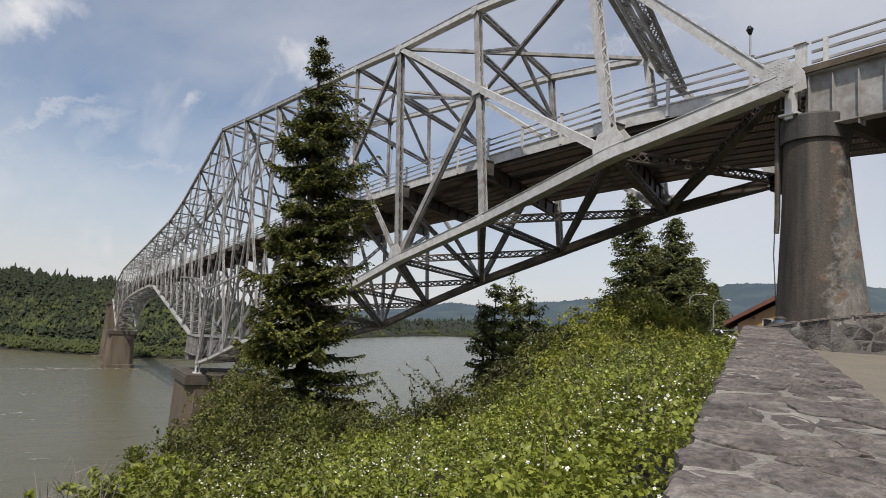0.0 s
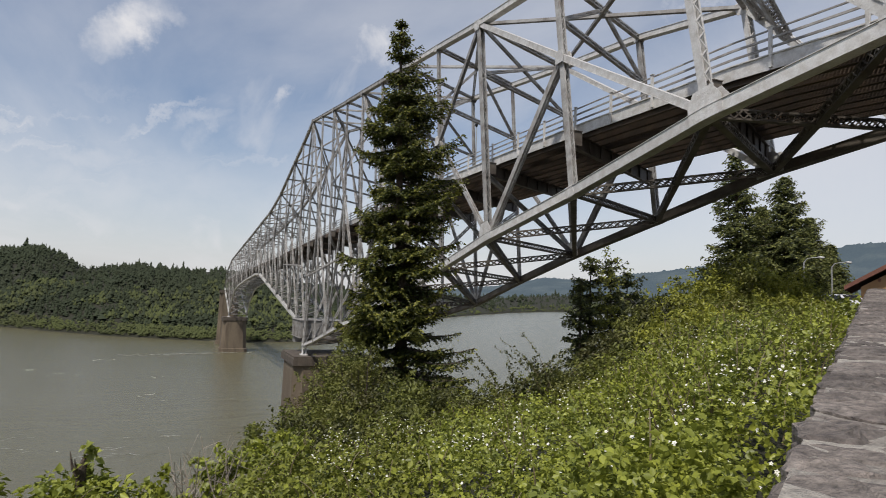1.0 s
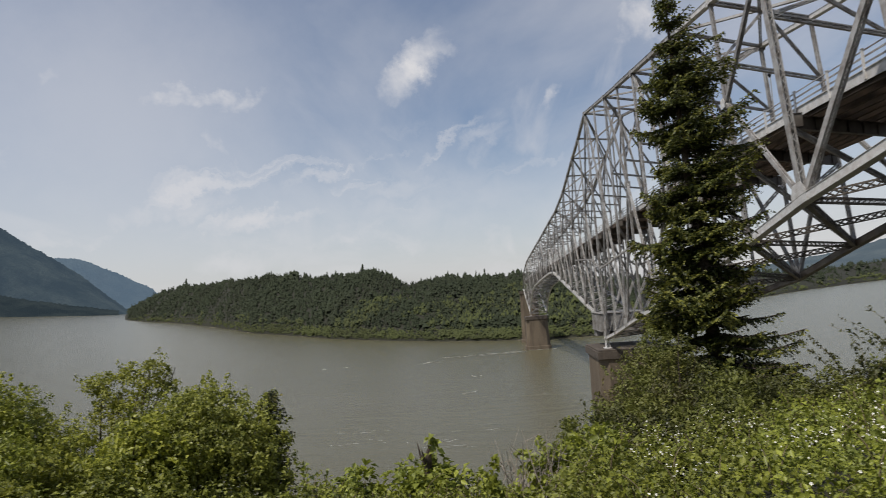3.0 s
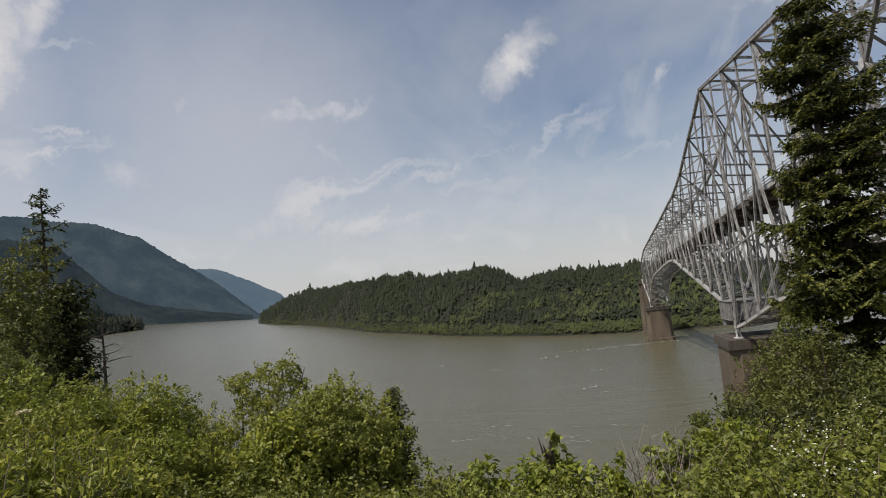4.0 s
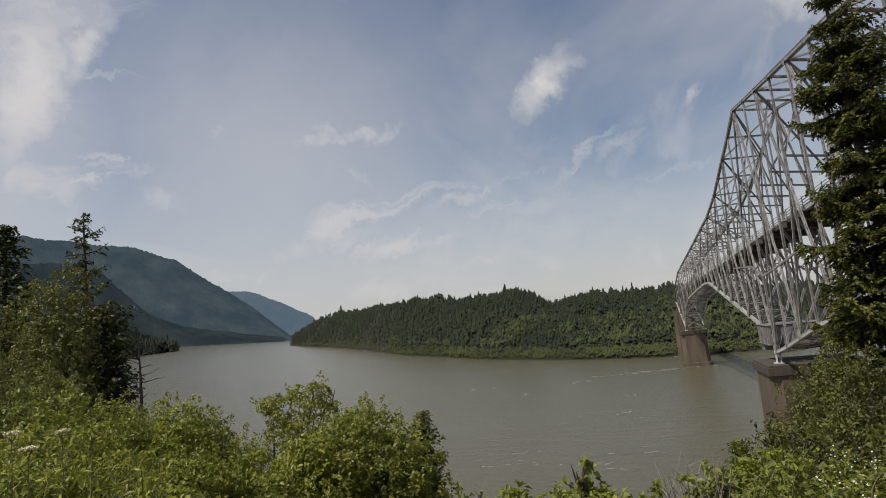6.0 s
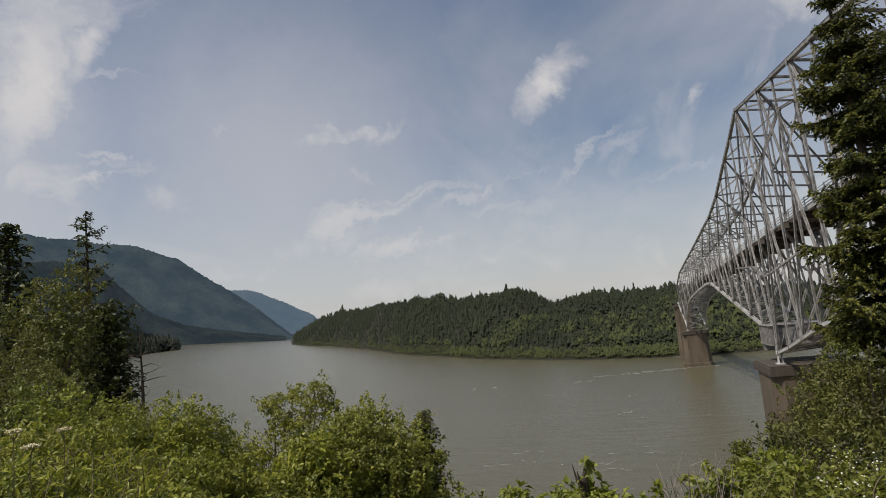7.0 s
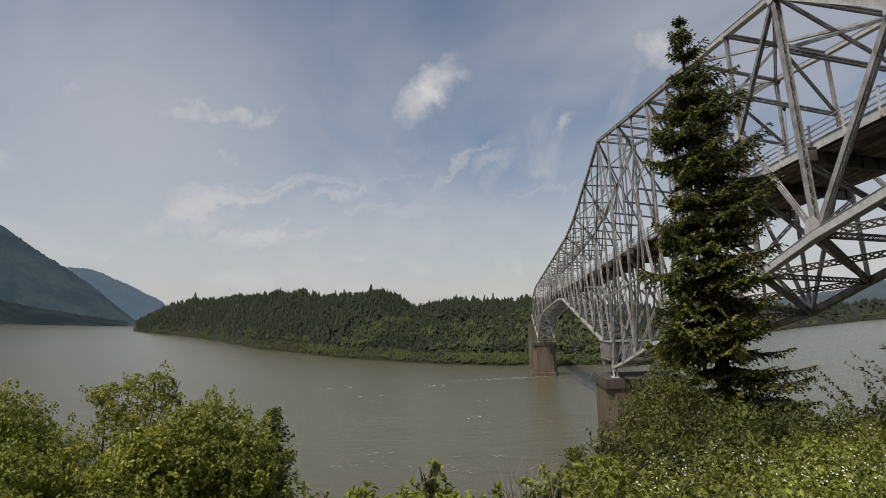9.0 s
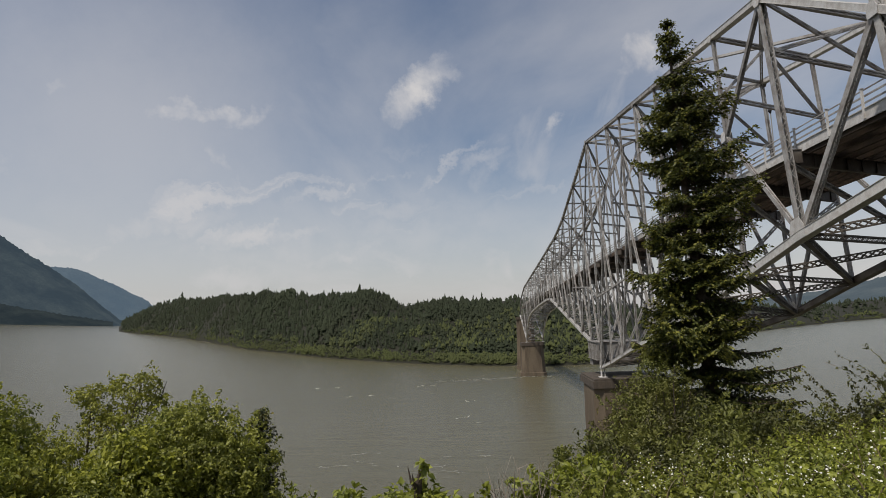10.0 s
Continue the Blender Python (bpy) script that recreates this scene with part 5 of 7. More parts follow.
# ---- trees ----
def conifer(name, label, base, tip, radius, seed, branches, twigs, material, leaf=(0.30, 0.10), power=0.75, gap=0.0, bare=0.04, wind=(0, 0), group="", sides=None, tip_material=None, droop=0.22, tiers=0, lumps=0.5):
    """Trunk with drooping limbs; each limb carries side twigs in a flat fan, and the twigs carry sprays of needles.
    sides: two tables of limb reach by height, away from and along the wind."""
    rng = np.random.default_rng(seed)
    base, tip = np.asarray(base, float), np.asarray(tip, float)
    h = np.linalg.norm(tip - base)
    ob = thing(name, label, "tree", tuple(base), group)
    up = (tip - base) / h
    acc = Acc()
    r0 = h * 0.016 + 0.04
    fs = np.linspace(0, 1, 9)
    acc.tube([up * h * f + np.array((math.sin(f * 9 + seed), math.cos(f * 7), 0)) * 0.012 * h * f * (1 - f) for f in fs], [r0 * (1 - 0.96 * f) + 0.01 for f in fs], 9)
    limbs = Acc()
    rows = []
    az = rng.uniform(0, 6.28)
    wlen = math.hypot(*wind) or 1.0
    for i in range(branches):
        f = bare + (1 - bare) * max(0.0, (i + rng.uniform(-0.5, 0.5)) / branches) ** (1.25 if sides else 1.0)
        if tiers:
            f = round(f * tiers) / tiers + rng.normal() * 0.18 / tiers
        f = min(max(f, bare), 0.992)
        az += 2.4 + rng.uniform(-0.6, 0.6)
        out = np.array((math.cos(az), math.sin(az), 0.0))
        lee = (out[0] * wind[0] + out[1] * wind[1]) / wlen
        if sides:
            reach = float(np.interp(f, [p for p, _ in sides[0]], [q for _, q in sides[0]])) * (0.5 - 0.5 * lee) + float(np.interp(f, [p for p, _ in sides[1]], [q for _, q in sides[1]])) * (0.5 + 0.5 * lee)
        else:
            reach = radius * ((1 - f) ** power) + 0.10
        # limbs stand in uneven boughs with hollows between them
        reach *= 0.95 + lumps * noise.noise(Vector((math.cos(az) * 1.3, math.sin(az) * 1.3, f * h * 0.75 + seed)))
        length = reach * rng.uniform(0.50, 1.14)
        if rng.random() < gap:
            length *= rng.uniform(0.3, 0.6)
        # limbs that start across the wind are bent along it
        bend = np.array((wind[0], wind[1], 0.0)) * 0.22
        rise = -droop * (1 - f) - 0.05 + rng.uniform(-0.14, 0.14) if f < (0.9 if sides else 0.8) else 0.1 + 1.6 * (f - 0.8)
        s = np.linspace(0, 1, 7)
        path = up * h * f + out * (s * length)[:, None] + bend * (s ** 2 * length)[:, None] + np.array((0, 0, 1.0)) * ((rise * s + 0.26 * s ** 3) * length)[:, None]
        limbs.tube(path, list(r0 * 0.26 * (1 - f * 0.7) * (1 - 0.88 * s) + 0.006), 4, caps=False)
        lat = np.cross(out, (0, 0, 1.0))
        m = max(8, int(twigs * 3.2 * length / (leaf[0] * 1.2)))
        for j in range(m):
            t = (j + rng.uniform(0.2, 0.8)) / m
            if t < 0.12 and f < 0.7:
                continue
            p0 = np.array([np.interp(t, s, path[:, c]) for c in range(3)])
            sg = 1 if j % 2 else -1
            tl = (0.40 * length * (1 - t) ** 0.7 * min(1, t * 3.5) + leaf[0] * 1.1) * rng.uniform(0.6, 1.2)
            d = out * rng.uniform(0.35, 0.8) + lat * sg + np.array((0, 0, 1.0)) * rng.uniform(-0.5, 0.05)
            d = d / np.linalg.norm(d)
            k = max(4, int(tl / (leaf[0] * 0.26)))
            q = (np.arange(k) + rng.uniform(0, 1, k)) / k
            pos = p0 + d * (q * tl)[:, None] - np.array((0, 0, 1.0)) * (q ** 2 * tl * rng.uniform(0.0, 0.35) + rng.exponential(0.12 * leaf[0], k))[:, None] + rng.normal(size=(k, 3)) * leaf[0] * 0.12
            way = d + lat * rng.normal(size=k)[:, None] * 0.5 + out * rng.normal(size=k)[:, None] * 0.4 + np.array((0, 0, 1.0)) * rng.uniform(-0.6, 0.25, k)[:, None]
            tipness = t * 0.55 + q * 0.45
            rows.append(np.concatenate([pos, way, tipness[:, None], np.full((k, 1), 0.8 + 0.2 * (1 - f))], 1))
    part("trunk", acc, BARK, ob, smooth=True)
    tagged(part("branchwork", limbs, BARK, ob), kind="stuff" if branches > 300 else "")
    a = np.concatenate(rows)
    n = len(a)
    nor = np.array((0, 0, 1.0)) + rng.normal(size=(n, 3)) * 0.55
    ln = leaf[0] * rng.uniform(0.55, 1.35, n) * a[:, 7]
    wd = leaf[1] * rng.uniform(0.7, 1.5, n)
    # on spruce, pines and firs the paler tips stand in for light
    outer_tip = (a[:, 6] + rng.normal(size=n) * 0.14 > 0.70) if tip_material else np.zeros(n, bool)
    for pname, pick, mat in (("crown", ~outer_tip, material), ("branch_tips", outer_tip, tip_material)):
        if pick.any():
            part(pname, leaf_mesh(pname, a[pick, :3], a[pick, 3:6], nor[pick], ln[pick], wd[pick], 0.15), mat, ob, "paler outer tips" if pname == "branch_tips" else "")
    return ob


def leafy(name, label, base, lobes, seed, leaves, material, leaf=(0.10, 0.07), category="bush", stems=7, group="", loose=0.12, per=22):
    """A shrub or small broadleaf tree: stems that reach into several lobes, each lobe a shell of leaf tufts with dark gaps between.
    lobes: (x, y, z, rx, ry, rz) from the base."""
    rng = np.random.default_rng(seed)
    ob = thing(name, label, category, tuple(base), group)
    for k in range(stems):
        lb = lobes[k % len(lobes)]
        end = np.array(lb[:3]) + rng.normal(size=3) * np.array(lb[3:]) * 0.45
        mid_p = end * 0.5 + rng.normal(size=3) * 0.12
        w = 0.015 + 0.010 * np.linalg.norm(end)
        one = Acc()
        one.tube([(0, 0, -0.3), mid_p, end], [w, w * 0.6, w * 0.15], 5)
        part("stem", one, BARK, ob)
    vol = np.array([lb[3] * lb[4] + lb[4] * lb[5] + lb[3] * lb[5] for lb in lobes])
    cs, no, al = [], [], []
    for lb, share in zip(lobes, vol / vol.sum()):
        n = max(4, int(leaves * share / per))
        d = unit(rng, n)
        bumps = np.array([noise.noise(Vector(v * 2.0 + seed)) for v in d]) * 0.34 + np.array([noise.noise(Vector(v * 4.5 + seed)) for v in d]) * 0.30
        size = np.array(lb[3:])
        mean = size.mean()
        rr = 1 + bumps - rng.exponential(0.20, n)
        out = d / size
        out = out / np.linalg.norm(out, axis=1, keepdims=True)
        # shoots that stand out of the outline
        shoot = rng.random(n) < 0.16
        centre = np.array(lb[:3]) + d * rr[:, None] * size
        way = out + np.array((0, 0, 0.7)) + rng.normal(size=(n, 3)) * 0.35
        way = way / np.linalg.norm(way, axis=1, keepdims=True)
        for i in range(n):
            if centre[i, 2] < -0.3:
                continue
            m = per + int(rng.integers(-per // 3, per // 3))
            tuft = leaf[0] * rng.uniform(1.1, 2.3)
            off = rng.normal(size=(m, 3)) * tuft * 0.62
            off -= way[i] * (off @ way[i])[:, None] * 0.55
            reach = np.zeros(m)
            if shoot[i]:
                reach = rng.uniform(0, 1, m) * (loose * mean + leaf[0] * rng.uniform(1.0, 4.0))
                off *= (0.75 - 0.45 * reach / (reach.max() + 1e-6))[:, None]
            c = centre[i] + off + way[i] * reach[:, None] - np.array((0, 0, 0.35)) * (np.linalg.norm(off, axis=1) ** 2 / tuft)[:, None]
            cs.append(c)
            no.append(way[i] * 0.8 + np.array((0, 0, 0.5)) + rng.normal(size=(m, 3)) * 0.42)
            al.append(off / tuft + np.array((0, 0, -0.25)) + rng.normal(size=(m, 3)) * 0.4)
    c, nn, along = np.concatenate(cs), np.concatenate(no), np.concatenate(al)
    n = len(c)
    me = leaf_mesh("foliage", c, along, nn, leaf[0] * rng.uniform(0.6, 1.4, n), leaf[1] * rng.uniform(0.7, 1.3, n))
    part("foliage", me, material, ob)
    return ob


def on_ground(az, r, dz=0.0):
    p = polar(az, r)
    return (p.x, p.y, ground_z(p.x, p.y) + dz)


def spot(az, r, el):
    p = polar(az, r)
    return (p.x, p.y, r * math.tan(radians(el)))


def build_trees():
    right = (0.95, -0.32)
    reach_left = ((0.0, 2.6), (0.12, 3.5), (0.23, 4.2), (0.35, 3.9), (0.50, 3.4), (0.62, 2.9), (0.72, 2.45), (0.80, 1.85), (0.87, 1.05), (0.94, 0.62), (1.0, 0.15))
    reach_right = ((0.0, 2.6), (0.12, 3.9), (0.20, 4.1), (0.28, 2.9), (0.36, 2.0), (0.46, 2.1), (0.52, 2.4), (0.62, 2.5), (0.72, 2.1), (0.80, 1.75), (0.87, 1.3), (0.94, 0.75), (1.0, 0.16))
    conifer("spruce_tree", "tall dark green spruce with ragged wind-swept branches on the bank", on_ground(19.7, 27.6, -0.2), spot(18.1, 27.6, 24.8), 3.3, 11, 560, 1.10, NEEDLE, (0.175, 0.080), 0.50, 0.12, 0.02, right, "",
            (reach_left, reach_right), NEEDLE_LIT, 0.40, 25, 0.68)
    wide = ((0.0, 1.7), (0.60, 1.95), (0.80, 1.85), (0.90, 1.6), (0.96, 1.15), (1.0, 0.3))
    for az, r, el, rad, seed in ((35.7, 46, 2.2, 1.2, 20), (36.6, 47, 4.1, 2.0, 21), (38.4, 48, 4.0, 1.9, 22), (39.8, 49, 2.8, 1.8, 23), (40.9, 50, 0.8, 1.6, 24)):
        conifer("pine_tree", "open-branched conifer growing from the bank below the bridge", on_ground(az, r, -0.2), spot(az, r, el), rad, seed, 190, 0.95, NEEDLE_FAR, (0.29, 0.15), 0.42, 0.25, 0.12, (0.2, 0), "conifers below the bridge", (wide, wide), NEEDLE_FAR_LIT, 0.16, 24)
    for az, r, el, rad, seed in ((48.7, 72, 13.7, 3.6, 31), (52.3, 76, 10.8, 5.3, 32), (55.4, 86, 5.2, 2.6, 33), (50.6, 80, 8.4, 3.6, 34), (61.0, 92, 5.4, 2.2, 35), (54.0, 82, 7.4, 3.2, 36)):
        conifer("fir_tree", "tall fir beside the car park", on_ground(az, r, -0.2), spot(az, r, el), rad * 1.4, seed, 250, 0.75, NEEDLE_FAR, (0.34, 0.15), 0.78, 0.15, 0.08, (0.15, 0), "firs by the car park", None, NEEDLE_FAR_LIT, 0.30, 40, 0.36)
    open_top = ((0.0, 2.2), (0.55, 1.9), (0.78, 1.25), (0.90, 0.75), (1.0, 0.1))
    conifer("fir_tree", "thin-topped fir above the river bank", on_ground(-47.4, 30, -0.2), spot(-47.6, 30, 12.4), 2.3, 41, 84, 0.40, NEEDLE, (0.22, 0.075), 0.85, 0.25, 0.05, (0, 0), "", (open_top, open_top), None, -0.05, 30)
    conifer("fir_tree", "dark fir among the bank trees", on_ground(-53.0, 30, -0.2), spot(-52.8, 30, 11.4), 2.5, 42, 100, 0.5, NEEDLE, (0.28, 0.12), 0.7, 0.15, 0.05)
    conifer("fir_tree", "broad dark conifer standing over the water", on_ground(-46.2, 27, -0.2), spot(-46.4, 27, 4.6), 1.4, 43, 130, 0.8, NEEDLE, (0.22, 0.10), 0.26, 0.15, 0.02)
    conifer("young_fir", "thin brown-tipped young fir beside the maple bush", on_ground(-20.2, 12.2, -0.2), spot(-20.3, 12.2, -7.2), 0.66, 44, 90, 0.8, NEEDLE_FAR, (0.10, 0.04), 0.6, 0.2, 0.02, (0.3, 0), "", None, REDDISH, -0.2)
    # dead snag on the downstream bank
    base = on_ground(-43.9, 24)
    ob = thing("dead_tree", "bare grey dead tree on the bank", "dead tree", base)
    acc = Acc()
    rng = np.random.default_rng(47)
    acc.tube([(0, 0, -0.3), (0.05, 0, 2.4), (0.0, 0, 4.6)], [0.07, 0.05, 0.012], 6)
    for k in range(14):
        z = rng.uniform(1.6, 4.4)
        a = rng.uniform(0, 6.28)
        l = rng.uniform(0.3, 0.9)
        acc.tube([(0, 0, z), (l * 0.6 * math.cos(a), l * 0.6 * math.sin(a), z + 0.1), (l * math.cos(a), l * math.sin(a), z + rng.uniform(-0.1, 0.35))], [0.02, 0.013, 0.004], 4)
    part("trunk", acc, BARK, ob)


def bush(name, label, az, r, el, half, seed, leaves, material, leaf, category="bush", group=""):
    """A bush whose crown reaches up to the height el, seen under, on the ground at that bearing and distance."""
    base = on_ground(az, r)
    top = r * math.tan(radians(el)) - base[2]
    top = max(top, 0.5)
    rng = np.random.default_rng(seed)
    lobes = [(0, 0, top * 0.55, half * 0.85, half * 0.85, top * 0.45), (0, 0, top * 0.25, half, half, top * 0.3)]
    for k in range(4):
        a = rng.uniform(0, 6.28)
        q = rng.uniform(0.35, 0.7) * half
        s = rng.uniform(0.35, 0.55)
        lobes.append((q * math.cos(a), q * math.sin(a), top * rng.uniform(0.5, 0.8), half * s, half * s, top * 0.25))
    return leafy(name, label, base, lobes, seed, leaves, material, leaf, category, 5, group)


def build_bushes():
    b = on_ground(-26.4, 12)
    z = -2.05 - b[2]
    leafy("maple_bush", "rounded dark green maple bush with yellower shoots on the bank", b,
          [(0.15, 0, z, 1.15, 1.1, 0.70), (0.75, 0.1, z - 0.40, 0.80, 0.9, 0.75), (-0.65, 0.1, z - 0.30, 0.75, 0.8, 0.60), (0.0, 0, z + 0.38, 0.60, 0.6, 0.42), (0.2, 0, z - 0.9, 1.5, 1.2, 0.8), (-1.1, 0, z - 0.8, 0.7, 0.8, 0.6)], 51, 44000, MAPLE, (0.062, 0.046), "bush", 14, "", 0.10)
    b = on_ground(-30.6, 11.0)
    leafy("maple_shoots", "bright yellow-green young maple shoots beside the bush", b, [(0, 0, -1.85 - b[2], 0.36, 0.4, 0.36), (-0.35, 0.1, -2.2 - b[2], 0.55, 0.5, 0.42), (0.3, 0, -2.35 - b[2], 0.5, 0.5, 0.5), (-0.1, 0, -2.8 - b[2], 0.8, 0.6, 0.5)], 53, 5200, HERB, (0.085, 0.06), "bush", 8, "", 0.4)
    b = on_ground(-31.6, 14)
    leafy("alder_bush", "tall loose olive alder bush with bare lower stems", b,
          [(0, 0, -2.0 - b[2], 0.55, 0.6, 0.62), (-0.62, 0.2, -1.25 - b[2], 0.42, 0.4, 0.22), (0.42, -0.1, -1.02 - b[2], 0.55, 0.4, 0.20), (0.75, -0.1, -1.35 - b[2], 0.40, 0.4, 0.18), (0.1, 0, -2.9 - b[2], 0.9, 0.8, 0.55), (-0.35, 0, -1.6 - b[2], 0.35, 0.3, 0.25)], 52, 11000, BUSH, (0.060, 0.042), "bush", 16, "", 0.5)
    b = on_ground(10.8, 22)
    leafy("sapling", "thin twiggy reddish-leaved sapling before the river pier", b,
          [(0, 0, -4.6 - b[2], 0.55, 0.5, 0.55), (0.35, 0, -3.7 - b[2], 0.35, 0.3, 0.45), (-0.35, 0, -3.9 - b[2], 0.3, 0.3, 0.35), (0.1, 0, -5.6 - b[2], 0.8, 0.6, 0.6)], 54, 2400, REDDISH, (0.09, 0.05), "tree", 26, "", 0.6)
    b = on_ground(15.0, 21.5)
    leafy("bank_shrub", "olive-yellow shrub at the foot of the spruce", b,
          [(0, 0, -2.1 - b[2], 0.65, 0.7, 0.7), (-0.4, 0, -2.8 - b[2], 0.7, 0.7, 0.8), (0.5, 0, -2.6 - b[2], 0.8, 0.7, 0.8), (0, 0, -3.9 - b[2], 1.4, 1.0, 0.9), (-1.1, 0, -3.4 - b[2], 0.55, 0.6, 0.9)], 55, 8500, SHRUB, (0.085, 0.05), "bush", 14, "", 0.35)
    # dark scrub round the foot of the spruce
    for k, (az, r, el, half) in enumerate(((10.0, 23, -10.5, 0.7), (12.0, 25, -6.8, 0.8), (13.4, 26, -4.2, 1.0), (15.0, 25, -5.2, 1.1), (17.0, 24, -6.0, 1.6), (19.5, 23, -6.6, 1.6), (22.0, 23, -7.2, 1.5), (24.3, 22, -8.2, 1.4),
                                           (26.3, 21, -8.6, 1.2), (11.5, 19, -10.0, 1.2), (14.5, 19, -9.0, 1.4), (18.0, 18, -9.2, 1.5), (21.5, 18, -9.6, 1.5), (25.0, 17, -10.0, 1.3))):
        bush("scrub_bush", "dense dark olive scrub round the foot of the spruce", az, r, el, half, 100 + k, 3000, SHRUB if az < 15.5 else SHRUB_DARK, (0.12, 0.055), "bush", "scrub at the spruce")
    for k, (az, r, el, half) in enumerate(((8.2, 10.2, -11.6, 0.6), (10.2, 10.6, -10.4, 0.7), (12.4, 11.0, -9.8, 0.8), (14.8, 11.4, -8.4, 0.95), (17.2, 11.6, -7.9, 0.95), (19.6, 12.0, -8.0, 0.95), (22.0, 12.4, -8.0, 0.95),
                                           (24.4, 12.8, -8.6, 0.85), (26.8, 13.2, -8.2, 0.85), (29.2, 13.8, -7.6, 0.8), (30.8, 14.0, -7.0, 0.8), (32.6, 14.3, -6.4, 0.85), (34.4, 14.6, -6.4, 0.85), (13.5, 9.6, -11.8, 0.6), (18.0, 10.0, -11.2, 0.65), (23.0, 10.8, -10.6, 0.65))):
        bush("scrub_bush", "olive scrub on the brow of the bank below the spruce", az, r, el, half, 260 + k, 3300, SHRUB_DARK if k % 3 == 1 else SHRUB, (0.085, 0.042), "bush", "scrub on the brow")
    # rising scrub under the bridge
    for k, (az, r, el, half) in enumerate(((36.4, 17, -6.6, 0.9), (37.6, 18, -5.2, 1.0), (38.8, 19, -4.0, 1.2), (40.2, 20, -2.6, 1.3), (41.6, 21, -0.9, 1.4), (43.0, 22, 0.4, 1.5), (44.3, 23, 1.5, 1.6), (46.0, 25, 2.9, 1.7),
                                           (48.0, 27, 3.7, 1.9), (50.0, 28, 3.7, 1.9), (51.6, 29, 3.3, 1.6), (53.0, 30, 2.1, 1.3), (54.5, 31, 1.2, 1.1), (40.0, 14.6, -5.0, 0.9), (42.5, 15.0, -3.2, 1.1), (45.0, 15.6, -1.7, 1.2),
                                           (47.5, 16.6, -0.2, 1.2), (50.0, 18.0, 0.6, 1.3), (52.2, 23, 1.0, 1.2), (54.6, 25, 0.6, 1.0), (33.6, 16, -8.0, 0.8), (35.0, 16.5, -7.4, 0.8))):
        # bushes below 43.5 degrees take darker leaves for the shade on the slope
        material = (SHRUB_DARK, SHRUB, SHRUB_DARK)[k % 3] if az < 43.5 else (BUSH, BUSH, SHRUB)[k % 3]
        bush("bank_bush", "olive broadleaf bush on the slope under the bridge", az, r, el, half, 140 + k, 5000, material, (0.14, 0.07) if k % 2 else (0.12, 0.08), "bush", "bushes under the bridge")
    # overgrown bank downstream
    for k, (az, r, el, half) in enumerate(((-53.0, 17, 4.2, 1.7), (-50.8, 15, 1.2, 1.4), (-48.3, 13, -2.4, 1.2), (-45.2, 15, -2.7, 1.2), (-42.8, 14, -3.6, 1.1), (-40.5, 14, -4.2, 1.0), (-38.4, 15, -6.0, 0.9), (-36.6, 14, -7.2, 0.9),
                                           (-54.5, 11, -0.6, 1.3), (-51.2, 9, -4.4, 1.0), (-47.0, 9, -6.2, 1.0), (-43.4, 9.5, -8.0, 1.0), (-39.6, 10, -9.0, 0.9), (-35.6, 10, -10.2, 0.8), (-58.0, 13, 3.0, 1.6), (-62, 11, 3.0, 1.6),
                                           (-49.0, 6.5, -9.5, 0.8), (-54.0, 6.5, -6.5, 0.8), (-44.0, 7, -11.5, 0.7))):
        mat = SHRUB if k in (0, 1, 14, 15) else (BUSH, HERB, BRAMBLE)[k % 3]
        bush("bank_bush", "leafy bush on the overgrown bank downstream", az, r, el, half, 180 + k, 7000, mat, (0.078, 0.034) if k % 2 else (0.064, 0.046), "bush", "bushes downstream")
    for k, (az, r, el, half) in enumerate(((8.6, 9.2, -12.2, 0.55), (10.6, 9.8, -11.5, 0.5), (-12.6, 8.0, -14.3, 0.35), (-5.4, 8.0, -14.1, 0.4), (-9.6, 8.2, -14.9, 0.4), (4.0, 8.6, -14.8, 0.4), (-15.0, 8.2, -15.0, 0.4), (-2.6, 8.1, -15.3, 0.45), (0.6, 8.3, -15.4, 0.45), (6.4, 8.9, -13.2, 0.45), (-7.4, 7.9, -15.2, 0.4))):
        bush("bramble_clump", "bright bramble clump on the brow of the bank", az, r, el, half, 210 + k, 900, BRAMBLE, (0.10, 0.075), "brambles", "clumps on the brow")
    bush("bank_tree", "broadleaf tree with light branches below the bridge", 38.6, 46, 4.0, 1.3, 232, 3600, BUSH, (0.20, 0.12), "tree")
    bush("bank_tree", "yellowish broadleaf tree on the bank", -49.6, 25, 7.2, 1.5, 230, 7500, SHRUB, (0.16, 0.09), "tree")
    bush("bank_tree", "tall broadleaf tree at the edge of the bank", -56.5, 22, 8.0, 2.0, 231, 7500, SHRUB, (0.16, 0.09), "tree")


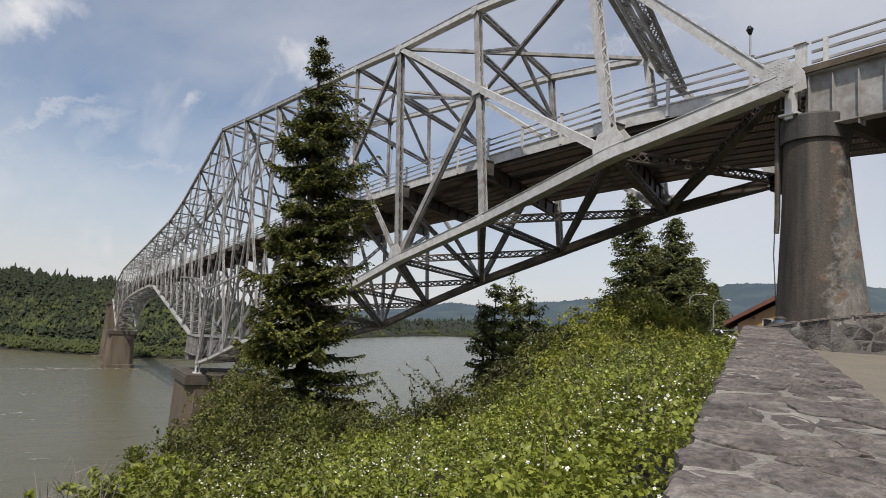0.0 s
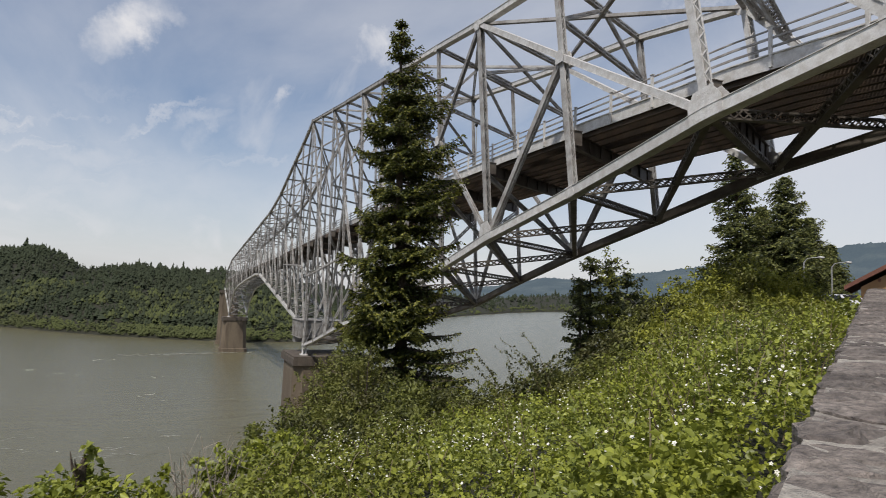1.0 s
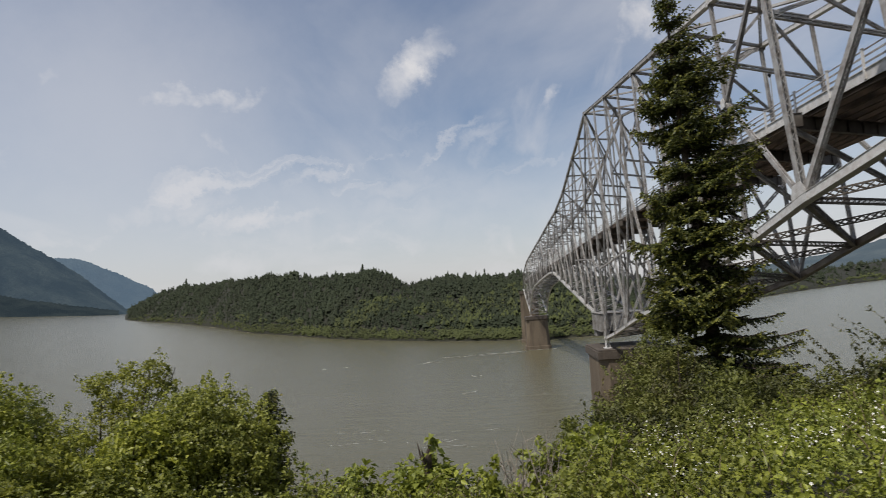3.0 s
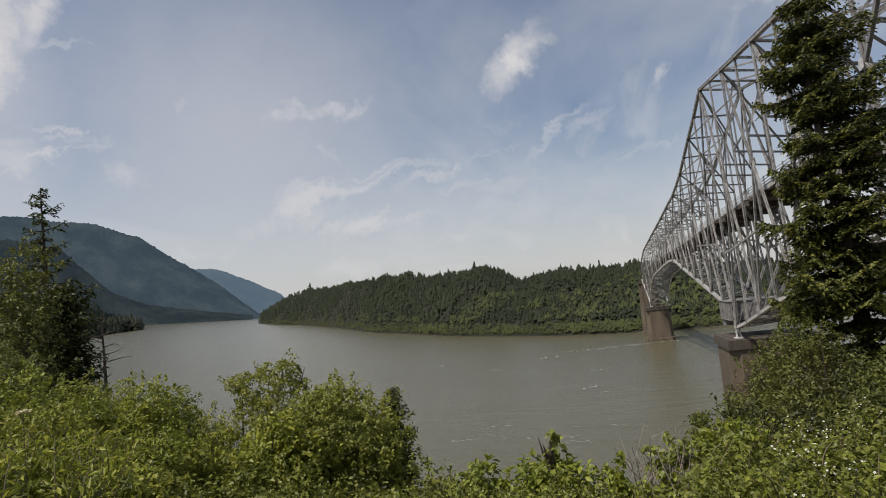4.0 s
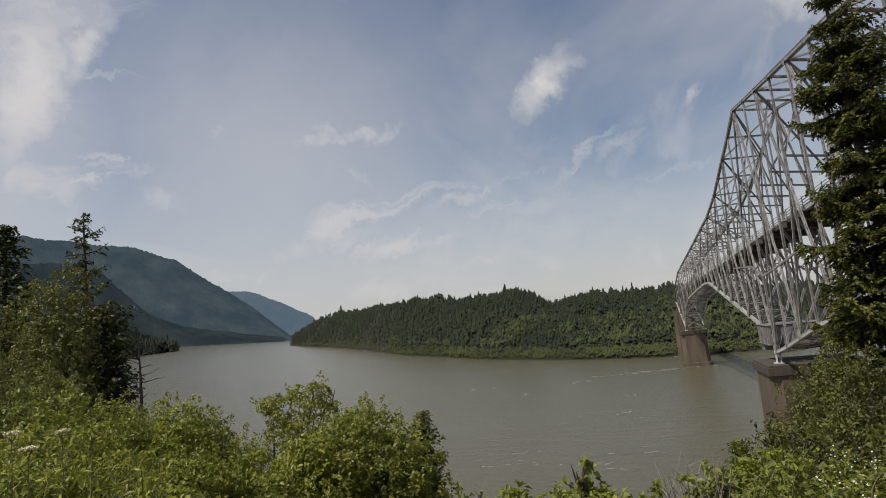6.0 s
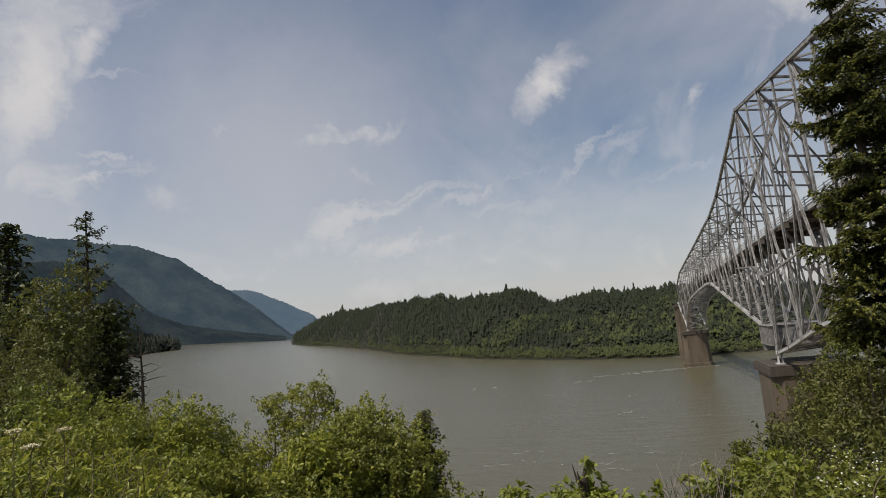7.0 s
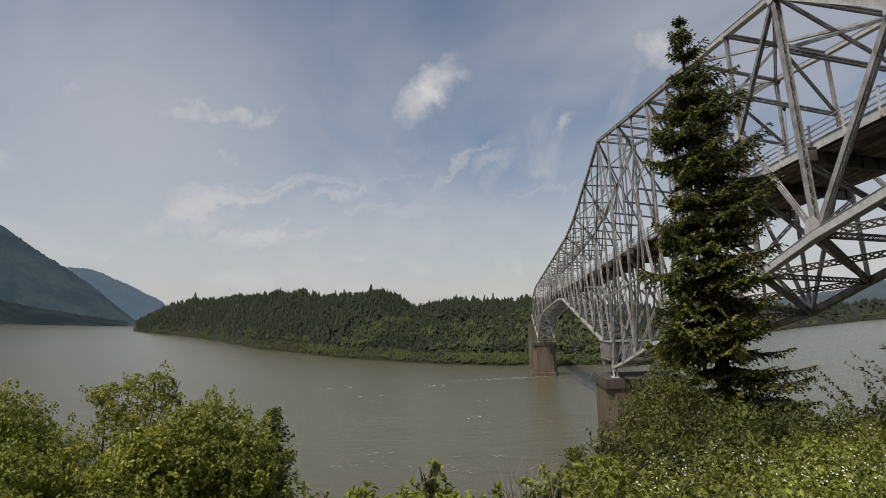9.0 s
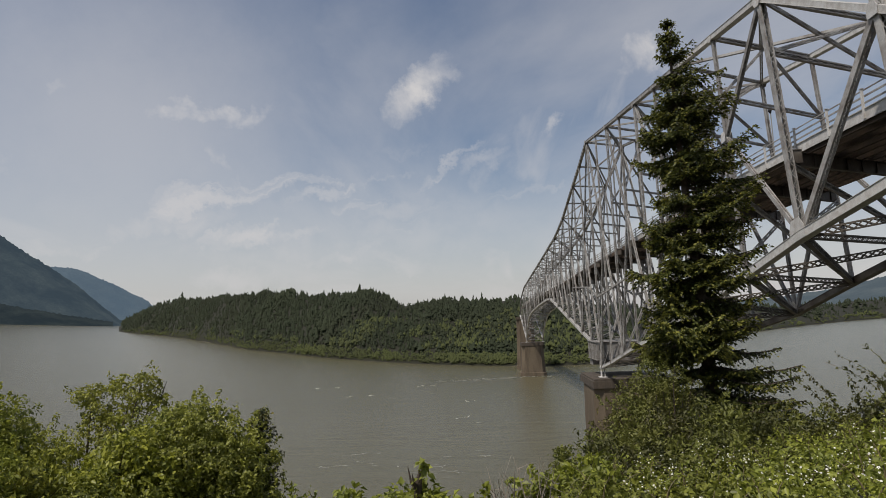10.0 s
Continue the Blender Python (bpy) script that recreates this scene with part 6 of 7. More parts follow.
def canes(name, label, rows, seed, material, leaf, category, slim=0.55):
    """Long arching shoots with leaves along them, each from its own foot."""
    rng = np.random.default_rng(seed)
    acc = Acc()
    cs, al = [], []
    for (x, y, z, length, lean) in rows:
        a = rng.uniform(0, 6.28)
        s = np.linspace(0, 1, 6)
        out = np.array((math.cos(a), math.sin(a), 0))
        path = np.array((x, y, z)) + out * (s ** 1.6 * length * lean)[:, None] + np.array((0, 0, 1.0)) * ((s - 0.35 * s ** 2) * length)[:, None]
        acc.tube(path, list(0.006 * (1 - 0.8 * s) + 0.0015), 4, caps=False)
        n = max(8, int(length * 1.7 / leaf))
        t = rng.uniform(0.2, 1, n)
        cs.append(np.stack([np.interp(t, s, path[:, c]) for c in range(3)], 1) + rng.normal(size=(n, 3)) * 0.025)
        al.append(rng.normal(size=(n, 3)) + np.array((0, 0, 0.4)))
    ob = thing(name, label, category, rows[0][:3], kind="stuff")
    inv = Matrix.Translation(-Vector(rows[0][:3]))
    c = np.concatenate(cs)
    n = len(c)
    part("shoots", acc, CANE, ob).matrix_parent_inverse = inv
    size = leaf * rng.uniform(0.6, 1.3, n)
    part("foliage", leaf_mesh("foliage", c, np.concatenate(al), np.array((0, 0, 1.0)) + rng.normal(size=(n, 3)) * 0.7, size, size * slim), material, ob).matrix_parent_inverse = inv
    return ob


CANE = surface("green_brown_cane", (0.13, 0.11, 0.05), (0.20, 0.14, 0.08), 0.7, 0.0, 8, 40, 0.1, 0.6)


def canopy(az, r):
    p = polar(az, r)
    return ground_z(p.x, p.y) + 0.60 + 0.42 * noise.noise(Vector((p.x * 0.7, p.y * 0.7, 8.0))) + 0.34 * noise.noise(Vector((p.x * 2.1, p.y * 2.1, 1.0))) + 0.17 * noise.noise(Vector((p.x * 5.3, p.y * 5.3, 4.0)))


def build_brambles():
    rng = np.random.default_rng(70)
    n = 165000
    az = rng.uniform(-66, 57.5, n)
    edge = np.array([lerp_table(BANK, 1, a) for a in az])
    far = np.minimum(edge + 7, np.where((az > 35) & (az < 49), 13.0, 26))
    r = 1.9 + (far - 1.9) * rng.uniform(0, 1, n) ** 1.0
    x, y = r * np.sin(np.radians(az)), r * np.cos(np.radians(az))
    a = radians(WALL_AZ)
    across = x * math.cos(a) - y * math.sin(a)
    keep = across < -0.30
    az, r, x, y = az[keep], r[keep], x[keep], y[keep]
    z = np.array([canopy(p, q) for p, q in zip(az, r)])
    n = len(z)
    z -= rng.exponential(0.16, n)
    # hollows between the canes
    pit = np.array([noise.noise(Vector((u * 2.6, v * 2.6, 12.0))) for u, v in zip(x, y)])
    z -= np.clip(-0.10 - pit, 0, 0.5) * 1.1
    c = np.stack([x, y, z], 1)
    size = np.interp(r, [2, 4, 8, 14, 26], [0.047, 0.052, 0.062, 0.082, 0.14]) * rng.uniform(0.45, 1.5, n)
    nor = np.array((0, 0, 1.0)) + rng.normal(size=(n, 3)) * 0.72
    along = rng.normal(size=(n, 3)) * np.array((1, 1, 0.6))
    # near the terrace the leaflets stand in threes
    near = (r < 8.5) & (np.arange(n) % 4 != 0)
    rest = r >= 8.5
    # leaves on the brow take the shaded colour, chosen by bearing
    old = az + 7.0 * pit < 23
    # shade in the hollow below the bridge, painted as darker leaves
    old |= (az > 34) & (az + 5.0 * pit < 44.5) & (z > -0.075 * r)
    for pick, material, label in ((rest & ~old, BRAMBLE, "thick bright green blackberry brambles covering the bank"), (rest & old, BRAMBLE_SHADED, "brambles on the bank in a green darkened for shade")):
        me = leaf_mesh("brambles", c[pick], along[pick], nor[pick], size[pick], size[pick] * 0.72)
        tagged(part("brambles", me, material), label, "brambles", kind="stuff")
    al = along[near] / np.linalg.norm(along[near], axis=1, keepdims=True)
    no = nor[near] / np.linalg.norm(nor[near], axis=1, keepdims=True)
    al = al - no * np.sum(al * no, 1, keepdims=True)
    al = al / np.linalg.norm(al, axis=1, keepdims=True)
    sd = np.cross(no, al)
    cs, als, nos, szs = [], [], [], []
    for turn, k in ((0.0, 1.0), (1.25, 0.8), (-1.25, 0.8)):
        w = al * math.cos(turn) + sd * math.sin(turn)
        sz = size[near] * 0.68 * k * rng.uniform(0.8, 1.2, len(w))
        cs.append(c[near] + w * (sz * 0.55)[:, None])
        als.append(w - no * 0.15)
        nos.append(no + rng.normal(size=no.shape) * 0.16)
        szs.append(sz)
    sz = np.concatenate(szs)
    c3, a3, n3, shaded3 = np.concatenate(cs), np.concatenate(als), np.concatenate(nos), np.tile(old[near], 3)
    for pick, material, label in ((~shaded3, BRAMBLE, "blackberry leaves in threes beside the stone wall"), (shaded3, BRAMBLE_SHADED, "blackberry leaves in threes above the river, darkened for shade")):
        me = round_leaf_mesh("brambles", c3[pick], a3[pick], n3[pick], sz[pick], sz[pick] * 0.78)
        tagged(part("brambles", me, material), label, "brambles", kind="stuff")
    # the thicket goes on to the foot of the wall
    low_rng = np.random.default_rng(75)
    m = 9000
    az, r = low_rng.uniform(-80, 57, m), 2.1 * np.sqrt(low_rng.uniform(0.02, 1, m))
    x, y = r * np.sin(np.radians(az)), r * np.cos(np.radians(az))
    foot = x * math.cos(a) - y * math.sin(a) < -0.36
    x, y, az = x[foot], y[foot], az[foot]
    z = np.array([canopy(max(q, -66), 1.9) for q in az]) - 0.08 - low_rng.exponential(0.12, len(az))
    m = len(az)
    size = 0.05 * low_rng.uniform(0.6, 1.5, m)
    me = leaf_mesh("brambles", np.stack([x, y, z], 1), low_rng.normal(size=(m, 3)) * np.array((1, 1, 0.5)), np.array((0, 0, 1.0)) + low_rng.normal(size=(m, 3)) * 0.6, size, size * 0.75)
    tagged(part("brambles", me, BRAMBLE), "blackberry brambles at the foot of the stone wall", "brambles", kind="stuff")
    # shoots that stand out of the thicket
    rows = []
    for k in range(1100):
        az = rng.uniform(-18, 56)
        edge = float(lerp_table(BANK, 1, az))
        r = rng.uniform(3.0, min(edge + 0.5, 18)) if k % 2 else min(edge, 16) * rng.uniform(0.85, 1.02)
        p = polar(az, r)
        if p.x * math.cos(a) - p.y * math.sin(a) > -0.5:
            continue
        rows.append((p.x, p.y, canopy(az, r) - 0.15, rng.uniform(0.22, 0.55), rng.uniform(0.15, 0.6)))
    for k in range(260):
        az, r = rng.uniform(38, 56), rng.uniform(4.5, 15)
        p = polar(az, r)
        if p.x * math.cos(a) - p.y * math.sin(a) < -0.5:
            rows.append((p.x, p.y, canopy(az, r) - 0.2, rng.uniform(0.4, 0.85), rng.uniform(0.1, 0.45)))
    canes("bramble_shoots", "arching leafy bramble shoots above the thicket", rows, 71, BRAMBLE, 0.058, "brambles")
    rows = []
    for k in range(34):
        p = polar(rng.uniform(28.5, 34.5), rng.uniform(13.5, 15.5))
        rows.append((p.x, p.y, ground_z(p.x, p.y) + 0.3, rng.uniform(1.5, 2.8), rng.uniform(0.25, 0.6)))
    canes("arching_shrub", "dark shrub with long thin arching sprays", rows, 72, SHRUB_DARK, 0.085, "shrub")
    rows = []
    for k in range(46):
        p = polar(rng.uniform(-0.5, 5.0), rng.uniform(8.0, 9.5))
        rows.append((p.x, p.y, ground_z(p.x, p.y) + 0.25, rng.uniform(0.7, 1.3), rng.uniform(0.2, 0.7)))
    dead = thing("dry_twigs", "bare dry grey twigs on the brow of the bank", "twigs", rows[0][:3], kind="stuff")
    acc = Acc()
    for x, y, z, l, lean in rows:
        q = rng.uniform(0, 6.28)
        tip = np.array((x + l * lean * math.cos(q), y + l * lean * math.sin(q), z + l))
        acc.tube([(x, y, z), (np.array((x, y, z)) + tip) / 2 + rng.normal(size=3) * 0.04, tip], [0.013, 0.009, 0.003], 4)
        for j in range(4):
            f = rng.uniform(0.3, 0.9)
            o = np.array((x, y, z)) * (1 - f) + tip * f
            acc.tube([o, o + rng.normal(size=3) * 0.13 + (0, 0, 0.14)], [0.006, 0.002], 3)
    part("twig_tangle", acc, DRY, dead).matrix_parent_inverse = Matrix.Translation(-Vector(rows[0][:3]))
    rows = []
    for k in range(190):
        p = polar(rng.uniform(-60, -42), rng.uniform(5.0, 9.0))
        rows.append((p.x, p.y, ground_z(p.x, p.y) + 0.2, rng.uniform(0.7, 1.25), rng.uniform(0.1, 0.35)))
    canes("tall_herbs", "tall leafy herbs with long narrow leaves on the bank", rows, 73, HERB, 0.11, "herbs", 0.24)
    # blossom in loose heads
    heads = 1050
    az = rng.uniform(12, 57, heads)
    edge = np.array([lerp_table(BANK, 1, q) for q in az])
    r = 2.9 + (np.minimum(edge, 16) - 2.9) * rng.uniform(0, 1, heads) ** 0.9
    cs = []
    for p, q in zip(az, r):
        v = polar(p, q)
        if v.x * math.cos(a) - v.y * math.sin(a) > -0.35:
            continue
        zz = canopy(p, q) + 0.07
        if noise.noise(Vector((v.x * 0.8, v.y * 0.8, 21.0))) < rng.uniform(-0.25, 0.25):
            continue
        for k in range(rng.integers(1, 6)):
            centre = np.array((v.x, v.y, zz)) + rng.normal(size=3) * np.array((0.07, 0.07, 0.06))
            face = np.array((-v.x, -v.y, 0.0)) / q * 0.5 + np.array((0, 0, 0.8)) + rng.normal(size=3) * 0.5
            face = face / np.linalg.norm(face)
            side = np.cross(face, (0.3, 0.9, 0.2))
            side = side / np.linalg.norm(side)
            rise = np.cross(face, side)
            size = rng.uniform(0.006, 0.011)
            for j in range(5):
                w = j * 2 * math.pi / 5
                cs.append((centre, side * math.cos(w) + rise * math.sin(w) + face * 0.25, face, size))
    c = np.array([q[0] + q[1] * q[3] * 0.7 for q in cs])
    al, fc, sz = np.array([q[1] for q in cs]), np.array([q[2] for q in cs]), np.array([q[3] for q in cs])
    me = leaf_mesh("petals", c, al, fc, sz * 1.15, sz * 0.95)
    tagged(part("bramble_blossom", me, BLOSSOM), "small white blackberry blossom in loose heads", "blossom", kind="stuff")


DRY = surface("dry_grey_twig", (0.30, 0.26, 0.21), (0.20, 0.16, 0.12), 0.9, 0.0, 8, 40, 0.2, 0.6)
build_trees()
build_bushes()
build_brambles()


# ---- stone walls and terrace ----
def along_wall(ahead, across, z):
    a = radians(WALL_AZ)
    return np.array((ahead * math.sin(a) + across * math.cos(a), ahead * math.cos(a) - across * math.sin(a), z))


def wall_top(ahead):
    return -0.48 + 0.06 * ahead


def rubble(rng, s0, s1, t0, t1, size, stretch, joint):
    """Irregular stones that fill the strip from s0 to s1 and t0 to t1: each is the ground nearest to its own point, less half a joint."""
    pts = []
    for i in range(int((s1 - s0) * (t1 - t0) / (size * size * stretch) * 14)):
        p = np.array((rng.uniform(s0, s1), rng.uniform(t0, t1)))
        if all(math.hypot(p[0] - q[0], (p[1] - q[1]) / stretch) > size * 0.80 for q in pts):
            pts.append(p)
    cells = []
    for i, p in enumerate(pts):
        g = joint * rng.uniform(0.4, 1.6)
        poly = [np.array(v) for v in ((s0, t0), (s1, t0), (s1, t1), (s0, t1))]
        for j, q in enumerate(pts):
            d = (q - p) * np.array((1, 1 / stretch ** 2))
            if i == j or abs(q[0] - p[0]) > size * 4:
                continue
            d = d / np.linalg.norm(d)
            lim = d @ ((p + q) / 2) - g
            out = []
            for k in range(len(poly)):
                u, v = poly[k], poly[(k + 1) % len(poly)]
                du, dv = d @ u - lim, d @ v - lim
                if du <= 0:
                    out.append(u)
                if du * dv < 0:
                    out.append(u + (v - u) * du / (du - dv))
            poly = out
            if len(poly) < 3:
                break
        if len(poly) >= 3:
            cells.append(poly)
    return cells


def stone_mesh(rng, place, poly, depth, coarse=1.0):
    """A rough stone with a chipped rim and a lumpy face: place(s, t, d) gives the point, d towards the eye."""
    c = sum(poly) / len(poly)
    rim = []
    for k in range(len(poly)):
        u, v = poly[k], poly[(k + 1) % len(poly)]
        n = int(np.clip(np.linalg.norm(v - u) / 0.05, 1, 6))
        for i in range(n):
            p = u + (v - u) * i / n
            rim.append(p + (c - p) * (0.08 if i == 0 and n > 1 else 0.0) + rng.normal(size=2) * 0.007 * coarse)
    m = len(rim)
    lift = rng.uniform(-0.003, 0.012)
    tilt = rng.normal(size=2) * 0.02 * coarse
    pts = [place(p[0], p[1], -depth) for p in rim]
    for f, drop, rough in ((1.0, 0.007, 0.003), (0.90, 0.0, 0.005), (0.55, -0.003, 0.007)):
        for p in rim:
            q = c + (p - c) * f
            pts.append(place(q[0], q[1], lift - drop + float((q - c) @ tilt) + rng.normal() * rough * coarse))
    pts.append(place(c[0], c[1], lift + rng.uniform(0.0, 0.008)))
    faces = []
    for k in range(m):
        q = (k + 1) % m
        faces += [(g * m + k, g * m + q, g * m + m + q, g * m + m + k) for g in range(3)] + [(3 * m + k, 3 * m + q, 4 * m)]
    acc = Acc()
    acc.add(pts, faces)
    return acc


def build_walls():
    rng = np.random.default_rng(80)
    x0, x1 = -0.20, 0.62
    acc = Acc()
    n = 40
    pts, faces = [], []
    for i in range(n + 1):
        h = -2.0 + 18.6 * i / n
        zt = wall_top(h) - 0.003
        for c, z in ((x0 + 0.02, zt - 1.3), (x0 + 0.02, zt), (x1 - 0.02, zt), (x1 - 0.02, zt - 1.3)):
            pts.append(along_wall(h, c, z))
    for i in range(n):
        for j in range(3):
            faces.append((i * 4 + j, i * 4 + j + 1, i * 4 + j + 5, i * 4 + j + 4))
    faces += [(0, 1, 2, 3), (n * 4 + 3, n * 4 + 2, n * 4 + 1, n * 4)]
    acc.add(pts, faces)
    wall = tagged(part("wall_terrace", acc, MORTAR), "low thick wall of rough grey stones in pale mortar", "stone wall", kind="structure")
    for s_from, s_to, size in ((-1.6, 7.0, 0.30), (7.0, 16.5, 0.42)):
        for poly in rubble(rng, s_from, s_to, x0, x1, size, 1.25, 0.0095):
            part("stone", stone_mesh(rng, lambda s, t, d: along_wall(s, t, wall_top(s) + d), poly, 0.09), STONE, wall)
    # side courses towards the brambles
    for poly in rubble(rng, 0.0, 8.0, 0.04, 0.50, 0.24, 0.8, 0.008):
        part("stone", stone_mesh(rng, lambda s, t, d: along_wall(s, x0 - d, wall_top(s) - t), poly, 0.05), STONE, wall)
    # second wall round the pier
    ends = [polar(59.6, 16.4), polar(64, 15.6), polar(69, 15.8), polar(78, 17.5)]
    tops = [0.52, 0.74, 0.96, 1.2]
    low_z = [-0.1, 0.05, 0.3, 0.5]
    for i in range(3):
        p, q = ends[i], ends[i + 1]
        d = (q - p).normalized()
        back = Vector((d.y, -d.x, 0)) * -1
        if back.dot(p) < 0:
            back = -back
        acc = Acc()
        th = 0.45
        pts = []
        for v, zt, zb in ((p, tops[i], low_z[i] - 0.5), (q, tops[i + 1], low_z[i + 1] - 0.5)):
            for w, z in ((v, zb), (v, zt), (v + back * th, zt), (v + back * th, zb)):
                pts.append((w.x, w.y, z))
        acc.add(pts, [(0, 1, 5, 4), (1, 2, 6, 5), (2, 3, 7, 6), (0, 3, 2, 1), (4, 5, 6, 7)])
        w2 = tagged(part("wall_pier_%d" % (i + 1), acc, DARK_MORTAR), "low wall of dark weathered stones with pale lime stains", "stone wall", kind="structure")
        length = (q - p).length
        nrm = np.array(-back)

        def place(a, t, e, p=p, d=d, i=i, length=length, nrm=nrm):
            k = a / length
            zt, zb = tops[i] + (tops[i + 1] - tops[i]) * k, low_z[i] + (low_z[i + 1] - low_z[i]) * k - 0.1
            return np.array((p.x + d.x * a, p.y + d.y * a, zb + (zt - zb) * t / 0.8)) + nrm * e

        for poly in rubble(rng, 0.0, length, 0.0, 0.8, 0.26, 0.9, 0.009):
            part("stone", stone_mesh(rng, place, poly, 0.04, 0.45), STONE_DARK, w2)

        def cap(a, t, e, p=p, d=d, i=i, length=length, back=back):
            k = a / length
            zt = tops[i] + (tops[i + 1] - tops[i]) * k
            b = back * (t - 0.04)
            return np.array((p.x + d.x * a + b.x, p.y + d.y * a + b.y, zt + 0.03 + e))

        for poly in rubble(rng, 0.0, length, 0.0, 0.5, 0.40, 1.2, 0.008):
            part("stone", stone_mesh(rng, cap, poly, 0.05), STONE, w2)
    acc = Acc()
    pts = []
    for h, c in ((-3, 0.55), (16.5, 0.55), (40, 10), (40, 30), (-3, 16)):
        pts.append(along_wall(h, c, -0.90 + 0.06 * h))
    acc.add(pts, [(4, 3, 2, 1, 0)])
    tagged(part("pavement", acc, PAVING), "pale sandy pavement of the terrace", "pavement", kind="structure")


STONE_DARK = surface("dark_weathered_stone", (0.060, 0.050, 0.044), (0.40, 0.37, 0.32), 0.85, 0.0, 2.0, 22, 0.8, 0.65, 0.60, (1, 1, 0.5), grain=0.3)
build_walls()


# ---- car park and building behind the bridge end ----
BRICK = surface("tan_brick", (0.42, 0.25, 0.12), (0.33, 0.19, 0.09), 0.85, 0.0, 1.2, 26, 0.3, 0.6)
ROOF = surface("brown_roof_boards", (0.17, 0.065, 0.040), (0.11, 0.045, 0.03), 0.7, 0.0, 1.5, 20, 0.2, 0.6)
GLASS_DARK = surface("dark_window_glass", (0.02, 0.022, 0.025), (0.03, 0.03, 0.035), 0.08, 0.0, 1, 10, 0.0, 0.3)
TRIM = surface("cream_trim_paint", (0.62, 0.55, 0.42), (0.5, 0.44, 0.34), 0.6, 0.0, 2, 20, 0.05, 0.5)
LAMP_METAL = surface("galvanised_lamp_post", (0.42, 0.42, 0.40), (0.32, 0.31, 0.29), 0.45, 0.5, 2, 20, 0.05, 0.5)
CAR_WHITE = surface("white_car_paint", (0.75, 0.75, 0.74), (0.70, 0.70, 0.69), 0.2, 0.0, 1, 10, 0.0, 0.3)
CAR_GREY = surface("dark_grey_car_paint", (0.07, 0.08, 0.09), (0.06, 0.065, 0.075), 0.2, 0.3, 1, 10, 0.0, 0.3)
TYRE = surface("tyre_rubber", (0.02, 0.02, 0.02), (0.03, 0.03, 0.03), 0.9, 0.0, 5, 30, 0.1, 0.5)


def build_house():
    mid_az, r = 59.0, 60.0
    c = polar(mid_az, r)
    a = radians(mid_az)
    right, back = Vector((math.cos(a), -math.sin(a), 0)), Vector((math.sin(a), math.cos(a), 0))
    ob = thing("house", "tan brick building with a broad brown overhanging roof", "building", (c.x, c.y, -0.6))
    inv = Matrix.Translation((-c.x, -c.y, 0.6))

    def P(s, d, z):
        v = c + right * s + back * d
        return (v.x, v.y, z)

    def slab(name, outline, d0, d1, material, parent=None, label=""):
        acc = Acc()
        n = len(outline)
        acc.add([P(s, d0, z) for s, z in outline] + [P(s, d1, z) for s, z in outline], [tuple(range(n)), tuple(range(2 * n - 1, n - 1, -1))] + [(i, n + i, n + (i + 1) % n, (i + 1) % n) for i in range(n)])
        o = part(name, acc, material, parent or ob, label)
        if parent is None:
            o.matrix_parent_inverse = inv
        return o

    slab("wall", [(-1.7, -0.8), (6.6, -0.8), (6.6, 2.3), (2.5, 4.55), (-1.7, 2.0)], 0, 11, BRICK)
    slab("roof", [(-2.8, 1.72), (2.5, 4.95), (2.5, 5.35), (-2.8, 2.05)], -0.9, 11.8, ROOF, None, "brown roof slope with a deep fascia board")
    slab("roof", [(2.5, 4.95), (7.8, 1.72), (7.8, 2.05), (2.5, 5.35)], -0.9, 11.8, ROOF)
    win = slab("window", [(0.30, 1.90), (0.92, 1.90), (0.92, 2.50), (0.30, 2.50)], -0.02, 0.05, GLASS_DARK, None, "small dark window")
    for o in (((0.22, 1.82), (1.00, 1.82), (1.00, 1.90), (0.22, 1.90)), ((0.22, 2.50), (1.00, 2.50), (1.00, 2.58), (0.22, 2.58)), ((0.22, 1.90), (0.30, 1.90), (0.30, 2.50), (0.22, 2.50)), ((0.92, 1.90), (1.00, 1.90), (1.00, 2.50), (0.92, 2.50))):
        f = slab("frame", o, -0.06, -0.01, TRIM, win)
        f.matrix_parent_inverse = Matrix.Identity(4)
    for s in (-0.45, 1.6):
        slab("wall_lamp", [(s - 0.08, 2.45), (s + 0.08, 2.45), (s + 0.11, 2.70), (s - 0.11, 2.70)], -0.2, 0.0, ROOF, None, "small dark wall lamp")


def street_lamp(az, r, top_el, seed):
    base = on_ground(az, r)
    h = r * math.tan(radians(top_el)) - base[2]
    ob = thing("street_lamp", "tall grey street lamp with a curved arm in the car park", "street lamp", base, "car park lamps")
    acc = Acc()
    acc.tube([(0, 0, -0.1), (0, 0, h - 0.5)], [0.09, 0.06], 10)
    part("post", acc, LAMP_METAL, ob)
    a = radians(az)
    rx, ry = math.cos(a), -math.sin(a)
    acc = Acc()
    acc.tube([(0, 0, h - 0.5), (rx * 0.25, ry * 0.25, h - 0.12), (rx * 0.7, ry * 0.7, h), (rx * 1.15, ry * 1.15, h + 0.02)], [0.05, 0.045, 0.04, 0.035], 8)
    part("arm", acc, LAMP_METAL, ob)
    acc = Acc()
    acc.tube([(rx * 1.1, ry * 1.1, h + 0.02), (rx * 1.3, ry * 1.3, h + 0.04), (rx * 1.6, ry * 1.6, h), (rx * 1.7, ry * 1.7, h - 0.02)], [0.05, 0.12, 0.11, 0.04], 8)
    part("lamp_head", acc, LAMP_METAL, ob)


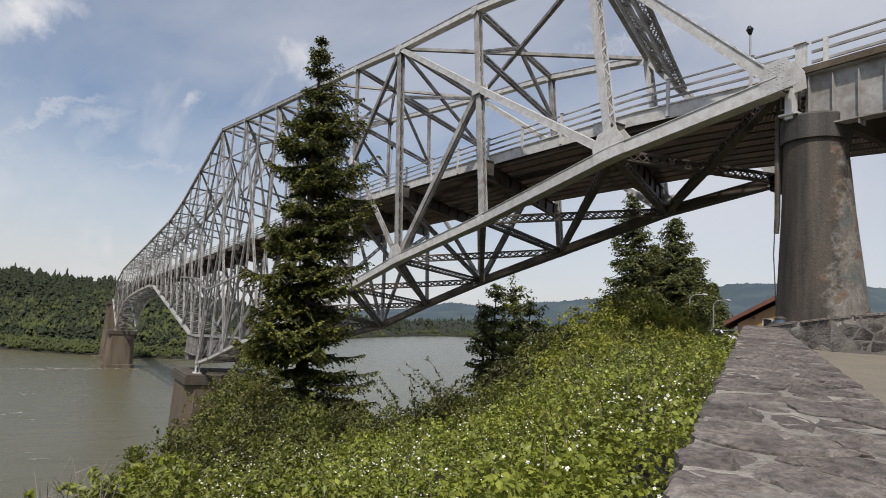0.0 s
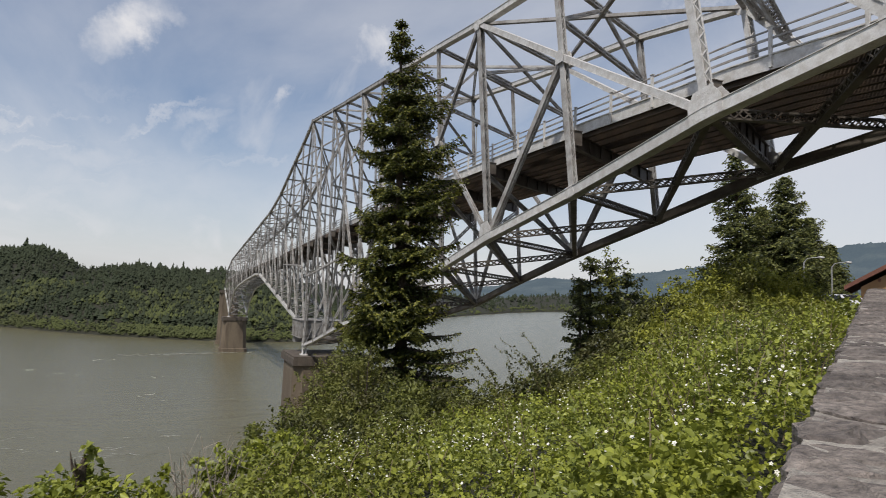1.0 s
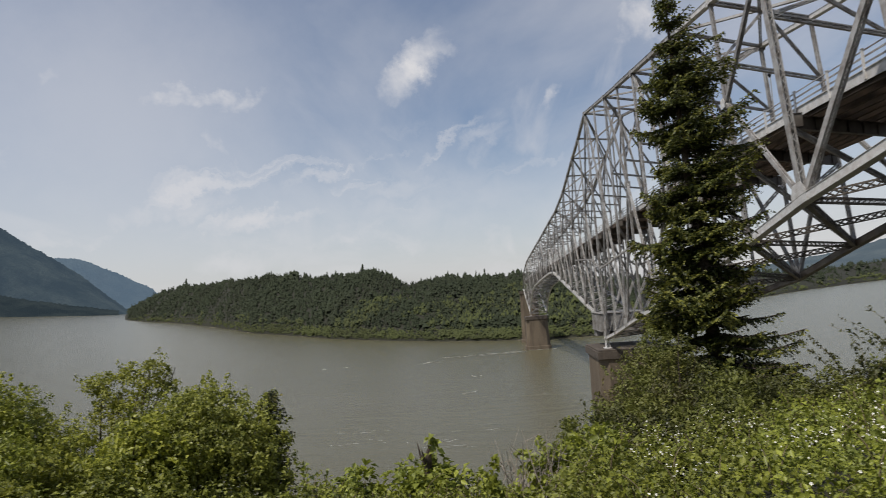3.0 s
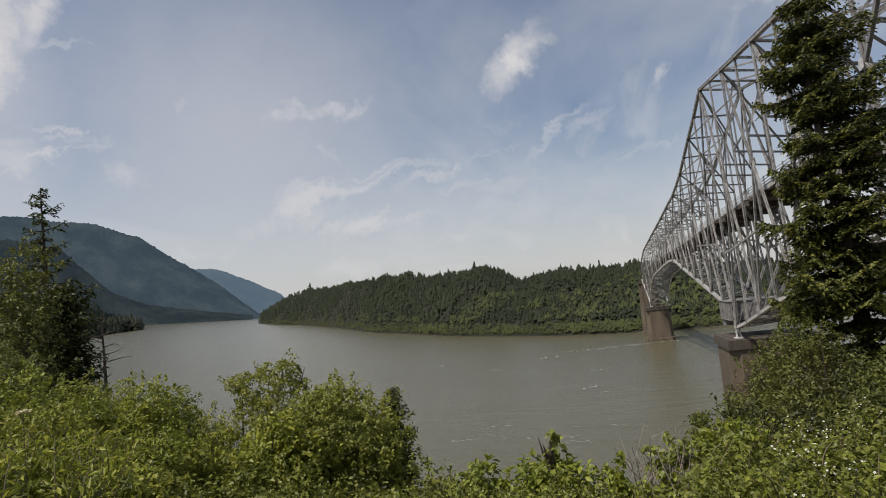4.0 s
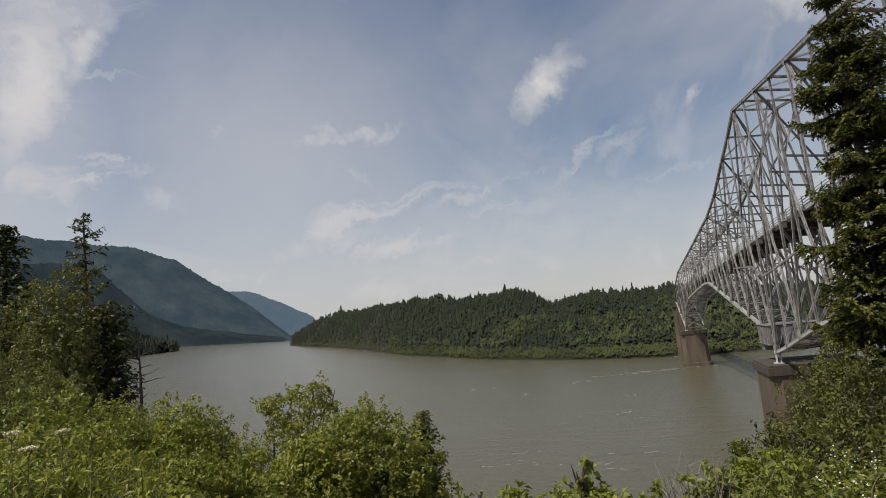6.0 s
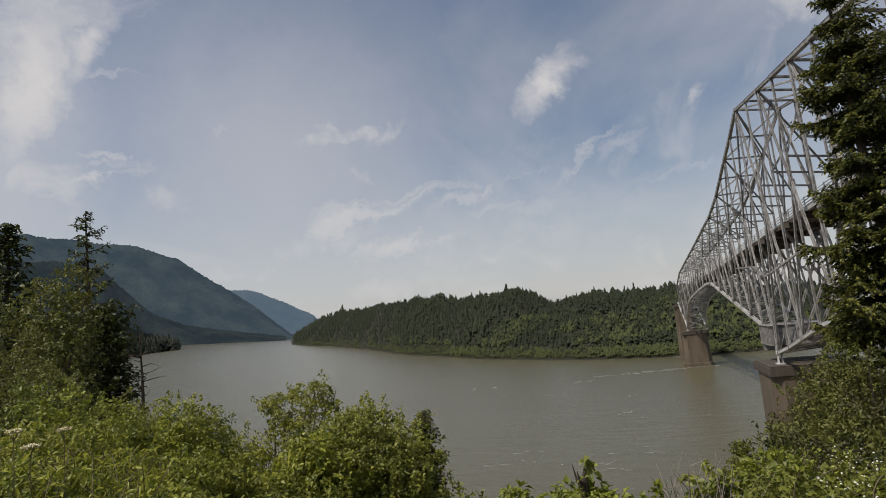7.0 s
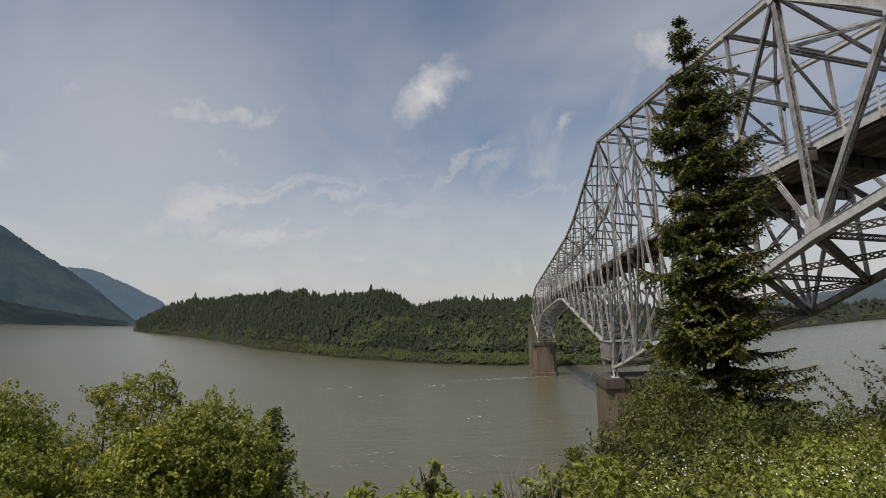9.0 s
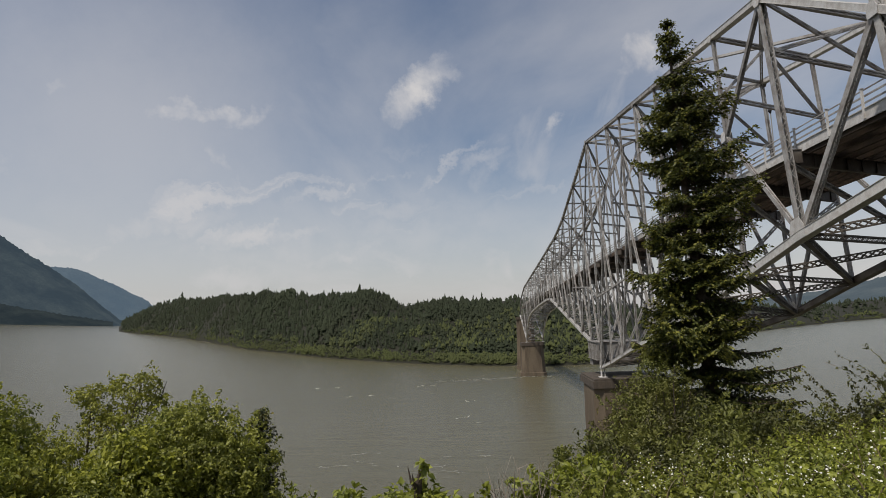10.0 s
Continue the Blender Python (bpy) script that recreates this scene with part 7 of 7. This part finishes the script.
def bridge_lamp(u, top):
    x = far_x(u) - 1.25
    z = deck_z(u)
    ob = thing("roadway_lamp", "slim lamp mast on the far side of the roadway", "street lamp", (x, u, z), "bridge lamps")
    acc = Acc()
    h = top - z
    acc.tube([(0, 0, 0), (0, 0, h - 0.4)], [0.06, 0.04], 8)
    part("post", acc, LAMP_METAL, ob)
    acc = Acc()
    acc.tube([(0, 0, h - 0.4), (-0.04, 0, h - 0.15), (-0.1, 0, h)], [0.05, 0.16, 0.05], 10)
    part("lamp_head", acc, GLASS_DARK, ob, "dark lamp head")


def car(az, r, turn, paint, label):
    base = on_ground(az, r, -0.5)
    ob = thing("car", label, "car", base, "parked cars")
    ob.rotation_euler = (0, 0, radians(turn))
    acc = Acc()
    prof = [(-2.15, 0.35), (-2.2, 0.7), (-1.95, 0.88), (-1.25, 0.95), (-0.55, 1.40), (0.55, 1.45), (1.35, 1.02), (2.05, 0.92), (2.2, 0.6), (2.15, 0.32)]
    n = len(prof)
    pts = []
    for sgn in (-1, 1):
        for x, z in prof:
            inset = 0.20 if z > 1.1 else 0.0
            pts.append((x, sgn * (0.88 - inset), z))
    acc.add(pts, [tuple(range(n))[::-1], tuple(range(n, 2 * n))] + [(i, (i + 1) % n, n + (i + 1) % n, n + i) for i in range(n)])
    part("body", acc, paint, ob)
    for name, quad in (("windscreen", ((-1.18, 1.0), (-0.62, 1.37))), ("rear_window", ((0.62, 1.41), (1.26, 1.08)))):
        (x0, z0), (x1, z1) = quad
        acc = Acc()
        o = 0.012
        acc.add([(x0, -0.72, z0 + o), (x0, 0.72, z0 + o), (x1, 0.62, z1 + o), (x1, -0.62, z1 + o)], [(0, 1, 2, 3)])
        part(name, acc, GLASS_DARK, ob)
    for sgn in (-1, 1):
        acc = Acc()
        acc.add([(-1.1, sgn * 0.885, 0.97), (1.2, sgn * 0.885, 1.0), (0.55, sgn * 0.72, 1.38), (-0.5, sgn * 0.72, 1.34)], [(0, 1, 2, 3)])
        part("side_window", acc, GLASS_DARK, ob)
        for x in (-1.35, 1.35):
            acc = Acc()
            acc.tube([(x, sgn * 0.70, 0.33), (x, sgn * 0.90, 0.33)], [0.33, 0.33], 16)
            w = part("wheel", acc, TYRE, ob)
            acc = Acc()
            acc.tube([(x, sgn * 0.895, 0.33), (x, sgn * 0.91, 0.33)], [0.20, 0.19], 12)
            part("rim", acc, LAMP_METAL, w)


build_house()
street_lamp(53.6, 68, 4.2, 1)
street_lamp(55.5, 72, 3.8, 2)
bridge_lamp(15.0, 14.0)
bridge_lamp(49.9, 16.2)
car(56.3, 60, 70, CAR_WHITE, "white parked car behind the bushes")
car(55.7, 64, 66, CAR_GREY, "dark grey parked car beside the white one")


def elder_flower(x, y, z, seed):
    """A flat cream head of tiny flowers on a stalk."""
    rng = np.random.default_rng(seed)
    ob = thing("elder_flower", "flat cream flower head above the leaves", "flower", (x, y, z - 0.5), "cream flowers")
    acc = Acc()
    for k in range(6):
        a = rng.uniform(0, 6.28)
        q = rng.uniform(0.02, 0.045)
        acc.tube([(0, 0, -0.3), (0, 0, 0.43), (q * math.cos(a), q * math.sin(a), 0.49)], [0.004, 0.003, 0.0012], 4)
    part("stalk", acc, CANE, ob)
    n = 300
    a, q = rng.uniform(0, 6.28, n), 0.055 * np.sqrt(rng.uniform(0, 1, n))
    c = np.stack([q * np.cos(a), q * np.sin(a), 0.5 - q * q * 2.5 + rng.normal(size=n) * 0.006], 1)
    me = leaf_mesh("flower_head", c, rng.normal(size=(n, 3)) * np.array((1, 1, 0.3)), np.array((0, 0, 1.0)) + rng.normal(size=(n, 3)) * 0.3, np.full(n, 0.016), np.full(n, 0.013))
    part("flower_head", me, CREAM, ob, "cream flower head")


def waste_bin(x, y, z):
    ob = thing("waste_bin", "slim blue-grey bin behind the stone wall", "bin", (x, y, z))
    acc = Acc()
    acc.tube([(0, 0, 0), (0, 0, 0.05), (0, 0, 0.80)], [0.11, 0.12, 0.125], 20)
    part("drum", acc, BIN_PAINT, ob)
    for h in (0.28, 0.54):
        acc = Acc()
        acc.tube([(0, 0, h - 0.015), (0, 0, h + 0.015)], [0.13, 0.13], 20)
        part("hoop", acc, BIN_PAINT, ob)
    acc = Acc()
    acc.tube([(0, 0, 0.80), (0, 0, 0.84), (0, 0, 0.88)], [0.135, 0.135, 0.05], 20)
    part("lid", acc, STEEL_DARK, ob, "dark lid")


CREAM = surface("cream_flower", (0.74, 0.68, 0.44), (0.60, 0.54, 0.32), 0.6, 0.0, 20, 60, 0.0, 0.5)
BIN_PAINT = surface("blue_grey_bin_paint", (0.12, 0.17, 0.22), (0.08, 0.10, 0.12), 0.5, 0.0, 3, 20, 0.1, 0.6)



def stump(az, r, top_el):
    """A broken grey stub of a trunk with splintered ends."""
    rng = np.random.default_rng(97)
    base = on_ground(az, r)
    h = r * math.tan(radians(top_el)) - base[2]
    ob = thing("tree_stump", "broken dark stub of a dead trunk among the brambles", "stump", base)
    acc = Acc()
    acc.tube([(0, 0, -0.3), (0.02, 0, h * 0.5), (0.05, 0.01, h * 0.9), (0.07, 0, h)], [0.075, 0.06, 0.045, 0.01], 9)
    part("trunk", acc, BARK, ob)
    for k in range(3):
        a = rng.uniform(0, 6.28)
        acc = Acc()
        acc.tube([(0.04, 0, h * 0.80), (0.04 + 0.08 * math.cos(a), 0.08 * math.sin(a), h * 0.9), (0.04 + 0.12 * math.cos(a), 0.12 * math.sin(a), h * rng.uniform(0.95, 1.04))], [0.03, 0.02, 0.004], 6)
        part("splinter", acc, BARK, ob)


stump(-6.9, 8.0, -13.2)
for az, r, el, seed in ((-52.6, 5.4, -4.3, 95), (-49.4, 5.8, -4.7, 96), (-51.6, 5.0, -5.6, 98)):
    spot_at = spot(az, r, el)
    elder_flower(*spot_at, seed)
waste_bin(15.20, 8.60, -0.06)
